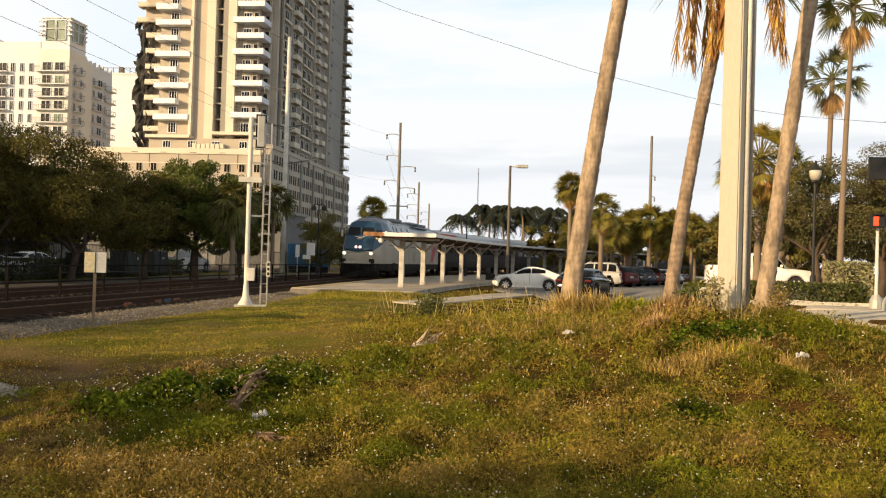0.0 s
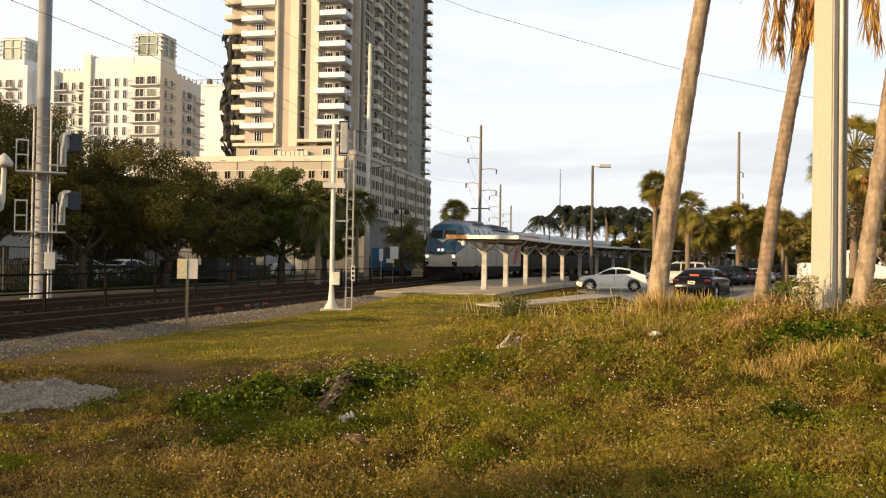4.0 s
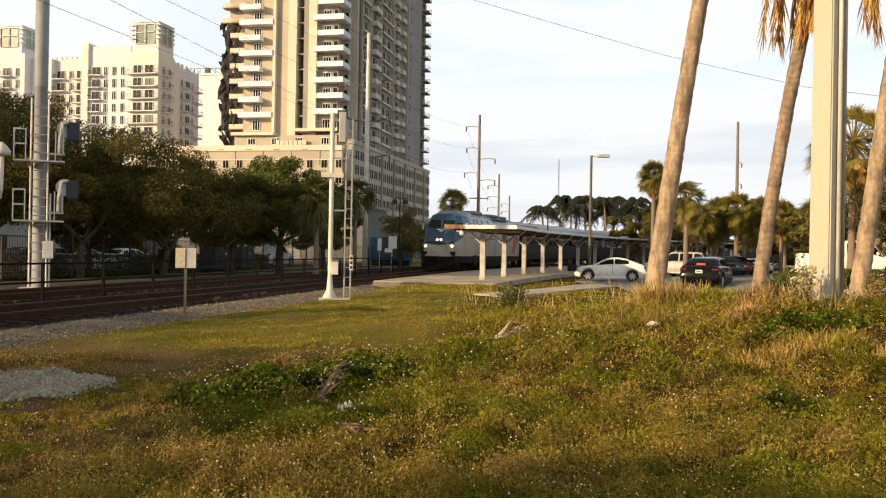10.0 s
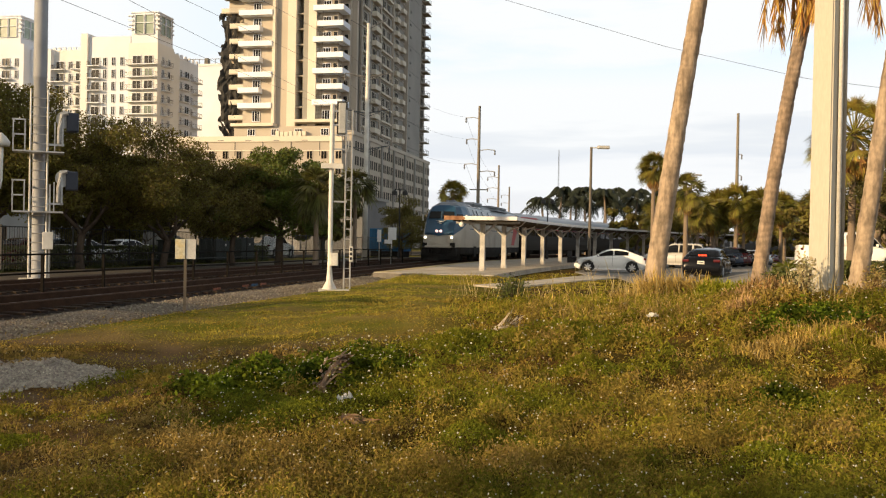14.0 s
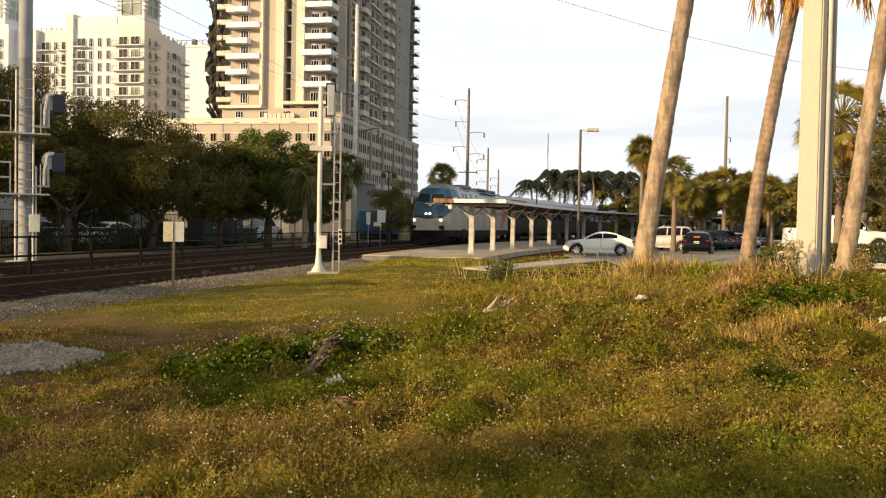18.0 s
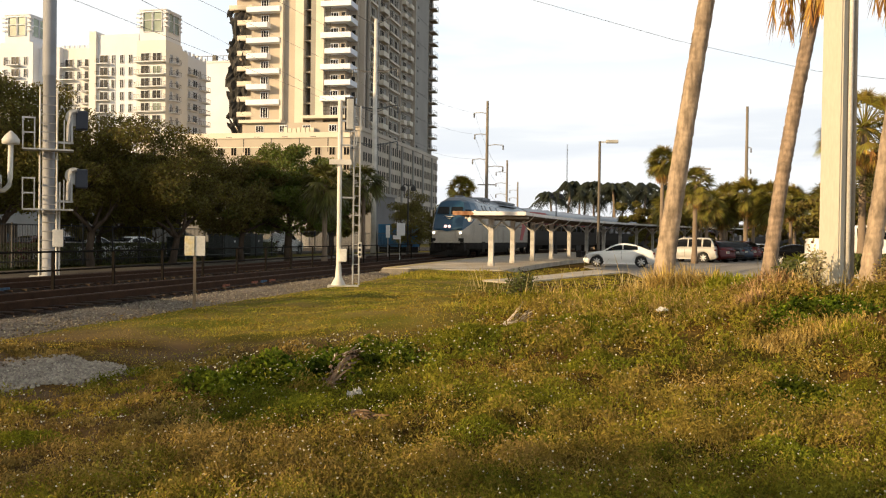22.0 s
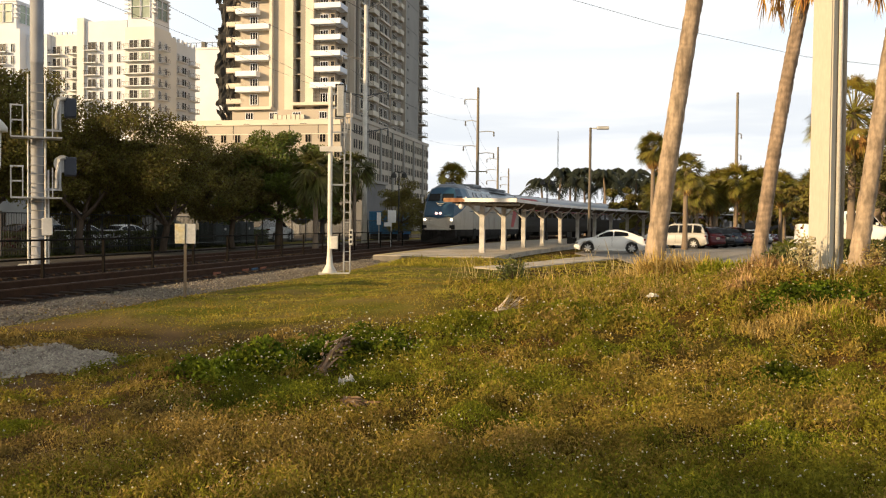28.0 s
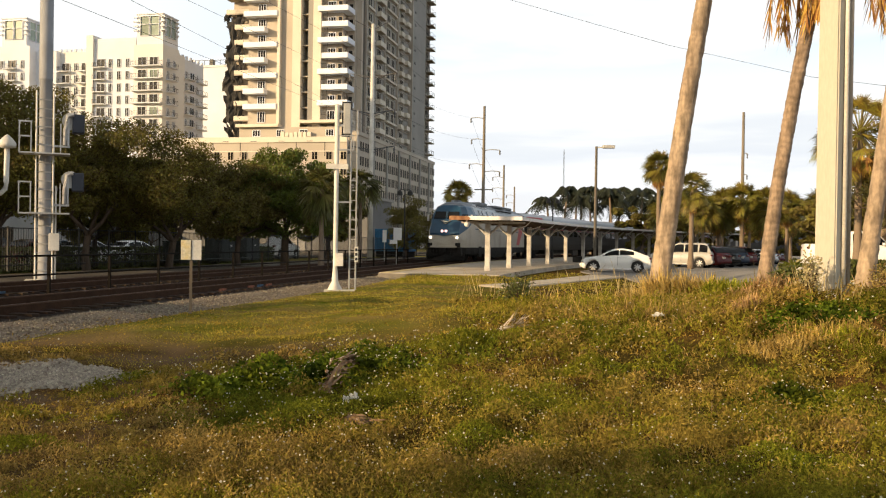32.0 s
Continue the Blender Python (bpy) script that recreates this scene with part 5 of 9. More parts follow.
def build_block():
    m = Matrix.Translation((-90.4, 214.0, 0)) @ Matrix.Rotation(-0.122, 4, "Z")
    t = thing("apartment_block", m, "cream and white apartment block with balconies and glazed roof lanterns", "apartment building")
    fl, top = 3.1, 51.9
    def wall(name, c0, c1, material, label=""):
        c = [(a + b) / 2 for a, b in zip(c0, c1)]
        s = [abs(b - a) for a, b in zip(c0, c1)]
        return part(name, boxes((c, s)), material, t, label)
    wall("corner_wall", (-8.0, 0, 0), (0, 8, top - 2.0), M["tan_render"])
    wall("front_wall", (-19.5, 0.8, 0), (-8.0, 14, top), M["white_render"])
    wall("front_fin", (-21.4, 0.0, 0), (-19.5, 14, top + 0.8), M["tan_render"])
    wall("front_wall", (-31.0, 3.0, 0), (-21.4, 14, top - 2.5), M["tan_render"])
    wall("front_wall", (-37.0, 1.5, 0), (-31.0, 14, top - 2.5), M["white_render"])
    wall("front_wall", (-66.0, -1.0, 0), (-37.0, 14, top - 1.5), M["white_render"])
    wall("side_wall", (-7.9, 8, 0), (-0.4, 22, top - 3.5), M["white_render"])
    wall("side_wall", (-1.5, 8, 0), (-0.0, 11, top - 3.0), M["tan_render"])
    wall("core", (-60, 14, 0), (-7.9, 24, top - 4), M["white_render"])
    for i in range(7):
        part("parapet_tooth", boxes(((-0.7, 9 + i * 2.1, top - 3.0), (0.5, 0.6, 1.2))), M["white_render"], t)
        part("parapet_tooth", boxes(((-22.4 - i * 1.45, 3.2, top - 2.3), (0.9, 0.5, 0.9))), M["white_render"], t)
    # lanterns
    for x0, y0 in ((-7.6, 0.6), (-45.5, -0.6)):
        wall("lantern", (x0, y0, top - 2.0), (x0 + 7.2, y0 + 7.4, top + 5.6), M["white_render"], "glazed roof lantern")
        wall("lantern_roof", (x0 - 0.2, y0 - 0.2, top + 5.6), (x0 + 7.4, y0 + 7.6, top + 5.85), M["white_render"])
        lw = window_mesh("window", 2.5, 4.9, M["white_render"], M["green_glass"], 1, 0.3)
        for k in (0, 1):
            link("window", lw, t, Matrix.Translation((x0 + 2.3 + k * 2.7, y0 - 0.02, top + 2.7)))
            link("window", lw, t, Matrix.Translation((x0 + 7.22, y0 + 2.2 + k * 2.7, top + 2.7)) @ SIDE)
        part("mullion", boxes(((x0 + 3.65, y0 - 0.36, top + 3.1), (5.1, 0.1, 0.16))), M["white_render"], t)
        part("mullion", boxes(((x0 + 7.56, y0 + 3.55, top + 3.1), (0.1, 5.1, 0.16))), M["white_render"], t)
        for k in range(4):
            for dx in (-0.4, 7.0):
                part("louvre", boxes(((x0 + dx + 0.3, y0 - 0.25, top + 1.6 + k * 1.1), (1.2, 0.5, 0.35))), M["white_render"], t)
                part("louvre", boxes(((x0 + 7.35, y0 + 0.6 + (dx + 0.4) * 0.85, top + 1.6 + k * 1.1), (0.5, 1.0, 0.35))), M["white_render"], t)
    win = window_mesh("window", 1.05, 2.2, M["white_render"], M["window_glass"], 2)
    wide = window_mesh("window", 2.4, 2.3, M["white_render"], M["window_glass"], 2)
    pale = window_mesh("window", 2.2, 2.1, M["white_render"], M["green_glass"], 2)
    bal = balcony_mesh(3.6, 1.5, False, M["white_render"], M["rail_dark"])
    balw = balcony_mesh(8.4, 1.3, False, M["white_render"], M["rail_dark"])
    bals = balcony_mesh(4.0, 1.4, False, M["tan_render"], M["rail_dark"])
    for i in range(12):
        z = top - 6.3 - i * fl
        for x in (-10.2, -12.6, -15.0):
            link("window", win, t, Matrix.Translation((x, 0.78, z)))
        link("window", wide, t, Matrix.Translation((-17.6, 0.78, z)))
        put_balcony(bal, t, Matrix.Translation((-17.6, 0.8, z - 1.05)))
        link("window", wide, t, Matrix.Translation((-5.6, -0.02, z)))
        link("window", pale if i % 3 == 1 else wide, t, Matrix.Translation((-2.4, -0.02, z)))
        put_balcony(balw, t, Matrix.Translation((-4.0, 0.0, z - 1.05)))
        for y in (2.5, 5.5):
            link("window", win, t, Matrix.Translation((0.02, y, z)) @ SIDE)
        put_balcony(bal, t, Matrix.Translation((0.0, 3.5, z - 1.05)) @ SIDE)
        for y, b in ((12.5, 0), (15.6, 1), (18.2, 0)):
            link("window", wide if b else win, t, Matrix.Translation((-0.38, y, z - 1.2)) @ SIDE)
        put_balcony(bals, t, Matrix.Translation((-0.4, 13.2, z - 2.2)) @ SIDE)
        put_balcony(bals, t, Matrix.Translation((-0.4, 20.0, z - 2.2)) @ SIDE)
        for x, kind in ((-23.5, wide), (-26.3, win), (-29.2, wide)):
            link("window", kind, t, Matrix.Translation((x, 2.98, z - 0.3)))
        put_balcony(bal, t, Matrix.Translation((-23.5, 3.0, z - 1.35)))
        put_balcony(bal, t, Matrix.Translation((-29.2, 3.0, z - 1.35)))
        for x in (-32.6, -35.2):
            link("window", win, t, Matrix.Translation((x, 1.48, z - 0.2)))
        for j, x in enumerate(range(-39, -65, -3)):
            link("window", wide if j % 3 == 1 else win, t, Matrix.Translation((x, -1.02, z)))
            if j % 3 == 1:
                put_balcony(bal, t, Matrix.Translation((x, -1.0, z - 1.05)))
    return t


build_block()


def build_far_blocks():
    t = thing("office_block", Matrix.Translation((-112, 290, 0)) @ Matrix.Rotation(-0.122, 4, "Z"), "plain white distant office block with a roof railing", "office building")
    part("wall", boxes(((11, 8, 29.5), (30, 16, 59))), M["white_render"], t)
    part("roof_edge", boxes(((11, 8, 59.3), (30.5, 16.5, 0.7))), M["tan_render"], t)
    bm = bmesh.new()
    for i in range(16):
        box(bm, (-3.5 + i * 1.9, 0.2, 60.4), (0.16, 0.16, 1.8))
        box(bm, (-3.5 + i * 1.9, 2.2, 60.8), (1.2, 1.6, 2.2)) if i % 4 == 1 else None
    box(bm, (11, 0.2, 61.3), (30, 0.16, 0.16))
    part("roof_railing", bm, M["rail_dark"], t)
    # long low building behind the oaks
    a = track(30, -60)
    t = thing("low_building", Matrix.Translation((a[0], a[1], 0)) @ Matrix.Rotation(-0.124, 4, "Z"), "long low pale commercial building behind the trees", "building")
    part("wall", boxes(((-5, 25, 3.0), (10, 110, 6.0))), M["low_wall"], t)
    part("roof_edge", boxes(((-5, 25, 6.2), (10.6, 110.6, 0.5))), M["tower_grey"], t)
    for i in range(9):
        part("shop_window", boxes(((0.02, -18 + i * 10, 1.5), (0.1, 5.5, 2.2))), M["window_glass"], t)
    t = thing("low_building", Matrix.Translation((-43, 118, 0)) @ Matrix.Rotation(-0.124, 4, "Z"), "grey windowless low store behind the trees", "building")
    part("wall", boxes(((0, 5, 3.6), (46, 10, 7.2))), mat("grey_store", (0.15, 0.147, 0.143), 0.9, var=0.15, scale=0.3, bump=0.1), t)
    part("roof_edge", boxes(((0, 5, 7.3), (46.6, 10.6, 0.4))), M["tower_grey"], t)
    part("roller_door", boxes(((12, -0.05, 1.8), (4, 0.1, 3.6))), M["low_wall"], t)
    # blue site container
    t = thing("site_container", Matrix.Translation((-13.3, 91, 0)) @ Matrix.Rotation(-0.3, 4, "Z"), "bright blue steel container beyond the fence", "container")
    blue = mat("container_blue", (0.016, 0.12, 0.26), 0.6, 0.0, var=0.15, scale=0.7, bump=0.05)
    bm = boxes(((0, 0, 1.75), (3.6, 2.4, 2.3)), bevel=0.04)
    part("body", bm, blue, t)
    for i in range(11):
        part("rib", boxes(((-1.65 + i * 0.33, -1.22, 1.75), (0.12, 0.06, 2.0))), blue, t)
    part("skid", boxes(((0, 0, 0.3), (3.4, 2.2, 0.6))), M["dirty_black"], t)


build_far_blocks()


def build_shade_block():
    """Plain block added beyond the edge of view to shade oaks and parking."""
    t = thing("shade_block", Matrix.Translation((-57, 32, 0)), "plain unseen block added to shade the oaks and parking", "building")
    for i in range(5):
        part("deck", boxes(((0, 0, i * 4.1 + 0.2), (16, 34, 0.4))), M["low_wall"], t)
        part("parapet", boxes(((7.9, 0, i * 4.1 + 0.9), (0.2, 34, 1.0))), M["low_wall"], t)
        part("parapet", boxes(((-7.9, 0, i * 4.1 + 0.9), (0.2, 34, 1.0))), M["low_wall"], t)
    part("core", boxes(((0, 0, 8.2), (12, 32, 16.4))), M["low_wall"], t)
    # taller added part, placed to shade the far canopy posts
    for i in range(7):
        part("deck", boxes(((0, 25, i * 4.1 + 0.2), (16, 15.9, 0.4))), M["low_wall"], t)
        part("parapet", boxes(((7.9, 25, i * 4.1 + 0.9), (0.2, 15.9, 1.0))), M["low_wall"], t)
    part("core", boxes(((0, 25, 12.3), (12, 14, 24.6))), M["low_wall"], t)
    part("stair_tower", boxes(((2, 6.5, 13.25), (11.9, 20.9, 26.5))), M["low_wall"], t)


build_shade_block()


# ---- masts, poles, fences and wires ----
def build_signal_mast():
    x, y = -6.15, 28.55
    t = thing("signal_mast", Matrix.Translation((x, y, land_z(x, y))) @ Matrix.Rotation(radians(12), 4, "Z"), "white railway signal mast with ladder and hooded lamp heads", "railway signal")
    bm = bmesh.new()
    lathe(bm, [(0.24, 0.0), (0.24, 0.05), (0.11, 0.3), (0.074, 0.75), (0.074, 6.05), (0.06, 6.08)], 14)
    part("mast", bm, M["white_paint"], t, "white tubular mast with a flared foot", smooth=True)
    part("footing", boxes(((0.15, 0, -0.03), (1.0, 0.7, 0.14)), bevel=0.02), M["concrete"], t)
    for k in (0.46, 0.66):
        bm = bmesh.new()
        tube(bm, [(k, 0.0, 0.05), (k, 0.0, 5.9)], 0.028, 6)
        part("ladder_rail", bm, M["galv"], t)
    for i in range(17):
        bm = bmesh.new()
        tube(bm, [(0.46, 0, 0.4 + i * 0.32), (0.66, 0, 0.4 + i * 0.32)], 0.014, 5)
        part("rung", bm, M["galv"], t)
    for z in (2.9, 4.6, 5.4):
        part("standoff", boxes(((0.27, 0, z), (0.5, 0.05, 0.05))), M["galv"], t)
    part("marker_board", boxes(((0.02, -0.12, 4.05), (0.72, 0.03, 0.17)), bevel=0.005), M["white_paint"], t)
    bm = bmesh.new()
    box(bm, (0.32, 0.12, 5.62), (0.34, 0.03, 1.15), bevel=0.01)
    part("signal_backboard", bm, M["black_metal"], t)
    for z in (5.28, 5.62, 5.96):
        bm = bmesh.new()
        tube(bm, [(0.32, 0.14, z), (0.32, 0.42, z - 0.02)], [0.13, 0.12], 12)
        part("hood", bm, M["black_metal"], t)
    part("signal_case", boxes(((0.32, 0.02, 5.62), (0.24, 0.18, 1.0)), bevel=0.03), M["galv_dull"], t)
    part("bracket", boxes(((0.16, 0.02, 5.4), (0.3, 0.06, 0.06)), ((0.16, 0.02, 5.85), (0.3, 0.06, 0.06))), M["galv"], t)
    part("cage_rail", boxes(((0.3, -0.16, 5.05), (0.5, 0.03, 0.03)), ((0.3, -0.16, 4.6), (0.5, 0.03, 0.03)), ((0.08, -0.16, 4.83), (0.03, 0.03, 0.45)), ((0.54, -0.16, 4.83), (0.03, 0.03, 0.45))), M["galv"], t)
    part("relay_box", boxes(((0.14, -0.08, 1.02), (0.24, 0.2, 0.42)), bevel=0.02), M["white_paint"], t)
    part("number_plate", boxes(((0.68, -0.03, 1.2), (0.12, 0.02, 0.5))), M["white_paint"], t)
    for z in (1.05, 1.2, 1.35):
        part("plate_bar", boxes(((0.68, -0.045, z), (0.07, 0.012, 0.09))), M["black_metal"], t)
    return t


build_signal_mast()


def build_cantilever():
    x, y = -16.7, 29.6
    t = thing("signal_gantry", Matrix.Translation((x, y, 0)) @ Matrix.Rotation(radians(28), 4, "Z"), "tall grey steel signal gantry column with caged ladders and signal heads", "railway signal")
    bm = bmesh.new()
    lathe(bm, [(0.32, 0.0), (0.32, 0.06), (0.20, 0.12), (0.205, 7.0), (0.225, 7.02), (0.225, 7.1), (0.215, 14.0)], 16)
    part("column", bm, M["gantry_grey"], t, "round grey steel column", smooth=True)
    part("footing", boxes(((0, 0, -0.02), (1.2, 1.2, 0.2)), bevel=0.03), M["concrete"], t)
    for k in (-0.27, 0.27):
        bm = bmesh.new()
        tube(bm, [(k, -0.42, 0.1), (k, -0.42, 6.6)], 0.032, 8)
        part("ladder_rail", bm, M["white_paint"], t)
    for i in range(20):
        bm = bmesh.new()
        tube(bm, [(-0.27, -0.42, 0.4 + i * 0.31), (0.27, -0.42, 0.4 + i * 0.31)], 0.016, 5)
        part("rung", bm, M["galv"], t)
    for z in (2.38, 4.42):
        part("landing", boxes(((0.0, -0.55, z), (1.6, 0.75, 0.05))), M["galv"], t)
        for xx in (-0.78, -0.42, 0.5):
            part("cage_post", boxes(((xx, -0.9, z + 0.5), (0.04, 0.04, 1.05))), M["galv"], t)
        for dz in (0.55, 1.05):
            part("cage_rail", boxes(((-0.6, -0.9, z + dz), (0.42, 0.04, 0.05))), M["galv"], t)
            part("cage_rail", boxes(((-0.78, -0.55, z + dz), (0.04, 0.72, 0.05))), M["galv"], t)
        # signal head on its arm
        part("signal_arm", boxes(((0.52, -0.35, z + 0.3), (0.55, 0.07, 0.07)), ((0.74, -0.35, z + 0.75), (0.07, 0.07, 0.95))), M["galv"], t)
        bm = bmesh.new()
        lathe(bm, [(0.30, 0.0), (0.30, 0.03), (0.1, 0.05)], 18, Matrix.Translation((0.82, -0.30, z + 1.2)) @ Matrix.Rotation(radians(-90), 4, "X"))
        part("signal_disc", bm, M["galv_dull"], t)
        bm = bmesh.new()
        box(bm, (1.06, -0.1, z + 1.12), (0.40, 0.5, 0.66), bevel=0.05)
        part("signal_head", bm, mat("signal_navy", (0.02, 0.025, 0.04), 0.5, bump=0.05), t)
        part("flex_conduit", tube(bmesh.new(), [(0.62, -0.36, z + 0.35), (0.64, -0.42, z + 0.9), (0.72, -0.42, z + 1.35), (0.9, -0.38, z + 1.42)], 0.07, 8), M["galv"], t)
    part("control_box", boxes(((0.32, -0.4, 1.4), (0.34, 0.25, 0.6)), bevel=0.02), M["white_paint"], t)
    part("conduit", boxes(((0.36, -0.3, 1.7), (0.06, 0.06, 3.3))), M["white_paint"], t)
    return t


build_cantilever()


def build_track_sign():
    x, y = -7.05, 18.3
    t = thing("track_sign", Matrix.Translation((x, y, land_z(x, y) - 0.02)) @ Matrix.Rotation(radians(22), 4, "Z"), "weathered two-leaf trackside sign on a thin steel post", "sign")
    part("post", boxes(((0, 0.02, 0.78), (0.06, 0.04, 1.6))), mat("brown_post", (0.16, 0.12, 0.08), 0.8, bump=0.1), t)
    part("panel", boxes(((-0.11, -0.02, 1.37), (0.2, 0.015, 0.42)), bevel=0.003), mat("faded_sign", (0.62, 0.58, 0.46), 0.6, var=0.3, scale=4, col2=(0.70, 0.50, 0.10), mix=0.62, bump=0.05), t, "faded panel with a yellow stain")
    part("panel", boxes(((0.11, -0.005, 1.37), (0.2, 0.015, 0.42)), bevel=0.003), M["white_paint"], t)
    return t


build_track_sign()


def build_fence(name, label, pts, height, rails, pickets, material):
    t = thing(name, Matrix(), label, "fence")
    for i, p in enumerate(pts):
        part("post", boxes(((p[0], p[1], p[2] + height / 2), (0.07, 0.07, height))), material, t)
    for a, b in zip(pts, pts[1:]):
        a, b = Vector(a), Vector(b)
        for r in rails:
            part("rail", tube(bmesh.new(), [a + Vector((0, 0, height * r)), b + Vector((0, 0, height * r))], 0.026, 5), material, t)
    if pickets:
        c = []
        for a, b in zip(pts, pts[1:]):
            a, b = Vector(a), Vector(b)
            n = int((b - a).length / pickets)
            c += [a.lerp(b, k / n) for k in range(1, n)]
        c = np.array([tuple(v) for v in c])
        k = 0.009
        v = np.array([[-k, -k, 0], [k, -k, 0], [k, k, 0], [-k, k, 0], [-k, -k, 1], [k, -k, 1], [k, k, 1], [-k, k, 1]]) * np.array([1, 1, height * 0.97])
        fc = np.array([[0, 1, 5, 4], [1, 2, 6, 5], [2, 3, 7, 6], [3, 0, 4, 7], [4, 5, 6, 7]])
        raw_mesh("picket_infill", (c[:, None] + v[None]).reshape(-1, 3), (np.arange(len(c))[:, None, None] * 8 + fc[None]).ravel(), np.full(len(c) * 5, 4), material, t, kind="stuff")
    return t


M["fence"] = mat("dark_fence_steel", (0.010, 0.008, 0.006), 0.9, 0.0, var=0.3, bump=0.1, spec=0.1)
build_fence("track_fence", "dark steel two-rail fence between the tracks", [(*track(s, -2.15)[:2], 0.0) for s in np.arange(8, 62, 2.75)], 1.12, (0.98, 0.55), 0, M["fence"])
build_fence("boundary_fence", "tall black steel picket fence beyond the railway", [(*track(s, -13.2)[:2], 0.1) for s in np.arange(2, 100, 2.5)], 1.9, (0.96, 0.12), 0.16, M["black_metal"])


def build_cobra_lamp(x, y, h, yaw, label):
    t = thing("street_lamp", Matrix.Translation((x, y, land_z(x, y))) @ Matrix.Rotation(radians(yaw), 4, "Z"), label, "street lamp", "car park lamps")
    part("pole", lathe(bmesh.new(), [(0.11, 0), (0.10, 0.4), (0.075, h)], 10), mat("bronze_pole", (0.12, 0.10, 0.075), 0.6, 0.3, bump=0.05), t)
    part("arm", boxes(((0.25, 0, h - 0.05), (0.5, 0.07, 0.07))), M["galv_dull"], t)
    part("lamp_head", boxes(((0.75, 0, h - 0.02), (0.75, 0.36, 0.2)), bevel=0.05), M["galv_dull"], t)
    part("base", lathe(bmesh.new(), [(0.28, 0.0), (0.28, 0.5), (0.2, 0.55)], 12), M["concrete"], t)
    return t


build_cobra_lamp(4.35, 56.0, 7.75, 0, "tall bronze car park lamp with a box head")
build_cobra_lamp(18.75, 100.0, 9.6, 10, "tall bronze car park lamp with a box head")


def build_post_lamp(x, y, h, double, label):
    t = thing("post_lamp", Matrix.Translation((x, y, land_z(x, y))), label, "street lamp", "post lamps")
    part("pole", lathe(bmesh.new(), [(0.2, 0), (0.2, 0.12), (0.13, 0.3), (0.11, 0.9), (0.06, 1.0), (0.05, h)], 12), M["black_metal"], t)
    globe = mat("lamp_globe", (0.75, 0.70, 0.58), 0.35, bump=0.02, trans=0.3)
    spots = ((-0.42, 0), (0.42, 0)) if double else ((0, 0),)
    for gx, gy in spots:
        if double:
            part("arm", tube(bmesh.new(), [(0, 0, h - 0.15), (gx * 0.6, 0, h - 0.05), (gx, 0, h - 0.12)], 0.03, 6), M["black_metal"], t)
            part("lantern", lathe(bmesh.new(), [(0.02, h - 0.1), (0.2, h - 0.25), (0.24, h - 0.5), (0.1, h - 0.55)], 10, Matrix.Translation((gx, 0, 0))), M["black_metal"], t)
        else:
            part("collar", lathe(bmesh.new(), [(0.06, h - 0.06), (0.16, h), (0.14, h + 0.06)], 12), M["black_metal"], t)
            part("globe", lathe(bmesh.new(), [(0.13, h + 0.06), (0.215, h + 0.25), (0.225, h + 0.42), (0.16, h + 0.48)], 14), globe, t, "frosted acorn globe", smooth=True)
            part("cap", lathe(bmesh.new(), [(0.235, h + 0.44), (0.17, h + 0.56), (0.07, h + 0.66), (0.02, h + 0.82)], 14), M["black_metal"], t)
    return t


build_post_lamp(14.4, 34.1, 4.55, False, "black street lamp post with a frosted globe")
for _s in (70, 86):
    _p = track(_s, -5.4 if _s < 80 else 3.4)
    build_post_lamp(_p[0], _p[1], 6.0, True, "black twin-lantern platform lamp post")
_p = track(66, -8.5)
build_post_lamp(_p[0], _p[1], 5.6, True, "black twin-lantern platform lamp post")


def build_square_pole():
    """The great concrete power pole with its conduit."""
    x, y = 4.46, 13.5
    t = thing("power_pole", Matrix.Translation((x, y, land_z(x, y) - 0.1)) @ Matrix.Rotation(radians(-44), 4, "Z"), "pale square concrete power pole with steel conduits", "utility pole")
    bm = bmesh.new()
    a, b = 0.160, 0.134
    loft(bm, [[(-a, -a, 0), (a, -a, 0), (a, a, 0), (-a, a, 0)], [(-b, -b, 14), (b, -b, 14), (b, b, 14), (-b, b, 14)]])
    bmesh.ops.bevel(bm, geom=[e for e in bm.edges if abs(e.verts[0].co.z - e.verts[1].co.z) > 1], offset=0.02, segments=2, affect="EDGES")
    part("shaft", bm, M["pole_concrete"], t)
    part("conduit", tube(bmesh.new(), [(0.197, 0.02, 0.0), (0.184, 0.02, 6.0), (0.172, 0.02, 12.0)], 0.034, 10), M["white_paint"], t, "white plastic conduit", smooth=True)
    part("conduit", tube(bmesh.new(), [(0.202, 0.11, 0.0), (0.19, 0.11, 6.0), (0.176, 0.11, 12.0)], 0.045, 10), mat("conduit_brown", (0.36, 0.31, 0.25), 0.6, bump=0.05), t, "grey-brown steel conduit", smooth=True)
    for z in (8.5, 11.0):
        part("strap", boxes(((0.22, -0.02, z), (0.13, 0.17, 0.025))), M["pole_concrete"], t)
    return t


build_square_pole()


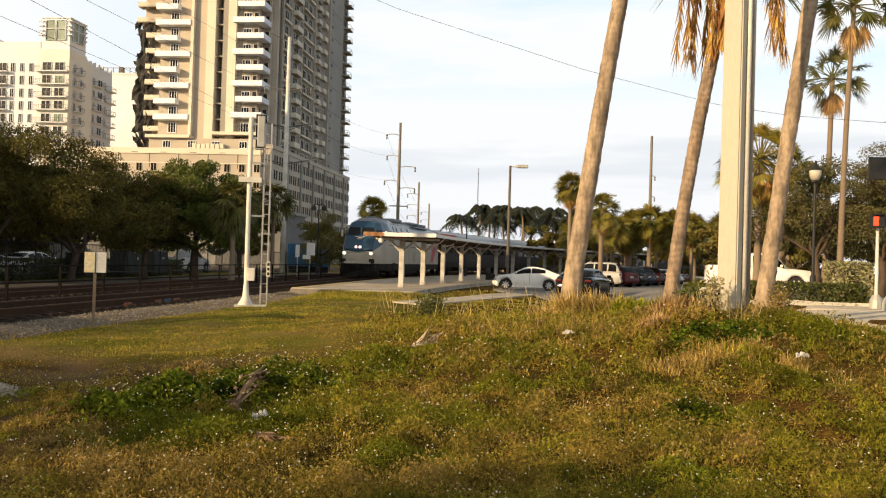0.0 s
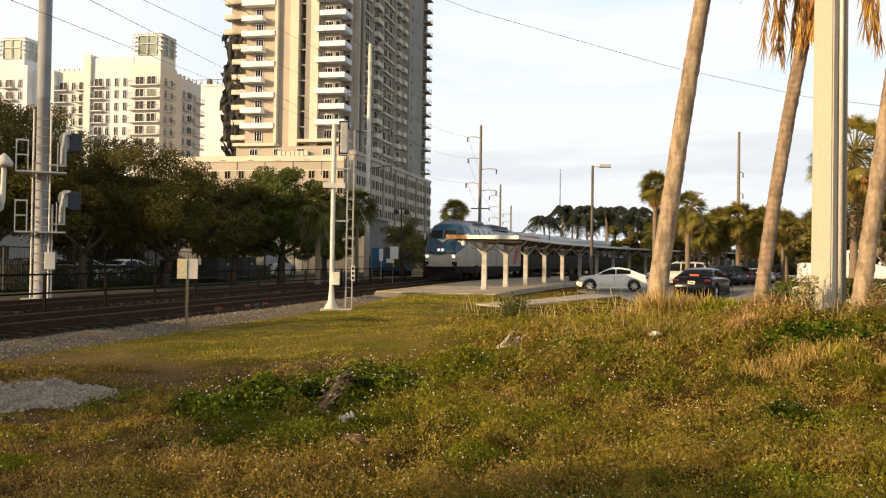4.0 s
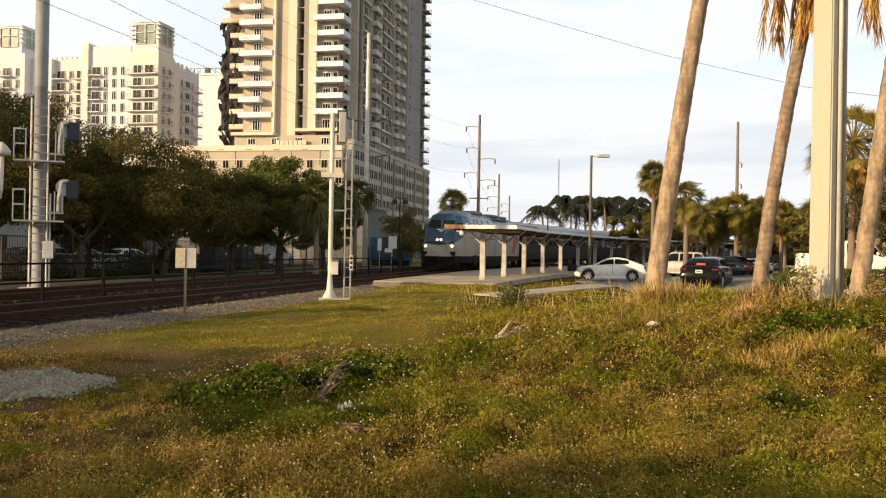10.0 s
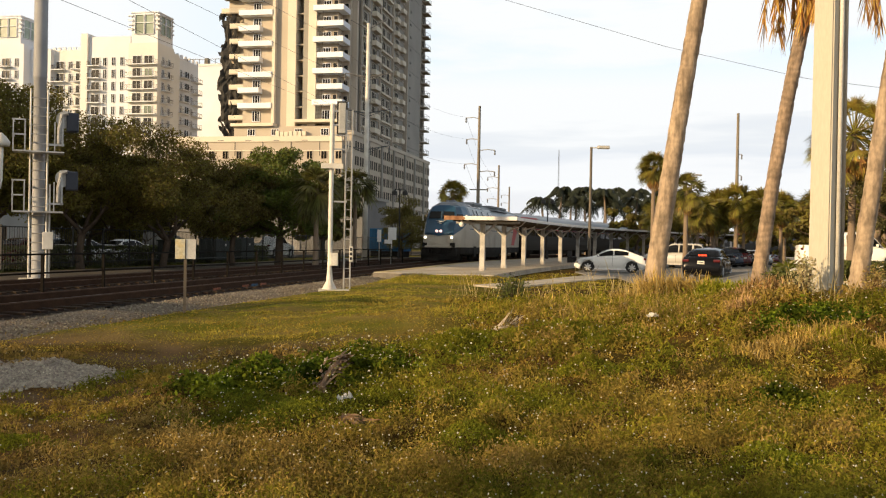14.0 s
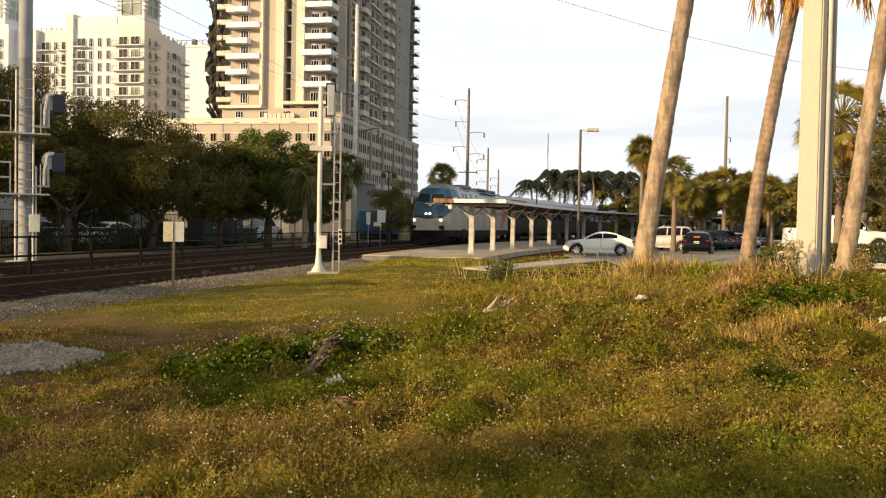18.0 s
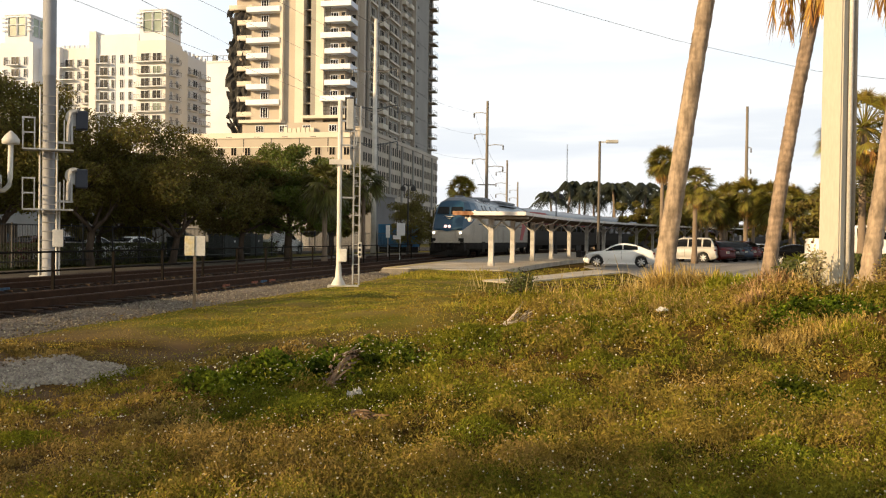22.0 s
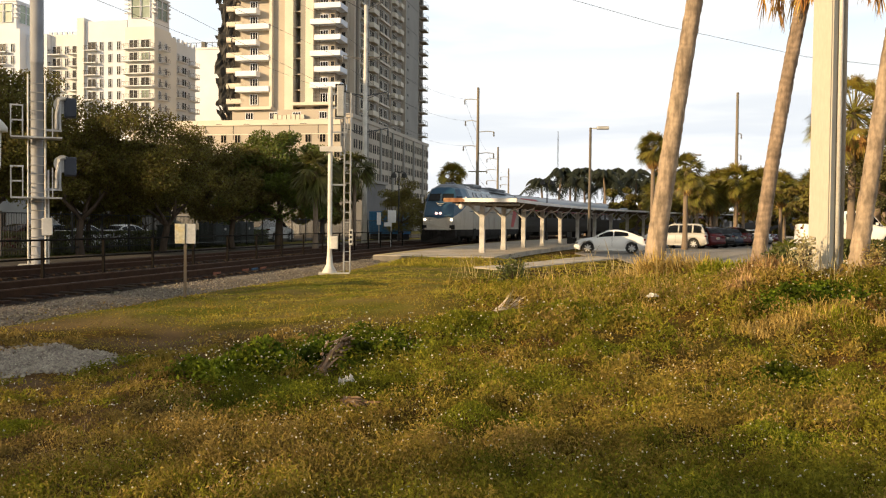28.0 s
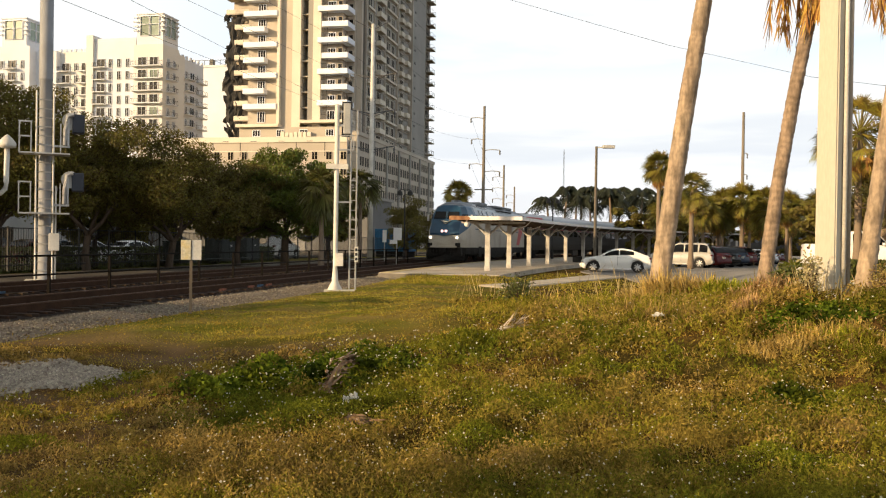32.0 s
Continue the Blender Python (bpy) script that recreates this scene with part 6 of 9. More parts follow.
def build_wood_pole(name, x, y, h, arms, label, r=0.16, lean=0.0, material=None):
    t = thing(name, Matrix.Translation((x, y, 0)) @ Matrix.Rotation(lean, 4, "Y"), label, "utility pole", "utility poles")
    material = material or M["trunk_palm"]
    part("shaft", lathe(bmesh.new(), [(r, -0.2), (r * 0.62, h)], 10), material, t)
    for z, w, side in arms:
        if side:
            part("arm", tube(bmesh.new(), [(0, 0, z), (side * w * 0.5, 0, z + 0.12), (side * w, 0, z + 0.05)], 0.05, 5), M["galv_dull"], t)
            part("insulator", lathe(bmesh.new(), [(0.05, z - 0.5), (0.1, z - 0.35), (0.06, z - 0.2), (0.1, z - 0.05), (0.04, z + 0.05)], 8, Matrix.Translation((side * w, 0, 0))), M["grey_plastic"], t)
        else:
            part("cross_arm", boxes(((0, -0.12, z), (w, 0.1, 0.12))), material, t)
    return t


M["weathered_wood"] = mat("weathered_pole", (0.20, 0.17, 0.13), 0.9, var=0.25, scale=2, bump=0.3, stretch=(1, 1, 0.1))
build_wood_pole("transmission_pole", -4.75, 100, 17.0, ((15.6, 1.5, -1), (13.2, 1.4, -1), (12.0, 1.8, 1), (10.4, 1.6, -1), (9.6, 1.8, 1), (7.6, 2.0, 0)), "tall wooden power pole with insulator arms", 0.22, 0.0, M["weathered_wood"])
build_wood_pole("utility_pole", -3.2, 130, 13.0, ((11.2, 1.6, -1), (9.6, 1.6, -1), (8.0, 1.6, -1)), "dark wooden power pole with side arms", 0.2, 0.0, M["weathered_wood"])
build_wood_pole("utility_pole", -2.0, 160, 11.8, ((10.2, 1.4, -1), (8.8, 1.4, -1)), "dark wooden power pole with side arms", 0.2, 0.0, M["weathered_wood"])
build_wood_pole("transmission_pole", 25.3, 107, 17.4, ((12.5, 0.5, 1), (10.0, 0.5, 1), (5.9, 0.7, 1)), "tall wooden power pole behind the palms", 0.24, 0.0, M["weathered_wood"])


def build_monopole(x, y, h):
    t = thing("steel_monopole", Matrix.Translation((x, y, 0)), "white tapered steel power monopole with braced insulator arms", "utility pole", "utility poles")
    part("shaft", lathe(bmesh.new(), [(0.24, -0.2), (0.135, h)], 14), M["white_paint"], t, smooth=True)
    for z in (9.2, 12.2, 15.2):
        for side in (-1, 1):
            part("arm", tube(bmesh.new(), [(side * 0.2, 0, z), (side * 1.9, 0.1, z + 0.32)], [0.06, 0.04], 6), M["grey_plastic"], t)
            part("brace", tube(bmesh.new(), [(side * 0.2, 0, z - 0.25), (side * 1.1, 0, z + 0.1)], 0.03, 5), M["grey_plastic"], t)
            part("insulator", lathe(bmesh.new(), [(0.03, z - 0.35), (0.09, z - 0.25), (0.05, z - 0.12), (0.09, z + 0.02), (0.03, z + 0.3)], 8, Matrix.Translation((side * 1.9, 0.1, 0))), M["grey_plastic"], t)
    for side in (-1, 1):
        part("ground_wire_arm", tube(bmesh.new(), [(side * 0.2, 0, h - 0.4), (side * 1.5, 0, h + 0.3)], 0.035, 5), M["grey_plastic"], t)


build_monopole(-12.8, 72.9, 19.6)


def build_guyed_mast():
    t = thing("radio_mast", Matrix.Translation((10.9, 260, 0)), "thin distant lattice radio mast", "mast")
    for k in range(3):
        a = 2 * math.pi * k / 3
        part("leg", tube(bmesh.new(), [(0.35 * math.cos(a), 0.35 * math.sin(a), 0), (0.1 * math.cos(a), 0.1 * math.sin(a), 29)], 0.05, 5), M["galv_dull"], t)
    bm = bmesh.new()
    for i in range(28):
        tube(bm, [(0.33 * (1 - i / 40), 0, i), (-0.17 * (1 - i / 40), 0.3 * (1 - i / 40), i + 1)], 0.03, 4)
    part("lattice", bm, M["galv_dull"], t)


build_guyed_mast()


def wire(pts, r, sag=0.0):
    """A hanging cable through places in the air."""
    bm = bmesh.new()
    out = []
    for a, b in zip(pts, pts[1:]):
        a, b = Vector(a), Vector(b)
        for i in range(25):
            u = i / 24
            p = a.lerp(b, u)
            p.z -= sag * 4 * u * (1 - u)
            out.append(p)
    tube(bm, out, r, 5)
    return tagged(part("power_cable", bm, M["black_metal"]), "thin black overhead power cable", "cable", "overhead cables")


# ---- trees and plants ----
def unit(v):
    return v / np.maximum(np.linalg.norm(v, axis=-1, keepdims=True), 1e-9)


def strips(name, base, way, side, length, width, droop, material, parent=None, kind="", label="", segs=2):
    """Many narrow leaves that bend downwards: base, direction, sideways direction, length, half width, droop (arrays)."""
    n = len(base)
    down = np.array([0, 0, -1.0])
    P, W = [base], [0.55]
    for k in range(1, segs + 1):
        u = k / segs
        P.append(base + way * (length * u)[:, None] + down * (droop * length * u * u)[:, None])
        W.append([1.0, 0.0][k == segs] if segs > 1 else 0.0)
    v, faces, sizes = [], [], []
    per = 2 * segs + 1
    V = np.empty((n, per, 3))
    for k in range(segs):
        off = side * (width * W[k])[:, None] if np.ndim(width) else side * width * W[k]
        V[:, 2 * k], V[:, 2 * k + 1] = P[k] - off, P[k] + off
    V[:, 2 * segs] = P[segs]
    b = np.arange(n)[:, None] * per
    f, sz = [], []
    quads = [[2 * k, 2 * k + 1, 2 * k + 3, 2 * k + 2] for k in range(segs - 1)]
    idx = np.concatenate([np.array(q)[None] for q in quads] + [np.array([[2 * segs - 2, 2 * segs - 1, 2 * segs]])], axis=1)
    flat = (b + idx).ravel()
    sizes = np.tile([4] * (segs - 1) + [3], n)
    return raw_mesh(name, V.reshape(-1, 3), flat, sizes, material, parent, kind, label)


def fan_fronds(rs, n, r, petiole, low, high, leaflets=20, spread=2.7):
    """Leaf strips of n fan-shaped fronds round the origin; low, high: the pitch range in degrees."""
    B, D, S, L, Wd, Dr = [], [], [], [], [], []
    stems = []
    for i in range(n):
        az = i * 2.39996 + rs.uniform(-0.3, 0.3)
        u = i / max(1, n - 1)
        el = radians(high + (low - high) * u + rs.uniform(-16, 16))
        d = np.array([math.cos(az) * math.cos(el), math.sin(az) * math.cos(el), math.sin(el)])
        p = petiole * rs.uniform(0.8, 1.15)
        hub = d * p + np.array([0, 0, -0.12 * p * p])
        stems.append((hub, d))
        side = unit(np.cross(d, [0, 0, 1.0]) + 1e-6)
        d2 = unit(d + np.array([0, 0, -0.25]))
        roll = rs.uniform(-1.0, 1.0)
        up = np.cross(side, d2)
        side, up = side * math.cos(roll) + up * math.sin(roll), up * math.cos(roll) - side * math.sin(roll)
        for k in range(leaflets):
            a = (k / (leaflets - 1) - 0.5) * spread
            w = d2 * math.cos(a) + side * math.sin(a) + up * rs.uniform(-0.12, 0.05)
            B.append(hub)
            D.append(unit(w))
            S.append(unit(np.cross(w, up) + rs.uniform(-0.2, 0.2, 3)))
            L.append(r * (0.72 + 0.28 * math.cos(a)) * rs.uniform(0.85, 1.1))
            Wd.append(r * 0.042)
            Dr.append(rs.uniform(0.25, 0.6))
    return [np.array(x) for x in (B, D, S, L, Wd, Dr)], stems


def build_fan_palm(m, h, seed, name, label, trunk_r=0.17, bend=(0, 0), n=34, r=0.95, petiole=0.75, low=-55, skirt=0, leaf="palm_leaf", boots=False, group="palms", fine=False, dead="dead_frond"):
    t = thing(name, m, label, "palm tree", group)
    rs = np.random.RandomState(seed)
    pts, rad = [], []
    for i in range(15):
        u = i / 14
        pts.append((bend[0] * u * u + 0.3 * bend[0] * u, bend[1] * u * u + 0.3 * bend[1] * u, h * u))
        rad.append(trunk_r * (1.25 - 0.35 * min(1, u * 5)) * (1 - 0.25 * u) * (1 + 0.03 * (i % 2)))
    bm = bmesh.new()
    tube(bm, pts, rad, 10)
    part("trunk", bm, M["trunk_palm"], t, smooth=True)
    top = np.array(pts[-1])
    (B, D, S, L, W, Dr), stems = fan_fronds(rs, n, r, petiole, low, 80, leaflets=26 if fine else 20, spread=3.4 if fine else 2.7)
    if fine:
        W, Dr = W * 0.75, Dr * 0.6
    ob = strips("crown", B + top, D, S, L, W, Dr, M[leaf], t, segs=3)
    bm = bmesh.new()
    for hub, d in stems:
        tube(bm, [tuple(top), tuple(top + hub)], [0.03, 0.015], 4, caps=False)
    part("leaf_stalk", bm, M[leaf], t)
    if boots or skirt:
        (B, D, S, L, W, Dr), _ = fan_fronds(rs, max(10, skirt), r * 0.95, petiole * 0.55, -86, -62, leaflets=11, spread=1.2)
        strips("dead_skirt", B + top + np.array([0, 0, -0.25]), D, S, L, W * 0.8, Dr, M[dead], t, label="dry hanging dead fronds", segs=3)
    return t


def build_feather_palm(m, h, seed, label, n=16, r=2.6, trunk_r=0.16, leaf="dark_palm"):
    t = thing("coconut_palm", m, label, "palm tree", "palms")
    rs = np.random.RandomState(seed)
    bx = rs.uniform(-0.8, 0.8)
    pts = [(bx * (i / 8) ** 2, 0, h * i / 8) for i in range(9)]
    part("trunk", tube(bmesh.new(), pts, [trunk_r * (1.3 - 0.5 * i / 8) for i in range(9)], 8), M["trunk_palm"], t)
    top = np.array(pts[-1])
    B, D, S, L, W, Dr = [], [], [], [], [], []
    bm = bmesh.new()
    for i in range(n):
        az = i * 2.39996 + rs.uniform(-0.3, 0.3)
        el = radians(rs.uniform(-15, 70))
        d = np.array([math.cos(az) * math.cos(el), math.sin(az) * math.cos(el), math.sin(el)])
        side = unit(np.cross(d, [0, 0, 1.0]))
        spine = [top + d * r * u + np.array([0, 0, -0.75 * r * u * u]) for u in np.linspace(0, 1, 9)]
        tube(bm, [tuple(p) for p in spine], [0.035 * (1 - 0.8 * u) for u in np.linspace(0, 1, 9)], 4, caps=False)
        for k in range(22):
            u = 0.12 + 0.88 * k / 21
            p = top + d * r * u + np.array([0, 0, -0.75 * r * u * u])
            tang = unit(d + np.array([0, 0, -1.5 * u]))
            for sgn in (-1, 1):
                w = unit(side * sgn + tang * 0.5 + np.array([0, 0, -0.35]))
                B.append(p)
                D.append(w)
                S.append(tang)
                L.append(r * 0.30 * (1 - 0.55 * abs(u - 0.4)) * rs.uniform(0.85, 1.1))
                W.append(0.045 * r / 2.6 * 1.3)
                Dr.append(rs.uniform(0.3, 0.7))
    part("leaf_stalk", bm, M[leaf], t)
    strips("crown", *[np.array(x) for x in (B, D, S, L, W, Dr)], M[leaf], t, segs=2)
    return t


def grow(rs, start, way, length, radius, depth, limbs, tips):
    pts, rad = [start], [radius]
    p, d = start.copy(), way.copy()
    n = 5
    for i in range(n):
        d = unit(d + rs.uniform(-0.28, 0.28, 3) + np.array([0, 0, 0.05]))
        p = p + d * length / n
        pts.append(p.copy())
        rad.append(radius * (1 - 0.45 * (i + 1) / n))
    limbs.append((pts, rad))
    if depth == 0:
        tips.append(p)
        return
    for k in range(rs.randint(2, 4)):
        q = pts[rs.randint(3, n + 1)]
        a = rs.uniform(0, 2 * math.pi)
        nd = unit(d * 0.75 + np.array([math.cos(a), math.sin(a), rs.uniform(-0.1, 0.45)]) * 0.85)
        grow(rs, np.array(q), nd, length * rs.uniform(0.62, 0.85), rad[-1] * 0.8, depth - 1, limbs, tips)
    if depth < 3:
        tips.append(p)


def build_tree(m, h, spread, seed, name, label, leaf, trunk_r=0.28, lean=(0, 0), clumps=46, per=380, size=0.071, low=0.3, fork=0.28, flat=0.62):
    """A broad tree: forked trunk, limbs, and a crown of leaf clumps with gaps between them."""
    t = thing(name, m, label, "tree", "trees")
    rs = np.random.RandomState(seed)
    limbs, tips = [], []
    base = np.array([0.0, 0, -0.1])
    split = np.array([lean[0], lean[1], h * fork])
    limbs.append(([base, base * 0.5 + split * 0.5 + rs.uniform(-0.1, 0.1, 3), split], [trunk_r * 1.3, trunk_r, trunk_r * 0.9]))
    for k in range(4):
        a = 2 * math.pi * k / 4 + rs.uniform(-0.4, 0.4)
        grow(rs, split, unit(np.array([math.cos(a) * 0.8, math.sin(a) * 0.8, rs.uniform(0.5, 1.0)])), h * 0.30, trunk_r * 0.55, 2, limbs, tips)
    bm = bmesh.new()
    for pts, rad in limbs:
        tube(bm, [tuple(p) for p in pts], rad, 6, caps=False)
    part("trunk", bm, M["bark"], t, "dark forked trunk and limbs", smooth=True)
    C, A, Bx = [], [], []
    tips = np.array(tips)
    for i in range(clumps):
        if i % 2 == 0 and len(tips):
            c = tips[rs.randint(len(tips))] + rs.uniform(-0.5, 0.5, 3)
        else:
            a, rr = rs.uniform(0, 2 * math.pi), math.sqrt(rs.uniform(0, 1))
            zz = rs.uniform(low, 0.95)
            k = math.sqrt(max(0.05, 1 - ((zz - 0.62) / 0.42) ** 2)) if zz > 0.62 else 1 - 0.45 * (0.62 - zz) / 0.62
            c = np.array([math.cos(a) * rr * spread * k, math.sin(a) * rr * spread * k, h * zz])
        r = rs.uniform(0.075, 0.145) * h
        q = unit(rs.normal(size=(per, 3))) * (rs.uniform(0.25, 1.0, (per, 1)) ** 0.6)
        q[:, 2] *= flat
        C.append(c + q * r)
        n = unit(q + rs.normal(size=(per, 3)) * 0.8)
        a = unit(np.cross(n, rs.normal(size=(per, 3))))
        b = np.cross(n, a)
        s = rs.uniform(0.6, 1.25, (per, 1)) * size
        A.append(a * s * 1.25)
        Bx.append(b * s * 0.75)
    quads_mesh("crown", np.concatenate(C), np.concatenate(A), np.concatenate(Bx), M[leaf], t)
    return t


def at(x, y, rz=0.0, dz=0.0):
    return Matrix.Translation((x, y, land_z(x, y) + dz)) @ Matrix.Rotation(rz, 4, "Z")


# oaks and broad trees beyond the railway
build_tree(at(-25.0, 40.2), 9.4, 4.2, 13, "oak_tree", "large dark live oak with a spreading crown", "oak_leaf", 0.20, clumps=80, per=420, size=0.055, low=0.3, fork=0.22)
build_tree(at(-21.2, 41.5), 8.1, 5.2, 11, "oak_tree", "large dark live oak with a spreading crown", "oak_leaf", 0.20, clumps=80, per=560, size=0.050, low=0.4, fork=0.22)
build_tree(at(-28.2, 42.0), 10.2, 4.8, 12, "oak_tree", "large dark live oak with a spreading crown", "oak_leaf", 0.20, clumps=120, per=420, size=0.055, low=0.4, fork=0.22)
build_tree(at(-19.0, 46.0), 7.8, 5.0, 17, "oak_tree", "live oak with a forked trunk and sunlit top", "oak_leaf", 0.20, lean=(0.3, 0), clumps=80, per=560, size=0.050, fork=0.2, low=0.38)
build_tree(at(-16.6, 50.5), 6.4, 3.6, 21, "small_tree", "small olive-leaved tree beside the fence", "thin_leaf", 0.16, clumps=44, per=560, size=0.055)
build_tree(at(-23.6, 47.0), 5.6, 3.0, 23, "small_tree", "small olive-leaved tree beside the fence", "thin_leaf", 0.16, clumps=44, per=560, size=0.055)
build_tree(at(-14.4, 52.5), 7.2, 3.4, 31, "broadleaf_tree", "dense round green broadleaf tree", "green_leaf", 0.24, clumps=110, per=560, size=0.060)
build_tree(at(-32.0, 44.0), 11.0, 6.0, 37, "oak_tree", "large dark live oak with a spreading crown", "oak_leaf", 0.36, clumps=56)
build_tree(at(-31.5, 57.0), 9.6, 5.4, 39, "oak_tree", "large dark live oak with a spreading crown", "oak_leaf", 0.3, clumps=52)
build_tree(at(-11.6, 87.0), 6.4, 2.0, 41, "small_tree", "yellowish thin-leaved tree beside the track", "thin_leaf", 0.12, clumps=60, per=280, size=0.058, low=0.15)
build_tree(at(-9.6, 93.5), 5.6, 2.0, 43, "small_tree", "yellowish thin-leaved tree beside the track", "thin_leaf", 0.11, clumps=50, per=280, size=0.058, low=0.15)
# street trees towards the crossing
build_tree(at(19.8, 44.5), 6.6, 4.0, 51, "oak_tree", "grey-green street oak with sparse leaves", "street_leaf", 0.2, clumps=56, per=420, size=0.042)
build_tree(at(19.6, 39.2), 5.9, 3.0, 53, "oak_tree", "grey-green street oak with sparse leaves", "street_leaf", 0.18, clumps=56, per=420, size=0.042)
build_tree(at(23.5, 46.0), 6.6, 4.0, 55, "oak_tree", "grey-green street oak with sparse leaves", "street_leaf", 0.2, clumps=56, per=420, size=0.042)
build_tree(at(22.6, 42.0), 7.4, 3.6, 57, "oak_tree", "grey-green street oak with bare twigs over its crown", "street_leaf", 0.2, clumps=52, per=400, size=0.046, low=0.35)
build_tree(at(17.2, 40.5), 6.2, 2.6, 59, "oak_tree", "grey-green street oak with sparse leaves", "street_leaf", 0.16, clumps=44, per=400, size=0.046, low=0.4)

# palms
build_fan_palm(at(-11.3, 48.7), 4.6, 61, "sabal_palm", "shaggy dark cabbage palm beside the tracks", 0.17, n=40, r=1.0, low=-75, leaf="wash_leaf")
build_fan_palm(at(-10.3, 55.0), 5.2, 63, "sabal_palm", "dark cabbage palm with a round crown beside the tracks", 0.16, n=34, r=0.9, low=-50, leaf="wash_leaf")
build_fan_palm(at(-7.4, 97.5), 7.2, 65, "sabal_palm", "yellowish cabbage palm behind the train", 0.2, n=70, r=0.95, petiole=1.0, low=-78, skirt=14, fine=True)
for _i, (_x, _y, _h, _n, _r) in enumerate(((10.4, 71, 7.3, 46, 1.2), (11.6, 63.6, 6.3, 46, 1.0), (15.6, 80, 5.6, 44, 1.4), (19.0, 88, 6.5, 48, 1.55), (17.4, 82, 5.4, 44, 1.4), (22.3, 85, 6.5, 48, 1.5), (20.8, 79, 5.2, 44, 1.4), (25.6, 90, 6.6, 48, 1.55),
                                              (24.6, 77, 6.0, 46, 1.4), (28.5, 86, 6.6, 46, 1.5), (27.0, 72, 5.6, 44, 1.4), (31.5, 80, 6.6, 46, 1.5), (23.0, 70, 5.2, 44, 1.3), (12.6, 82, 5.4, 40, 1.3), (17.0, 92, 5.6, 40, 1.4), (20.2, 96, 5.8, 40, 1.4), (24.0, 98, 6.0, 40, 1.4), (28.0, 97, 5.6, 40, 1.4), (13.8, 90, 5.0, 40, 1.3), (19.2, 81, 6.6, 46, 1.45))):
    build_fan_palm(at(_x, _y, _i), _h - 0.75 if _i else _h + 0.55, 71 + _i, "sabal_palm", "cabbage palm with olive fronds in the car park", 0.2, n=_n + 18, r=_r * 0.72, petiole=0.95 if _i else 0.75, low=-70, skirt=26, fine=True, leaf="sabal_leaf")
# darker trees that close the view behind the car park
for _i in range(9):
    build_tree(at(14.0 + _i * 5.2, 108 + (_i * 5) % 13), 6.4 + (_i * 3 % 4) * 0.5, 4.0, 301 + _i, "broadleaf_tree", "dark broadleaf tree closing the far side of the car park", "oak_leaf", 0.2, clumps=30, per=200, size=0.2, low=0.15)
# more trees and shrubs in the shade beyond the railway
for _i, (_x, _y, _h, _w) in enumerate(((-36, 56, 9.0, 5.0), (-40, 60, 10.0, 5.5), (-23, 72, 7.5, 3.8), (-30, 74, 8.5, 4.5), (-17.5, 78, 6.5, 3.2), (-36, 76, 9.5, 5.0))):
    build_tree(at(_x, _y), _h, _w, 331 + _i, "oak_tree", "shaded live oak behind the first row", "oak_leaf", 0.24, clumps=44, per=200, size=0.17, low=0.3)
for _i in range(15):
    build_feather_palm(at(3.5 + _i * 1.5 + (_i % 3) * 0.7, 128 + (_i * 7) % 17), 7.8 + (_i * 37 % 10) * 0.25, 91 + _i, "dark feathery palm in the far row", n=22, r=3.1)
# low trees that close the far end of the street
for _i, (_x, _y) in enumerate(((22.5, 56), (26.5, 57.5), (30.5, 56), (34.5, 58), (20.0, 60))):
    build_tree(at(_x, _y), 5.4, 3.2, 381 + _i, "small_tree", "low olive tree closing the far end of the street", "oak_leaf", 0.12, clumps=40, per=160, size=0.125, low=0.05)
# washingtonias by the street
build_fan_palm(at(15.1, 33.4), 11.2, 111, "fan_palm", "tall slender fan palm with a dry skirt", 0.125, bend=(0.25, 0), n=26, r=0.78, petiole=1.0, low=-40, skirt=14, leaf="wash_leaf", fine=True, dead="dry_skirt")
build_fan_palm(at(18.4, 42.2), 10.4, 113, "fan_palm", "tall slender fan palm with a dry skirt", 0.16, bend=(0.1, 0), n=28, r=0.78, petiole=1.1, low=-40, skirt=16, leaf="wash_leaf", fine=True, dead="dry_skirt")
build_fan_palm(at(14.9, 41.5), 6.3, 115, "sabal_palm", "cabbage palm with drooping dry fronds", 0.2, n=70, r=0.68, petiole=1.5, low=-60, skirt=34, fine=True)
build_fan_palm(at(17.0, 44.0), 5.9, 117, "sabal_palm", "cabbage palm with drooping dry fronds", 0.2, n=70, r=0.68, petiole=1.45, low=-60, skirt=30, fine=True)


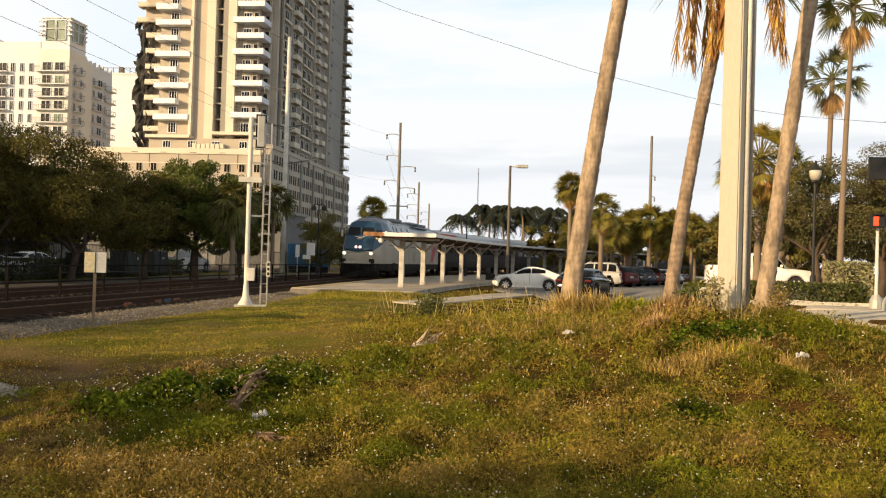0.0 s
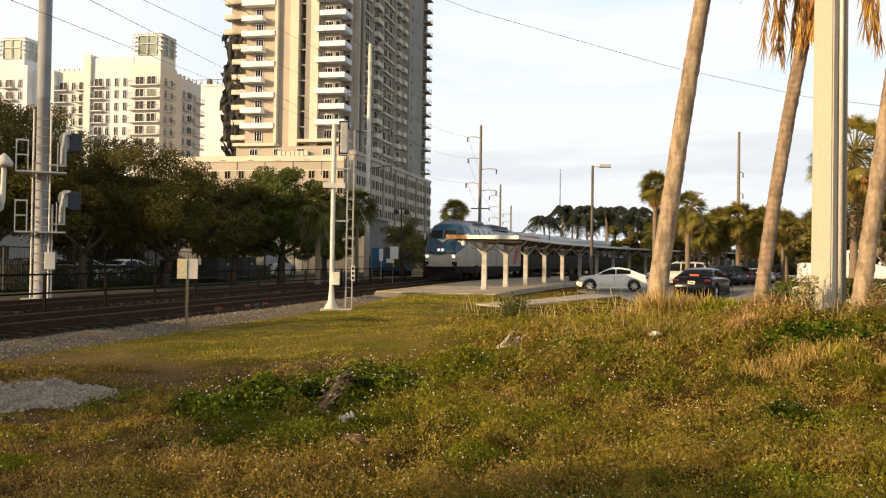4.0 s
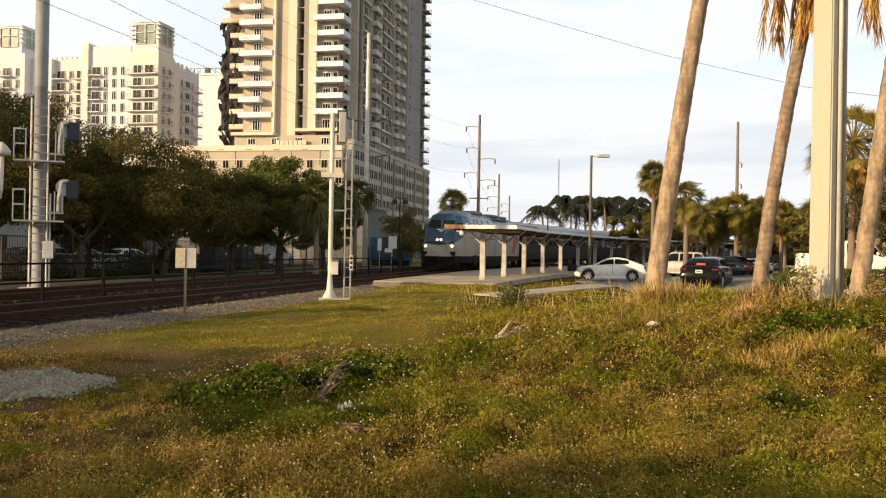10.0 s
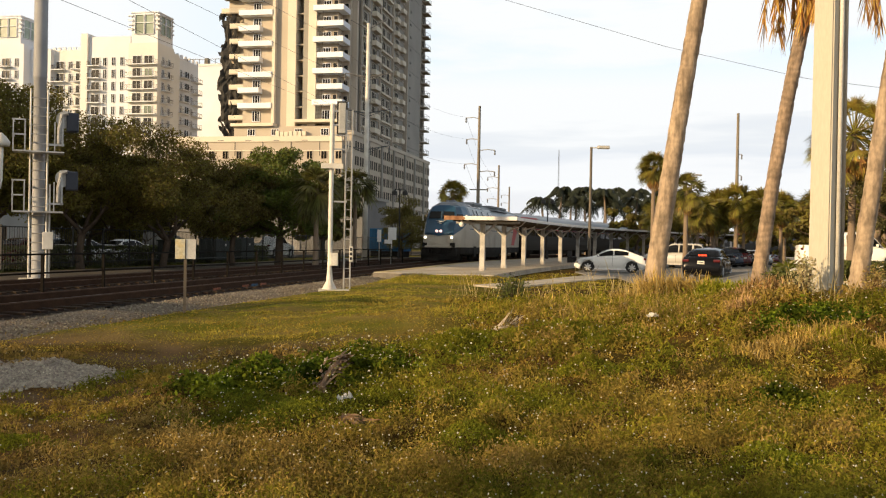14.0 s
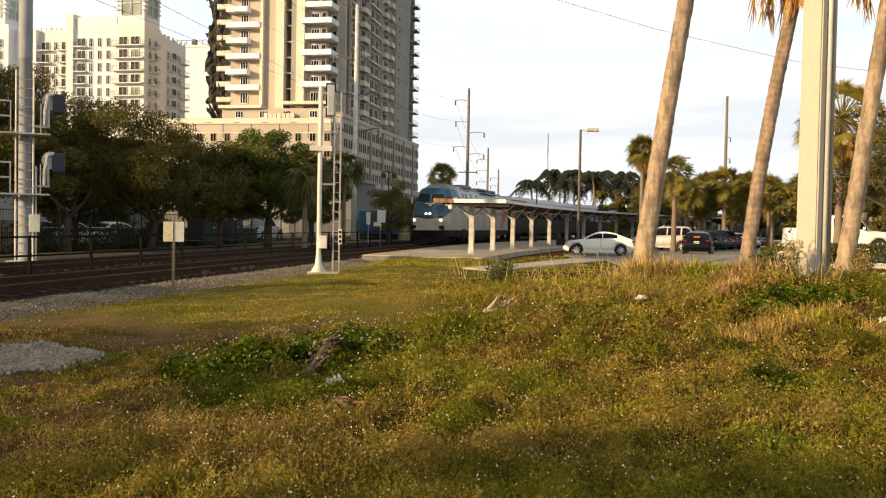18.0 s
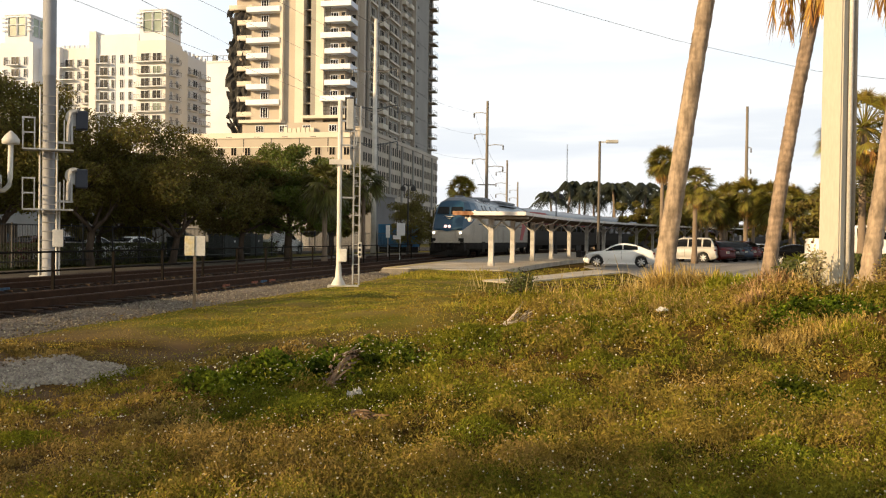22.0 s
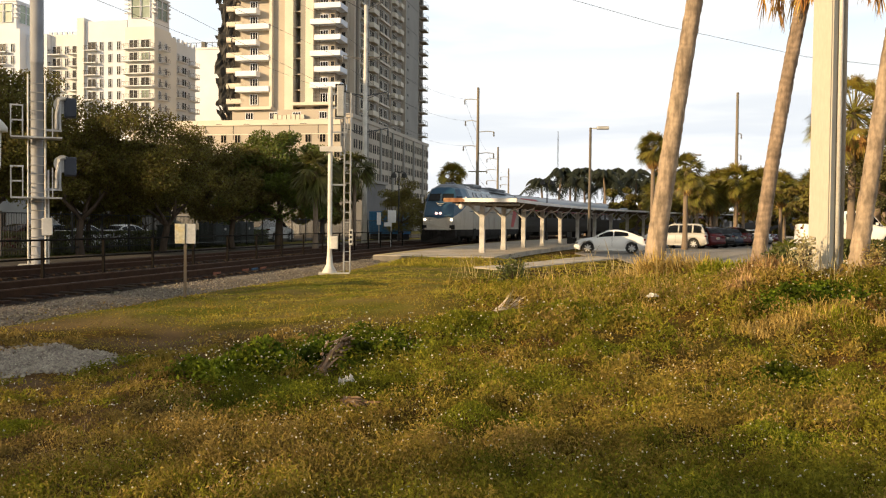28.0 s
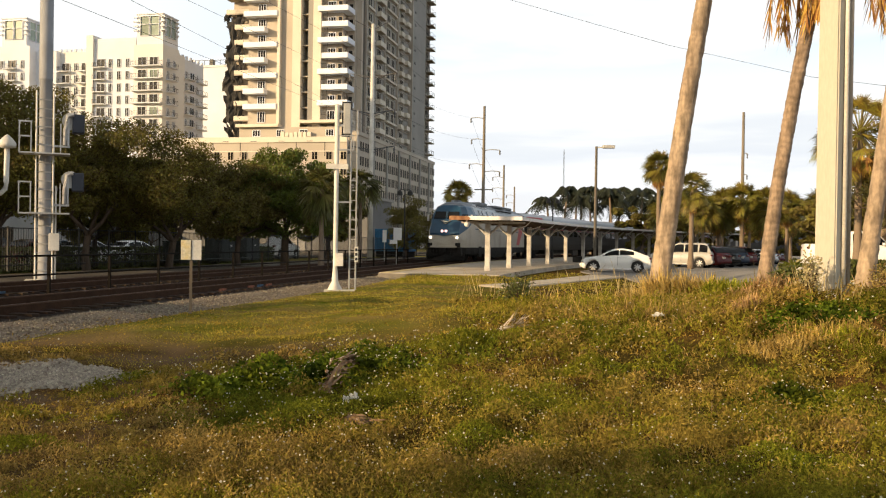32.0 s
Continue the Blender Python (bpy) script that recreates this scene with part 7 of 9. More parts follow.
def build_leaning_palm(base, top, seed, r0, r1, bow, skirt, label):
    """A near palm: a long ringed trunk that leans, its crown high overhead."""
    base, top = Vector(base), Vector(top)
    t = thing("leaning_palm", Matrix.Translation(base), label, "palm tree", "leaning palms")
    way = top - base
    side = Vector((1, 0, 0))
    bm = bmesh.new()
    pts, rad = [], []
    n = 130
    for i in range(n + 1):
        u = i / n
        pts.append(way * u + side * bow * (u * u - u))
        flare = 1 + 0.25 * math.exp(-u * 22)
        rad.append((r0 + (r1 - r0) * u) * flare * (1 + (0.007 if i % 2 else -0.005) + 0.014 * math.sin(i * 0.9) * math.sin(i * 0.37)))
    tube(bm, pts, rad, 16)
    rnd = random.Random(seed)
    for v in bm.verts:
        v.co += Vector((rnd.uniform(-1, 1), rnd.uniform(-1, 1), rnd.uniform(-1, 1))) * 0.008
    part("trunk", bm, M["trunk_ringed" if skirt else "trunk_near"], t, "ringed grey-brown trunk", smooth=True)
    rs = np.random.RandomState(seed)
    head = np.array(pts[-1])
    (B, D, S, L, W, Dr), stems = fan_fronds(rs, 30, 1.2, 1.2, 22, 80, leaflets=22)
    B = B + np.array([0, 0, 0.35])
    strips("crown", B + head, D, S, L, W * 0.7, Dr, M["palm_leaf"], t, segs=3)
    bm = bmesh.new()
    for hub, d in stems:
        tube(bm, [tuple(head), tuple(head + hub)], [0.035, 0.018], 5, caps=False)
    part("leaf_stalk", bm, M["palm_leaf"], t)
    # dead leaf bases wrapped round the top of the trunk
    B, D, S, L, W, Dr = [], [], [], [], [], []
    for i in range(90):
        a = rs.uniform(0, 2 * math.pi)
        u = rs.uniform(0.0, 0.9)
        out = np.array([math.cos(a), math.sin(a), 0])
        B.append(head + out * r1 * 0.9 - np.array([0, 0, u]))
        D.append(unit(out * 0.35 + np.array([0, 0, -1.0])))
        S.append(np.array([-math.sin(a), math.cos(a), 0]))
        L.append(rs.uniform(0.4, 0.8))
        W.append(0.06)
        Dr.append(0.1)
    strips("boot_sheath", *[np.array(x) for x in (B, D, S, L, W, Dr)], M["dead_frond"], t, label="orange-brown dry leaf bases", segs=2)
    # long dead fronds hanging down
    if skirt:
        B, D, S, L, W, Dr = [], [], [], [], [], []
        bm = bmesh.new()
        for az, reach, fall in skirt:
            out = np.array([math.cos(az), math.sin(az), 0])
            tipz = head + out * reach + np.array([0, 0, -fall])
            knee = head + out * reach * 0.9 + np.array([0, 0, 0.15])
            spine = [head + (knee - head) * (2 * u) if u < 0.5 else knee + (tipz - knee) * (2 * u - 1) for u in np.linspace(0, 1, 11)]
            tube(bm, [tuple(p) for p in spine], 0.012, 4, caps=False)
            for k in range(54):
                u = 0.4 + 0.6 * k / 53
                p = knee + (tipz - knee) * max(0.0, 2 * u - 1) + (head - knee) * max(0.0, 1 - 2 * u)
                a = rs.uniform(0, 2 * math.pi)
                w = unit(np.array([math.cos(a) * 0.28, math.sin(a) * 0.28, -1.0]))
                B.append(p)
                D.append(w)
                S.append(unit(np.cross(w, rs.normal(size=3))))
                L.append(rs.uniform(0.25, 0.58))
                W.append(0.014)
                Dr.append(0.1)
        part("dead_stalk", bm, M["dead_frond"], t)
        strips("dead_fronds", *[np.array(x) for x in (B, D, S, L, W, Dr)], M["dead_frond"], t, label="long orange-brown dead hanging fronds", segs=2)
    return t


def trunk_near_material(col=(0.37, 0.283, 0.196), lo=0.92, wob=9.0):
    m = mat("ringed_trunk", col, 0.95, var=0.32, scale=3.0, col2=(0.23, 0.17, 0.12), mix=0.58, bump=0.0, bscale=26, stretch=(1, 1, 0.45))
    nt = m.node_tree
    tc = nt.nodes.new("ShaderNodeTexCoord")
    wv = nt.nodes.new("ShaderNodeTexWave")
    wv.bands_direction = "Z"
    wv.inputs["Scale"].default_value, wv.inputs["Distortion"].default_value, wv.inputs["Detail"].default_value = 2.3, wob, 5.0
    wv.inputs["Detail Scale"].default_value = 1.6
    nt.links.new(tc.outputs["Object"], wv.inputs["Vector"])
    no = nt.nodes.new("ShaderNodeTexNoise")
    no.inputs["Scale"].default_value, no.inputs["Detail"].default_value = 30.0, 4.0
    nt.links.new(tc.outputs["Object"], no.inputs["Vector"])
    ad = nt.nodes.new("ShaderNodeMath")
    ad.operation = "ADD"
    nt.links.new(wv.outputs["Fac"], ad.inputs[0])
    nt.links.new(no.outputs["Fac"], ad.inputs[1])
    bp = nt.nodes.new("ShaderNodeBump")
    bp.inputs["Strength"].default_value, bp.inputs["Distance"].default_value = 0.22, 0.02
    nt.links.new(ad.outputs[0], bp.inputs["Height"])
    nt.links.new(bp.outputs[0], nt.nodes["Principled BSDF"].inputs["Normal"])
    pr = nt.nodes["Principled BSDF"]
    old = pr.inputs["Base Color"].links[0].from_socket
    mr = nt.nodes.new("ShaderNodeMapRange")
    mr.inputs["From Min"].default_value, mr.inputs["From Max"].default_value = 0.3, 1.35
    mr.inputs["To Min"].default_value, mr.inputs["To Max"].default_value = lo, 1.06
    nt.links.new(ad.outputs[0], mr.inputs["Value"])
    mp = nt.nodes.new("ShaderNodeMapping")
    mp.inputs["Scale"].default_value = (9.0, 9.0, 2.4)
    nt.links.new(tc.outputs["Object"], mp.inputs["Vector"])
    st = nt.nodes.new("ShaderNodeTexNoise")
    st.inputs["Scale"].default_value, st.inputs["Detail"].default_value = 1.0, 6.0
    nt.links.new(mp.outputs[0], st.inputs["Vector"])
    pit = nt.nodes.new("ShaderNodeMapRange")
    pit.inputs["From Min"].default_value, pit.inputs["From Max"].default_value = 0.36, 0.58
    pit.inputs["To Min"].default_value, pit.inputs["To Max"].default_value = 0.54, 1.08
    nt.links.new(st.outputs["Fac"], pit.inputs["Value"])
    both = nt.nodes.new("ShaderNodeMath")
    both.operation = "MULTIPLY"
    nt.links.new(mr.outputs[0], both.inputs[0])
    nt.links.new(pit.outputs[0], both.inputs[1])
    hs = nt.nodes.new("ShaderNodeHueSaturation")
    nt.links.new(old, hs.inputs["Color"])
    nt.links.new(both.outputs[0], hs.inputs["Value"])
    nt.links.new(hs.outputs[0], pr.inputs["Base Color"])
    return m


M["trunk_near"] = trunk_near_material()
M["trunk_ringed"] = trunk_near_material((0.31, 0.228, 0.16), 0.82, 6.5)
build_leaning_palm((2.46, 16.85, 0.55), (4.02, 16.5, 11.2), 121, 0.178, 0.113, 0.30, (), "tall leaning palm with a ringed grey-brown trunk")
build_leaning_palm((4.54, 17.5, 0.6), (5.48, 17.2, 7.1), 123, 0.134, 0.12, 0.36, ((3.3, 0.85, 1.35), (3.0, 0.62, 1.3), (2.5, 0.45, 1.25), (5.6, 1.0, 1.2), (0.3, 1.25, 1.15), (4.4, 0.5, 1.2), (1.8, 0.7, 1.1), (3.15, 0.72, 1.45), (2.95, 0.95, 1.25), (3.6, 0.4, 1.3), (0.1, 1.2, 1.25), (0.25, 1.0, 0.95), (3.4, 0.2, 0.9), (5.0, 0.3, 0.8)), "leaning palm with orange dead fronds hanging from its head")
build_leaning_palm((5.52, 15.2, 0.55), (6.82, 14.8, 11.0), 125, 0.14, 0.105, 0.2, (), "leaning palm with a smooth ringed trunk")


def grass_material(name, green, dry, lo, hi, trans=0.3, vary=0.46):
    m = bpy.data.materials.new(name)
    m.use_nodes = True
    nt = m.node_tree
    bsdf = nt.nodes["Principled BSDF"]
    bsdf.inputs["Roughness"].default_value = 0.8
    bsdf.inputs["Specular IOR Level"].default_value = 0.06
    geo = nt.nodes.new("ShaderNodeNewGeometry")
    n1 = nt.nodes.new("ShaderNodeTexNoise")
    n1.inputs["Scale"].default_value, n1.inputs["Detail"].default_value = 0.75, 5.0
    nt.links.new(geo.outputs["Position"], n1.inputs["Vector"])
    add = nt.nodes.new("ShaderNodeMath")
    add.operation = "MULTIPLY_ADD"
    add.inputs[1].default_value = 0.14
    nt.links.new(geo.outputs["Random Per Island"], add.inputs[0])
    nt.links.new(n1.outputs["Fac"], add.inputs[2])
    n2 = nt.nodes.new("ShaderNodeTexNoise")
    n2.inputs["Scale"].default_value, n2.inputs["Detail"].default_value = 5.0, 2.0
    nt.links.new(geo.outputs["Position"], n2.inputs["Vector"])
    ad2 = nt.nodes.new("ShaderNodeMath")
    ad2.operation = "MULTIPLY_ADD"
    ad2.inputs[1].default_value = 0.5
    sub = nt.nodes.new("ShaderNodeMath")
    sub.operation = "SUBTRACT"
    sub.inputs[1].default_value = 0.17
    nt.links.new(add.outputs[0], sub.inputs[0])
    nt.links.new(n2.outputs["Fac"], ad2.inputs[0])
    nt.links.new(sub.outputs[0], ad2.inputs[2])
    add = ad2
    r = nt.nodes.new("ShaderNodeValToRGB")
    r.color_ramp.elements[0].position, r.color_ramp.elements[1].position = lo, hi
    r.color_ramp.elements[0].color, r.color_ramp.elements[1].color = (*green, 1), (*dry, 1)
    nt.links.new(add.outputs[0], r.inputs[0])
    hsv = nt.nodes.new("ShaderNodeHueSaturation")
    nt.links.new(r.outputs[0], hsv.inputs["Color"])
    mr = nt.nodes.new("ShaderNodeMapRange")
    mr.inputs["To Min"].default_value, mr.inputs["To Max"].default_value = 1 - vary, 1 + vary
    nt.links.new(geo.outputs["Random Per Island"], mr.inputs["Value"])
    n3 = nt.nodes.new("ShaderNodeTexNoise")
    n3.inputs["Scale"].default_value, n3.inputs["Detail"].default_value = 2.6, 3.0
    nt.links.new(geo.outputs["Position"], n3.inputs["Vector"])
    clump = nt.nodes.new("ShaderNodeMapRange")
    clump.inputs["From Min"].default_value, clump.inputs["From Max"].default_value = 0.32, 0.68
    clump.inputs["To Min"].default_value, clump.inputs["To Max"].default_value = 1 - vary * 1.1, 1 + vary * 0.9
    nt.links.new(n3.outputs["Fac"], clump.inputs["Value"])
    tone = nt.nodes.new("ShaderNodeMath")
    tone.operation = "MULTIPLY"
    nt.links.new(mr.outputs[0], tone.inputs[0])
    nt.links.new(clump.outputs[0], tone.inputs[1])
    nt.links.new(tone.outputs[0], hsv.inputs["Value"])
    nt.links.new(hsv.outputs[0], bsdf.inputs["Base Color"])
    tl = nt.nodes.new("ShaderNodeBsdfTranslucent")
    nt.links.new(hsv.outputs[0], tl.inputs["Color"])
    mx = nt.nodes.new("ShaderNodeMixShader")
    mx.inputs[0].default_value = trans
    nt.links.new(bsdf.outputs[0], mx.inputs[1])
    nt.links.new(tl.outputs[0], mx.inputs[2])
    nt.links.new(mx.outputs[0], nt.nodes["Material Output"].inputs[0])
    return m


def leaf_mass(name, m, shape, n, size, leaf, label, category, seed, kind=""):
    """Clipped or wild shrub: leaves over and in a rough volume given by shape(rs, n) -> points."""
    t = thing(name, m, label, category)
    rs = np.random.RandomState(seed)
    p = shape(rs, n)
    nrm = unit(rs.normal(size=(n, 3)) + np.array([0, 0, 0.5]))
    a = unit(np.cross(nrm, rs.normal(size=(n, 3))))
    s = rs.uniform(0.6, 1.3, (n, 1)) * size
    quads_mesh("foliage", p, a * s * 1.3, np.cross(nrm, a) * s * 0.7, M[leaf], t)
    bm = bmesh.new()
    for i in range(14):
        q = p[rs.randint(n)]
        tube(bm, [(q[0] * 0.5, q[1] * 0.5, 0.0), tuple(q * 0.9)], [0.02, 0.006], 4, caps=False)
    part("stem_tangle", bm, M["bark"], t)
    return t


def slab_shape(lx, ly, lz, rough):
    def f(rs, n):
        p = rs.uniform(-1, 1, (n, 3))
        ax = rs.randint(0, 3, n)
        ii = np.arange(n)
        p[ii, ax] = np.sign(p[ii, ax]) * rs.uniform(0.8, 1.0 + rough, n)
        p = p * np.array([lx / 2, ly / 2, lz / 2])
        p[:, 2] = np.abs(p[:, 2] + lz / 2)
        return p
    return f


leaf_mass("clipped_hedge", at(14.05, 30.4, -0.33), slab_shape(1.4, 1.0, 1.4, 0.06), 5200, 0.05, "vine", "tall clipped block hedge with variegated leaves", "hedge", 131)
leaf_mass("low_hedge", at(11.9, 28.9, -0.33), slab_shape(3.4, 0.9, 0.72, 0.12), 8000, 0.045, "hedge", "low dark green clipped hedge", "hedge", 133)
leaf_mass("low_hedge", at(9.6, 30.0, -0.33), slab_shape(2.2, 0.9, 0.70, 0.12), 5200, 0.045, "hedge", "low dark green clipped hedge", "hedge", 135)
for _s, _l in ((38, 7.0), (46, 8.0), (55, 8.0), (64, 8.0)):
    _p = track(_s, -16.0)
    leaf_mass("low_hedge", at(_p[0], _p[1], radians(83)), slab_shape(_l, 1.0, 1.15, 0.1), 6000, 0.06, "hedge", "long low dark hedge along the parking", "hedge", 137 + _s)


def build_palmetto(x, y, seed, label, n=26, r=0.55):
    t = thing("palmetto_bush", at(x, y), label, "shrub")
    rs = np.random.RandomState(seed)
    (B, D, S, L, W, Dr), stems = fan_fronds(rs, n, r, 0.55, 10, 80, leaflets=14)
    strips("foliage", B, D, S, L, W, Dr * 0.5, M["green_leaf"], t, segs=3)
    bm = bmesh.new()
    for hub, d in stems:
        tube(bm, [(0, 0, 0), tuple(hub)], [0.02, 0.01], 4, caps=False)
    part("stem_tangle", bm, M["palm_leaf"], t)


build_palmetto(5.40, 17.6, 151, "green palmetto clump at the palm's foot", 16, 0.40)
build_palmetto(5.28, 16.6, 153, "green palmetto clump at the palm's foot", 13, 0.34)

# low shade trees and scrub under the oaks
for _i, (_s, _o, _h, _w) in enumerate(((47, -28, 4.8, 3.0), (60, -24, 4.4, 2.6), (68, -27, 4.8, 2.8))):
    _p = track(_s, _o)
    build_tree(at(_p[0], _p[1]), _h, _w, 361 + _i, "small_tree", "low dark scrubby tree under the oaks", "oak_leaf", 0.1, clumps=40, per=260, size=0.10, low=0.05)
# unseen oak added to throw shade over the turf by the track
build_tree(at(-27.0, -1.0), 10.5, 4.2, 167, "oak_tree", "unseen oak added to dapple the grass", "oak_leaf", 0.3, clumps=12)
# broad trees added beside the viewer, outside the view, to dapple the nearest grass
build_tree(at(-11.0, -7.2), 7.4, 3.0, 161, "oak_tree", "unseen oak added to dapple the grass", "oak_leaf", 0.2, clumps=32, per=260, low=0.55, fork=0.5)
build_tree(at(-19.6, -8.0), 7.2, 2.8, 165, "oak_tree", "unseen oak added to dapple the grass", "oak_leaf", 0.2, clumps=4, per=260, low=0.55, fork=0.5)
build_tree(at(-25.0, -6.0), 8.3, 4.6, 163, "oak_tree", "unseen oak added to dapple the grass", "oak_leaf", 0.3, clumps=48)


def blob_shape(rx, ry, rz):
    def f(rs, n):
        q = unit(rs.normal(size=(n, 3))) * (rs.uniform(0.1, 1.0, (n, 1)) ** 0.5) * (0.8 + 0.25 * np.sin(rs.uniform(0, 6.28, (n, 1))))
        q = q * np.array([rx, ry, rz])
        q[:, 2] = np.abs(q[:, 2] + rz * 0.55)
        return q
    return f


M["dry_shrub"] = mat("dry_shrub", (0.38, 0.26, 0.10), 0.8, var=0.4, scale=5, col2=(0.24, 0.19, 0.05), bump=0, island=0.5, trans=0.3)
M["cream_flower"] = mat("cream_flower", (0.52, 0.44, 0.27), 0.7, var=0.3, scale=5, col2=(0.30, 0.27, 0.10), bump=0, island=0.4, trans=0.3)


def build_tussock(x, y, rx, ry, hgt, n, width, leaf, label, seed, name="grass_tussock"):
    """A shock of long blades that fan out of one root and bow over."""
    t = thing(name, at(x, y), label, "grass")
    rs = np.random.RandomState(seed)
    roots = rs.normal(size=(max(4, n // 60), 2)) * np.array([rx, ry]) * 0.5
    g = roots[rs.randint(len(roots), size=n)] + rs.normal(size=(n, 2)) * 0.05
    z = land(x + g[:, 0], y + g[:, 1]) - land_z(x, y)
    a = rs.uniform(0, 2 * math.pi, n)
    out = rs.uniform(0.05, 0.9, n)
    d = unit(np.stack([np.cos(a) * out, np.sin(a) * out, np.ones(n)], -1))
    side = unit(np.stack([-np.sin(a), np.cos(a), rs.normal(size=n) * 0.3], -1))
    fall = np.exp(-((g / np.array([rx, ry])) ** 2).sum(1) * 0.6)
    strips("foliage", np.stack([g[:, 0], g[:, 1], z - 0.01], -1), d, side, hgt * rs.uniform(0.45, 1.15, n) * (0.55 + 0.45 * fall), np.full(n, width) * rs.uniform(0.6, 1.3, n), rs.uniform(0.2, 1.0, n), leaf, t, segs=4, kind="stuff")


STRAW = grass_material("straw_blade", (0.38, 0.275, 0.072), (0.52, 0.375, 0.125), 0.42, 0.7)
LUSH = grass_material("lush_blade", (0.225, 0.275, 0.018), (0.36, 0.325, 0.034), 0.42, 0.75)
RUSSET = grass_material("russet_blade", (0.34, 0.205, 0.085), (0.50, 0.335, 0.165), 0.42, 0.7)
for _x, _y, _rx, _h, _n, _sd in ((2.38, 16.1, 0.30, 0.95, 1800, 171), (2.72, 16.0, 0.32, 0.82, 1800, 172), (3.08, 15.95, 0.34, 0.64, 1500, 173)):
    build_tussock(_x, _y, _rx, 0.26, _h, _n, 0.0062, STRAW, "tall golden dry grass tussock at the leaning palm's foot", _sd)
build_tussock(1.95, 15.7, 0.5, 0.3, 0.50, 1300, 0.0056, STRAW, "low golden grass tussock on the crest", 174)
build_tussock(3.35, 15.6, 0.42, 0.3, 0.50, 1500, 0.0064, LUSH, "bright green grass tussock on the crest", 176)
build_tussock(3.85, 15.9, 0.4, 0.3, 0.42, 1200, 0.0060, LUSH, "bright green grass tussock on the crest", 178)
build_tussock(1.3, 15.6, 0.7, 0.35, 0.30, 900, 0.0055, LUSH, "bright green grass tussock on the crest", 180)
build_tussock(3.75, 14.1, 0.36, 0.28, 0.46, 1500, 0.0056, RUSSET, "reddish dry tussock on the mound", 182)
build_tussock(3.15, 12.9, 0.36, 0.26, 0.30, 700, 0.0050, RUSSET, "reddish dry tussock on the mound", 184)
build_tussock(3.55, 11.33, 0.5, 0.3, 0.26, 1100, 0.0050, STRAW, "low golden grass tussock on the sunny side of the mound", 186)
build_tussock(4.08, 11.29, 0.5, 0.3, 0.24, 1100, 0.0050, LUSH, "low green grass tussock on the sunny side of the mound", 188)
build_tussock(4.47, 11.17, 0.5, 0.3, 0.26, 1100, 0.0050, STRAW, "low golden grass tussock on the sunny side of the mound", 190)
build_tussock(3.00, 11.08, 0.5, 0.3, 0.24, 1100, 0.0050, STRAW, "low golden grass tussock on the sunny side of the mound", 192)
build_tussock(3.89, 11.55, 0.5, 0.3, 0.26, 1100, 0.0050, STRAW, "low golden grass tussock on the sunny side of the mound", 194)
leaf_mass("flowering_shrub", at(4.02, 12.95), blob_shape(0.2, 0.2, 0.42), 560, 0.022, "cream_flower", "tall cream-flowered weed bush against the concrete pole", "shrub", 175)
leaf_mass("green_shrub", at(4.6, 15.9), blob_shape(0.4, 0.35, 0.32), 1000, 0.032, "hedge", "green bush between the palms", "shrub", 177)
leaf_mass("green_shrub", at(-0.15, 22.2), blob_shape(0.55, 0.5, 0.5), 1500, 0.03, "hedge", "low rounded dark bush in the grass", "shrub", 179)
leaf_mass("dry_shrub", at(5.75, 14.9), blob_shape(0.24, 0.24, 0.42), 1500, 0.017, "dry_shrub", "dark dry growth round the palm's foot", "shrub", 181)


# ---- vehicles ----
PAINT = {}


def paint(name, col, metal=0.2):
    if name not in PAINT:
        PAINT[name] = mat("car_paint_" + name, col, 0.16, metal, var=0.08, scale=0.8, bump=0.0, coat=0.0, spec=0.22)
    return PAINT[name]


STYLES = {
    # length, width, ground clearance, then the upper outline from tail to nose as fractions of length and heights in metres
    "coupe": (4.05, 1.82, 0.2, [(0.0, 0.55), (0.01, 0.88), (0.05, 1.0), (0.17, 1.03), (0.52, 0.98), (0.74, 0.93), (0.93, 0.80), (0.985, 0.68), (1.0, 0.45)], [(0.07, 1.02), (0.24, 1.31), (0.40, 1.42), (0.54, 1.37), (0.74, 0.96)]),
    "sedan": (4.75, 1.82, 0.2, [(0.0, 0.55), (0.01, 0.9), (0.04, 1.02), (0.17, 1.05), (0.52, 1.0), (0.72, 0.95), (0.93, 0.78), (0.99, 0.62), (1.0, 0.42)], [(0.12, 1.05), (0.26, 1.36), (0.40, 1.46), (0.55, 1.42), (0.72, 0.98)]),
    "suv": (4.6, 1.86, 0.24, [(0.0, 0.55), (0.005, 0.95), (0.02, 1.06), (0.17, 1.08), (0.52, 1.06), (0.73, 1.02), (0.93, 0.92), (0.99, 0.78), (1.0, 0.5)], [(0.02, 1.07), (0.10, 1.54), (0.22, 1.66), (0.55, 1.66), (0.73, 1.04)]),
    "wagon": (4.75, 1.86, 0.26, [(0.0, 0.55), (0.005, 1.0), (0.015, 1.1), (0.17, 1.12), (0.52, 1.1), (0.75, 1.06), (0.95, 1.0), (0.995, 0.85), (1.0, 0.5)], [(0.015, 1.11), (0.06, 1.76), (0.15, 1.86), (0.57, 1.84), (0.72, 1.09)]),
    "pickup": (4.8, 2.0, 0.32, [(0.0, 0.6), (0.002, 1.22), (0.01, 1.26), (0.35, 1.26), (0.55, 1.24), (0.74, 1.2), (0.95, 1.12), (0.995, 0.95), (1.0, 0.55)], [(0.36, 1.25), (0.39, 1.86), (0.45, 1.92), (0.62, 1.9), (0.73, 1.22)]),
}


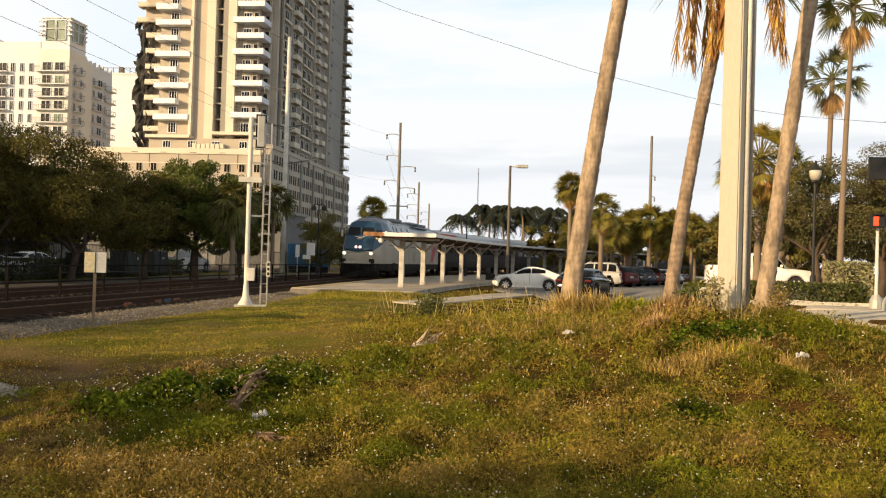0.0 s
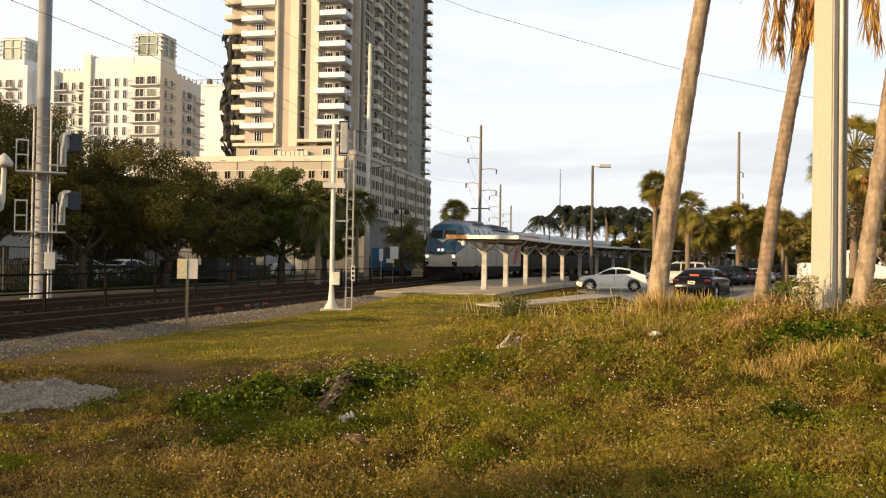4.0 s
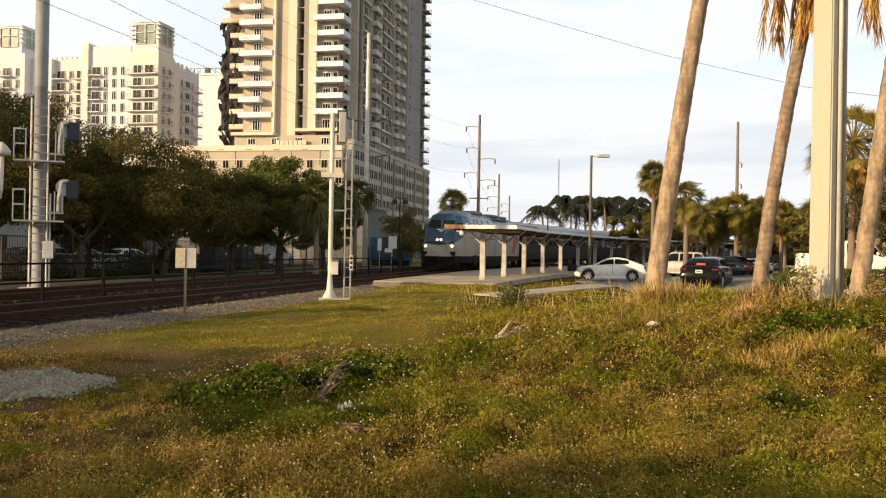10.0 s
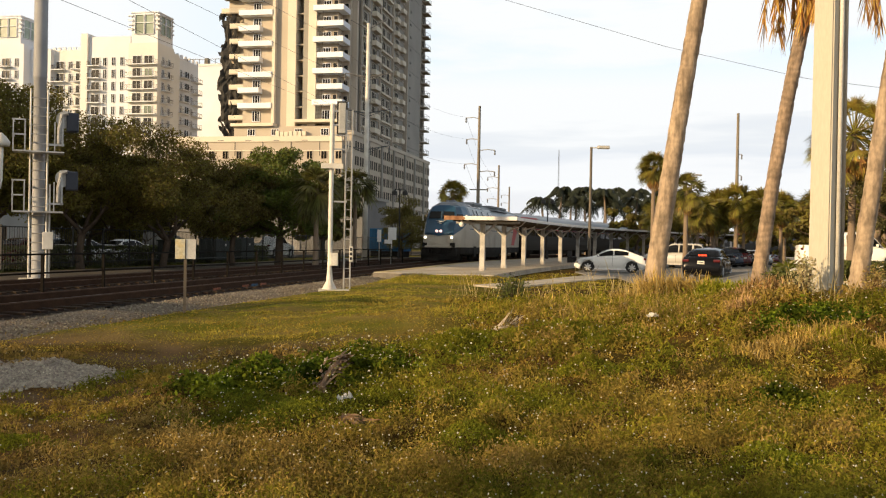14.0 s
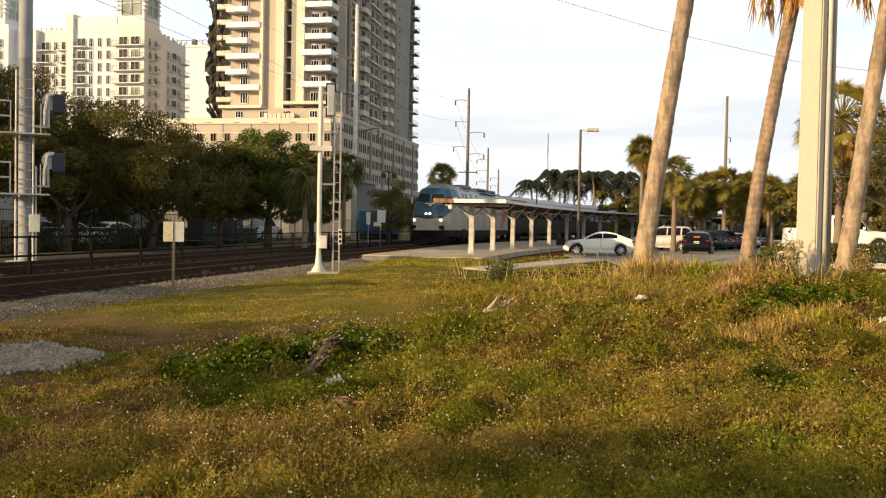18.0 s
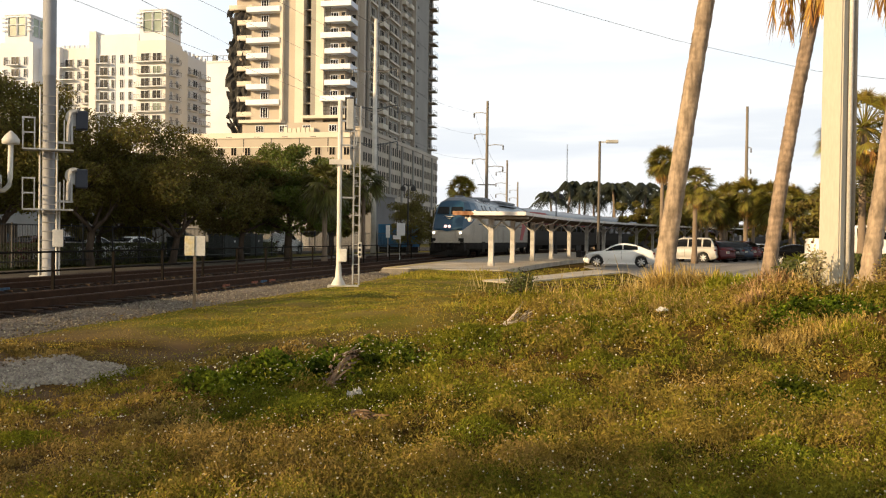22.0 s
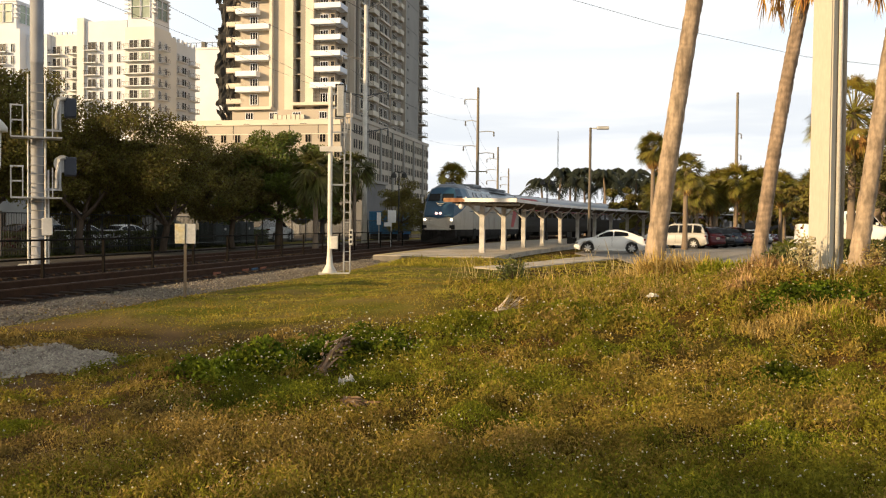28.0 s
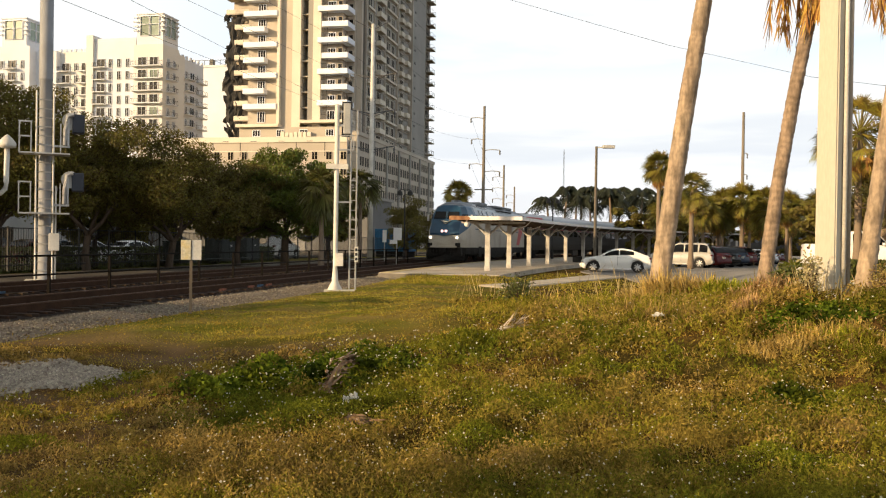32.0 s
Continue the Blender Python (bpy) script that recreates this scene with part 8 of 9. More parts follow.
def wheel_mesh_parts(parent, x, y, r, side):
    w = part("wheel", lathe(bmesh.new(), [(r * 0.68, -0.10), (r * 0.96, -0.105), (r, -0.06), (r, 0.06), (r * 0.96, 0.105), (r * 0.68, 0.10)], 24), M["rubber"], parent, smooth=False)
    w.matrix_basis = Matrix.Translation((x, y, r)) @ Matrix.Rotation(radians(90 * side), 4, "Y")
    bm = bmesh.new()
    lathe(bm, [(r * 0.70, 0.085), (r * 0.66, 0.10), (r * 0.60, 0.06), (0.10, 0.05)], 20)
    for k in range(7):
        a = 2 * math.pi * k / 7
        tube(bm, [(0, 0, 0.10), (r * 0.64 * math.cos(a), r * 0.64 * math.sin(a), 0.095)], [0.05, 0.04], 5)
    part("rim", bm, M["rim"], w, "alloy rim")
    return w


M["rim"] = mat("alloy_rim", (0.62, 0.62, 0.62), 0.4, 0.4, var=0.1, bump=0)


def build_car(m, style, colour, label, brake=False, name="car", group="parked cars", rack=False):
    """A car pointing along +y, its middle over the origin."""
    L, W, clear, deck, cabin = STYLES[style]
    t = thing(name, m, label, "car", group)
    body = colour
    def yy(u):
        return (u - 0.5) * L
    r = 0.33 if style in ("coupe", "sedan") else 0.37
    r = 0.41 if style == "pickup" else r
    ya, yb = yy(0.19), yy(0.815)
    # lower hull: loft of sections along the length
    bm = bmesh.new()
    sec = []
    us = np.array([d[0] for d in deck])
    hs = np.array([d[1] for d in deck])
    grid = sorted(set(np.concatenate([us, np.linspace(0.02, 0.98, 29)])))
    for u in grid:
        top = float(np.interp(u, us, hs))
        taper = 1 - 0.16 * max(0, (u - 0.86) / 0.14) ** 2 - 0.10 * max(0, (0.10 - u) / 0.10) ** 2
        hw = W / 2 * taper
        low = clear + 0.10 * max(0, (u - 0.93) / 0.07) + 0.10 * max(0, (0.05 - u) / 0.05)
        y = yy(u)
        # wheel arches
        for yc in (ya, yb):
            d = abs(y - yc)
            if d < r + 0.07:
                low = max(low, r + math.sqrt((r + 0.07) ** 2 - d * d))
        low = min(low, top - 0.12)
        mid = (low + top) / 2
        sec.append([(-hw * 0.95, y, low), (-hw, y, mid * 0.9 + 0.05), (-hw * 0.985, y, top - 0.14), (-hw * 0.90, y, top), (0, y, top + 0.03), (hw * 0.90, y, top), (hw * 0.985, y, top - 0.14), (hw, y, mid * 0.9 + 0.05), (hw * 0.95, y, low)])
    loft(bm, sec)
    part("body", bm, body, t, smooth=True)
    # floor pan in the shade beneath
    part("underbody", boxes(((0, 0, clear + 0.2), (W * 0.72, L * 0.9, 0.35))), M["dirty_black"], t)
    # greenhouse: a painted shell with its panes set a little proud
    cu = np.array([c[0] for c in cabin])
    cz = np.array([c[1] for c in cabin])
    run = np.linspace(cu[0], cu[-1], 25)
    arch = np.interp(run, cu, cz)
    for _ in range(2):
        arch[1:-1] = (arch[:-2] + 2 * arch[1:-1] + arch[2:]) / 4
    peak = float(arch.max())

    def ribs(u, z):
        """Half section of the shell at u: sill, waist and cant rail, then the roof's edge."""
        base = float(np.interp(u, us, hs)) - 0.02
        z = max(z, base + 0.02)
        k = max(0.0, min(1.0, (z - base) / (peak - base)))
        hw = W / 2 * (0.93 - 0.19 * k)
        return [(W / 2 * 0.90, base), (hw, base + (z - base) * 0.55), (hw * 0.93, z - 0.05 * k), (hw * 0.6, z)]

    def side_at(u, f):
        """A point on the shell's side at u, a share f of the way from sill to cant rail."""
        q = ribs(u, float(np.interp(u, run, arch)))[:3]
        a, b, g = (q[0], q[1], f / 0.55) if f < 0.55 else (q[1], q[2], (f - 0.55) / 0.45)
        return a[0] + (b[0] - a[0]) * g, a[1] + (b[1] - a[1]) * g
    bm = bmesh.new()
    loft(bm, [[(-x, yy(u), z) for x, z in ribs(u, z0)] + [(x, yy(u), z) for x, z in ribs(u, z0)[::-1]] for u, z0 in zip(run, arch)])
    part("roof", bm, body, t, smooth=True)

    def screen(name, ua, ub):
        """A pane across the car between two stations of the shell."""
        bm = bmesh.new()
        tilt = Vector((0, -(np.interp(ub, run, arch) - np.interp(ua, run, arch)), (ub - ua) * L)).normalized()
        rows = []
        for u in np.linspace(ua, ub, 5):
            q = ribs(u, float(np.interp(u, run, arch)))
            row = [(-q[2][0] * 0.97, q[2][1]), (-q[3][0], q[3][1]), (q[3][0], q[3][1]), (q[2][0] * 0.97, q[2][1])]
            rows.append([Vector((x, yy(u), z)) + tilt * 0.012 for x, z in row])
        loft(bm, rows, closed=False)
        bmesh.ops.solidify(bm, geom=bm.faces[:], thickness=0.008)
        part(name, bm, M["car_glass"], t)
    tall = run[arch > peak - 0.10]
    if style != "pickup":
        screen("rear_window", cu[0] + 0.12 * (tall[0] - cu[0]), tall[0] - 0.015)
    screen("windscreen", tall[-1] + 0.02, cu[-1] - 0.12 * (cu[-1] - tall[-1]))
    doors = {"coupe": ((0.24, 0.44), (0.455, 0.685)), "sedan": ((0.23, 0.345), (0.355, 0.49), (0.505, 0.67)), "pickup": ((0.405, 0.53), (0.545, 0.70))}.get(style, ((0.075, 0.20), (0.225, 0.42), (0.44, 0.69)))
    for side in (-1, 1):
        for ua, ub in doors:
            bm = bmesh.new()
            lower, upper = [], []
            for u in np.linspace(ua, ub, 7):
                room = float(np.interp(u, run, arch)) - float(np.interp(u, us, hs))
                hi = min(0.90, max(0.16, 1 - 0.055 / max(room, 0.06)))
                for f, keep in ((0.12, lower), (0.55 if hi > 0.56 else hi * 0.6, lower), (hi, upper)):
                    x, z = side_at(u, f)
                    keep.append((side * (x + 0.008), yy(u), z))
            rows = [[lower[2 * q], lower[2 * q + 1], upper[q]] for q in range(7)]
            loft(bm, rows, closed=False)
            bmesh.ops.solidify(bm, geom=bm.faces[:], thickness=0.006)
            part("side_window", bm, M["car_glass"], t)
    ymid = yy(0.47)
    for side in (-1, 1):
        part("door_seam", boxes(((side * W / 2 * 0.995, ymid, 0.72), (0.012, 0.015, 0.55))), M["black_metal"], t)
        part("door_handle", boxes(((side * W / 2 * 1.0, ymid - 0.25, 0.86), (0.03, 0.17, 0.03))), body, t)
        part("side_mirror", boxes(((side * (W / 2 + 0.06), yy(0.665), float(np.interp(0.66, us, hs)) + 0.1), (0.2, 0.1, 0.13)), bevel=0.03), body, t)
        part("headlight", boxes(((side * W * 0.36, yy(0.972), float(np.interp(0.965, us, hs)) - 0.12), (0.36, 0.16, 0.13)), bevel=0.04), M["head_lamp"], t)
        part("tail_light", boxes(((side * W * 0.385, yy(0.012), float(np.interp(0.05, us, hs)) - 0.16), (0.30, 0.12, 0.12)), bevel=0.03), M["tail_lamp"], t)
        part("skirt", boxes(((side * W / 2 * 0.95, 0, clear + 0.04), (0.08, L * 0.45, 0.1)), bevel=0.02), body, t)
        for y in (ya, yb):
            wheel_mesh_parts(t, side * (W / 2 - 0.13), y, r, side)
    part("rear_bumper", boxes(((0, yy(0.01), 0.48), (W * 0.9, 0.2, 0.22)), bevel=0.06), body, t)
    part("front_bumper", boxes(((0, yy(0.985), 0.42), (W * 0.82, 0.22, 0.2)), bevel=0.06), body, t)
    part("licence_plate", boxes(((0, yy(-0.002), 0.78), (0.31, 0.03, 0.15))), M["white_paint"], t)
    part("plate_bar", boxes(((0, yy(-0.006), 0.78), (0.22, 0.02, 0.05))), M["grey_plastic"], t)
    part("grille", boxes(((0, yy(0.995), 0.56), (W * 0.45, 0.06, 0.16)), bevel=0.02), M["black_metal"], t)
    if brake:
        part("brake_light", boxes(((0, yy(cabin[0][0]) - 0.10, cabin[0][1] + 0.06), (0.38, 0.1, 0.06)), bevel=0.01), M["lit_red"], t, "glowing red high brake light")
    if rack or style in ("wagon",):
        for side in (-1, 1):
            part("roof_rail", tube(bmesh.new(), [(side * 0.6, yy(0.14), 1.80), (side * 0.6, yy(0.5), 1.80)], 0.02, 5), M["black_metal"], t)
    return t


def car_at(x, y, heading, dz=0.03):
    """heading: degrees clockwise from +y."""
    return Matrix.Translation((x, y, land_z(x, y) + dz)) @ Matrix.Rotation(radians(-heading), 4, "Z")


WHITE = paint("white", (0.84, 0.84, 0.82), 0.0)
BLACK = paint("black", (0.005, 0.005, 0.006), 0.0)
RED = paint("red", (0.075, 0.010, 0.012), 0.2)
TAN = paint("silver_tan", (0.56, 0.54, 0.50), 0.2)
BLUE = paint("blue", (0.015, 0.025, 0.045), 0.2)
SILVER = paint("silver", (0.42, 0.42, 0.42), 0.6)
build_car(car_at(5.36, 53.2, -84), "coupe", WHITE, "white two-door coupe parked beside the walkway")
build_car(car_at(11.78, 68.0, -66), "wagon", TAN, "pale silver off-road wagon parked in the row")
for _i, (_st, _c, _n) in enumerate((("suv", RED, "dark red sport utility car"), ("suv", BLACK, "black sport utility car"), ("suv", BLUE, "dark blue sport utility car"), ("suv", RED, "dark red sport utility car"), ("sedan", BLACK, "black sedan"), ("sedan", WHITE, "white sedan"), ("sedan", SILVER, "silver sedan"), ("sedan", RED, "dark red sedan"))):
    build_car(car_at(13.25 + _i * 1.36, 69.0 + _i * 2.9, -38), _st, _c, _n + " parked in the long row")
build_car(car_at(15.45, 42.8, 97), "pickup", WHITE, "white pickup truck beside the hedge", name="pickup_truck")
# cars across the railway
for _i, (_s, _o, _st, _c, _n) in enumerate(((44.4, -19.2, "sedan", RED, "dark red sedan"), (49.0, -19.0, "sedan", WHITE, "white sedan"), (54.0, -19.0, "sedan", WHITE, "white sedan"), (47, -24, "suv", BLACK, "black sport utility car"), (72, -17.5, "pickup", WHITE, "white pickup truck"), (55, -25, "sedan", SILVER, "silver sedan"))):
    _p = track(_s, _o)
    build_car(car_at(_p[0], _p[1], 7 + 4 * (_i % 3), 0.12), _st, _c, _n + " in the shade of the oaks", name="pickup_truck" if _st == "pickup" else "car", group="cars across the railway")
MOVER = build_car(car_at(12.0, 44.6, 20), "sedan", BLACK, "black sedan pulling away with its brake light on", brake=True, group="")


# ---- wires ----
def sky_wires():
    # lines that run from the street poles over the railway to the steel monopole
    wire([(-8.4, 11.0, 7.3), (-9.24, 19.97, 8.74), (-14.26, 72.6, 17.62)], 0.0075)
    wire([(-10.5, 10.0, 7.4), (-11.04, 19.03, 8.51), (-14.22, 72.6, 14.95)], 0.0075)
    wire([(-11.2, 10.0, 7.7), (-11.62, 18.68, 8.26), (-14.17, 72.63, 12.04)], 0.0075)
    wire([(-12.9, 10.0, 7.3), (-12.96, 17.8, 7.8), (-13.43, 72.8, 11.6)], 0.0075)
    # the cable that sags past the leaning palms
    wire([(-13.0, 26.2, 13.8), (-7.0, 25.0, 10.86), (-1.31, 23.96, 8.38), (3.7, 23.71, 6.84), (7.06, 22.94, 5.87), (8.74, 22.35, 5.53), (13.7, 19.7, 4.8)], 0.005)
    for z in (13.3, 10.5, 15.7):
        wire([(-6.2, 100, z), (-4.6, 130, z - 3.6), (-3.2, 160, z - 4.6)], 0.011, 0.8)
        wire([(-6.2, 100, z), (-14.2, 73, z + 1.2)], 0.008, 0.9)


# ---- clutter by the railway ----
M["utility_green"] = mat("utility_green", (0.018, 0.026, 0.02), 0.6, var=0.2, bump=0.05)


def build_cabinets():
    for s, o, l, h in ((52.0, -14.6, 2.0, 1.25), (58.0, -14.8, 2.4, 1.45), (62.0, -15.0, 2.2, 1.5)):
        x, y, hd = track(s, o)
        t = thing("utility_cabinet", Matrix.Translation((x, y, 0.1)) @ Matrix.Rotation(-hd, 4, "Z"), "dark green steel utility cabinet behind the fence", "cabinet", "utility cabinets")
        part("body", boxes(((0, 0, h / 2), (1.2, l, h)), bevel=0.04), M["utility_green"], t)
        part("lid", boxes(((0, 0, h + 0.04), (1.3, l + 0.1, 0.09)), bevel=0.03), M["utility_green"], t)
        for k in (-1, 1):
            part("door", boxes(((0.61, k * l / 4, h / 2), (0.03, l / 2 - 0.1, h - 0.2)), bevel=0.01), M["utility_green"], t)
        part("label_plate", boxes(((0.63, 0.3, h * 0.72), (0.02, 0.22, 0.14))), M["white_paint"], t)


build_cabinets()


def build_bungalow():
    """Signal hut at the edge of the view, with a mushroom vent."""
    t = thing("signal_hut", Matrix.Translation((-11.45, 17.03, -0.32)) @ Matrix.Rotation(radians(32), 4, "Z"), "tan steel railway signal hut with a mushroom vent pipe", "signal hut")
    tan = mat("hut_tan", (0.50, 0.36, 0.20), 0.7, var=0.15, scale=1, bump=0.05)
    part("body", boxes(((-0.35, 0, 1.42), (2.0, 1.6, 2.84)), bevel=0.03), tan, t)
    part("roof", boxes(((-0.35, 0, 2.95), (2.14, 1.8, 0.2)), bevel=0.04), M["galv_dull"], t)
    part("door", boxes(((-0.5, -0.81, 1.2), (0.85, 0.04, 2.0)), bevel=0.01), tan, t)
    part("vent_pipe", tube(bmesh.new(), [(0.55, -0.5, 2.74), (0.76, -0.5, 2.76), (0.85, -0.5, 2.86), (0.87, -0.5, 3.0), (0.88, -0.5, 3.72)], 0.05, 10), M["white_paint"], t, smooth=True)
    part("vent_cap", lathe(bmesh.new(), [(0.05, 3.68), (0.165, 3.70), (0.17, 3.78), (0.11, 3.87), (0.05, 3.93), (0.02, 3.96)], 16, Matrix.Translation((0.88, -0.5, 0))), M["white_paint"], t, "white mushroom vent cap", smooth=True)
    part("junction_box", boxes(((0.3, -0.7, 3.12), (0.4, 0.3, 0.24)), bevel=0.03), M["galv"], t)


build_bungalow()


M["sign_white"] = mat("sign_white", (0.82, 0.82, 0.80), 0.5, var=0.08, scale=2, bump=0.03)


def build_platform_signs():
    x, y, h = track(57.5, -2.2)
    t = thing("station_sign", Matrix.Translation((x, y, 0)) @ Matrix.Rotation(-h, 4, "Z"), "white blank sign board on a thin post between the tracks", "sign")
    part("post", boxes(((0, 0.03, 1.1), (0.07, 0.05, 2.2))), M["galv"], t)
    part("board", boxes(((0.05, 0, 2.1), (0.55, 0.03, 0.8)), bevel=0.005), M["sign_white"], t)
    part("small_board", boxes(((-0.22, 0, 1.58), (0.5, 0.03, 0.26)), bevel=0.005), M["sign_white"], t)
    x, y, h = track(64, -5.0)
    t = thing("track_board", Matrix.Translation((x, y, 0)) @ Matrix.Rotation(-h, 4, "Z"), "narrow white track board on a post", "sign")
    part("post", boxes(((0, 0.03, 1.0), (0.06, 0.05, 2.0))), M["galv"], t)
    part("board", boxes(((0, 0, 2.0), (0.3, 0.03, 0.9)), bevel=0.005), M["sign_white"], t)


build_platform_signs()


def build_bare_tree():
    x, y = 21.5, 37.0
    t = thing("bare_tree", at(x, y), "leafless thin-branched tree by the street", "tree")
    rs = np.random.RandomState(401)
    limbs, tips = [], []
    for k in range(5):
        a = 1.3 * k
        grow(rs, np.array([0, 0, 2.2]), unit(np.array([math.cos(a) * 0.6, math.sin(a) * 0.6, 1.0])), 2.6, 0.06, 3, limbs, tips)
    bm = bmesh.new()
    tube(bm, [(0, 0, -0.1), (0.1, 0, 1.2), (0, 0, 2.2)], [0.12, 0.1, 0.09], 7)
    part("trunk", bm, M["bark"], t)
    bm = bmesh.new()
    for pts, rad in limbs:
        tube(bm, [tuple(p) for p in pts], rad, 4, caps=False)
    part("branches", bm, M["bark"], t)


build_bare_tree()


# ---- street furniture ----
def build_crossing_signal():
    x, y = 13.0, 26.3
    t = thing("pedestrian_signal", at(x, y), "black pedestrian signal showing a red light on a white pole", "traffic signal")
    part("pole", lathe(bmesh.new(), [(0.09, 0), (0.09, 0.3), (0.05, 0.35), (0.045, 2.8)], 12), M["white_paint"], t)
    part("base", lathe(bmesh.new(), [(0.2, 0), (0.18, 0.25), (0.1, 0.4)], 10), M["galv_dull"], t)
    part("housing", boxes(((-0.08, -0.12, 2.58), (0.38, 0.24, 0.38)), bevel=0.03), M["black_metal"], t)
    part("visor", boxes(((-0.08, -0.28, 2.78), (0.38, 0.14, 0.03))), M["black_metal"], t)
    part("red_lens", boxes(((-0.17, -0.25, 2.58), (0.15, 0.02, 0.27)), bevel=0.02), M["lit_red"], t, "glowing red lens")
    t = thing("traffic_signal", at(12.4, 24.2), "black traffic signal head seen from behind, hung on a grey pole", "traffic signal")
    part("pole", lathe(bmesh.new(), [(0.17, 0), (0.17, 0.3), (0.1, 0.4), (0.09, 5.5)], 12), M["galv_dull"], t)
    part("base", lathe(bmesh.new(), [(0.28, 0), (0.26, 0.3), (0.16, 0.5)], 8), M["galv_dull"], t)
    part("backplate", boxes(((-0.38, -0.1, 3.95), (0.8, 0.05, 0.62)), bevel=0.02), M["black_metal"], t)
    part("housing", boxes(((-0.38, 0.1, 3.95), (0.5, 0.3, 0.5)), bevel=0.03), M["black_metal"], t)


build_crossing_signal()
patch("kerb", M["concrete"], line((8.3, 29.6), (20, 25.6), 10), line((8.4, 29.85), (20.1, 25.85), 10), 1, 0.16, 0.3, "low pale concrete kerb round the planting bed", "kerb")


# ---- litter on the mound ----
def litter(name, x, y, label, category, build, dz=0.0, turn=0.0, tilt=0.0):
    t = thing(name, at(x, y, turn, dz) @ Matrix.Rotation(-tilt, 4, "Y"), label, category)
    build(t)
    return t


def crumpled(t, size, material, seed):
    rs = np.random.RandomState(seed)
    bm = bmesh.new()
    g = [[bm.verts.new(((i / 6 - 0.5) * size[0] + rs.uniform(-0.01, 0.01), (j / 5 - 0.5) * size[1] + rs.uniform(-0.01, 0.01), rs.uniform(0.0, 1.0) * size[2])) for j in range(6)] for i in range(7)]
    for i in range(6):
        for j in range(5):
            bm.faces.new((g[i][j], g[i + 1][j], g[i + 1][j + 1], g[i][j + 1]))
    r = bmesh.ops.solidify(bm, geom=bm.faces[:], thickness=0.004)
    part("sheet", bm, material, t)


PAPER = mat("litter_paper", (0.78, 0.77, 0.74), 0.6, var=0.15, scale=12, bump=0.1)
litter("paper_litter", -1.60, 8.25, "crumpled white paper scrap in the grass", "litter", lambda t: crumpled(t, (0.14, 0.10, 0.09), PAPER, 1), 0.10, 0.0, 0.35)
litter("paper_litter", 1.97, 13.3, "torn pale paper scrap in the grass", "litter", lambda t: crumpled(t, (0.16, 0.12, 0.08), PAPER, 2), 0.05)
litter("plastic_bag", 4.59, 11.14, "crumpled white plastic bag in the grass", "litter", lambda t: crumpled(t, (0.14, 0.1, 0.08), PAPER, 3), 0.16)
litter("paper_litter", 4.0, 13.3, "white paper scrap in the weeds", "litter", lambda t: crumpled(t, (0.14, 0.1, 0.06), PAPER, 4), 0.3)


def fallen_frond(t, length, col, seed, upright):
    rs = np.random.RandomState(seed)
    part("stem", tube(bmesh.new(), [(-length / 2, 0, 0.02), (0, 0.03, 0.07), (length / 2, 0, 0.05)], [0.03, 0.022, 0.01], 6), col, t)
    n = 34
    B = np.stack([rs.uniform(-0.3, 0.5, n) * length, rs.normal(size=n) * 0.03, rs.uniform(0.04, 0.09, n)], -1)
    D = unit(np.stack([rs.uniform(0.5, 1.0, n), rs.normal(size=n) * 0.35, rs.uniform(0.0, upright, n)], -1))
    S = unit(np.stack([np.zeros(n), np.ones(n), rs.normal(size=n) * 0.5], -1))
    strips("leaflet_mass", B, D, S, rs.uniform(0.2, 0.4, n), np.full(n, 0.016), rs.uniform(0, 0.2, n), col, t, kind="stuff", segs=2)


GREY_DRY = mat("dry_grey_frond", (0.46, 0.40, 0.32), 0.9, var=0.3, scale=6, bump=0.1, island=0.2)
BROWN_DRY = mat("dry_brown_frond", (0.135, 0.072, 0.032), 0.9, var=0.4, scale=6, col2=(0.24, 0.150, 0.075), bump=0.3, bscale=40, stretch=(1, 12, 1))


def old_frond(t):
    """A long dry frond laid up the slope over the weeds: a stout split stalk and matted leaflets along it."""
    rs = np.random.RandomState(5)
    way = Vector((-0.05, 1.0, 0.0)).normalized()
    across = Vector((way.y, -way.x, 0))
    def lie(u, o, h):
        q = way * u + across * o
        return (q.x, q.y, h)
    part("stem", tube(bmesh.new(), [lie(0.0, 0.02, 0.10), lie(0.6, 0.0, 0.15), lie(1.3, -0.02, 0.19), lie(2.0, 0.0, 0.20)], [0.035, 0.03, 0.022, 0.01], 6), BROWN_DRY, t)
    for name, n, material, label in (("dry_leaflet_mat", 110, BROWN_DRY, "matted dark brown leaflets"), ("pale_leaflet_mat", 6, GREY_DRY, "pale split leaflets")):
        u = rs.uniform(-0.1, 1.6, n)
        B = np.array([lie(a, o, 0.09 + 0.07 * min(a, 1.4) + h) for a, o, h in zip(u, rs.normal(size=n) * 0.05, rs.uniform(0, 0.06, n))])
        D = unit(np.array([[way.x + q[0] * 0.10, way.y + q[1] * 0.10, 0.03 + q[2] * 0.03] for q in rs.normal(size=(n, 3))]))
        S = unit(np.stack([np.full(n, across.x), np.full(n, across.y), rs.normal(size=n) * 0.7], -1))
        strips(name, B, D, S, rs.uniform(0.3, 0.8, n), np.full(n, 0.014), rs.uniform(0.05, 0.25, n), material, t, kind="stuff", label=label, segs=3)


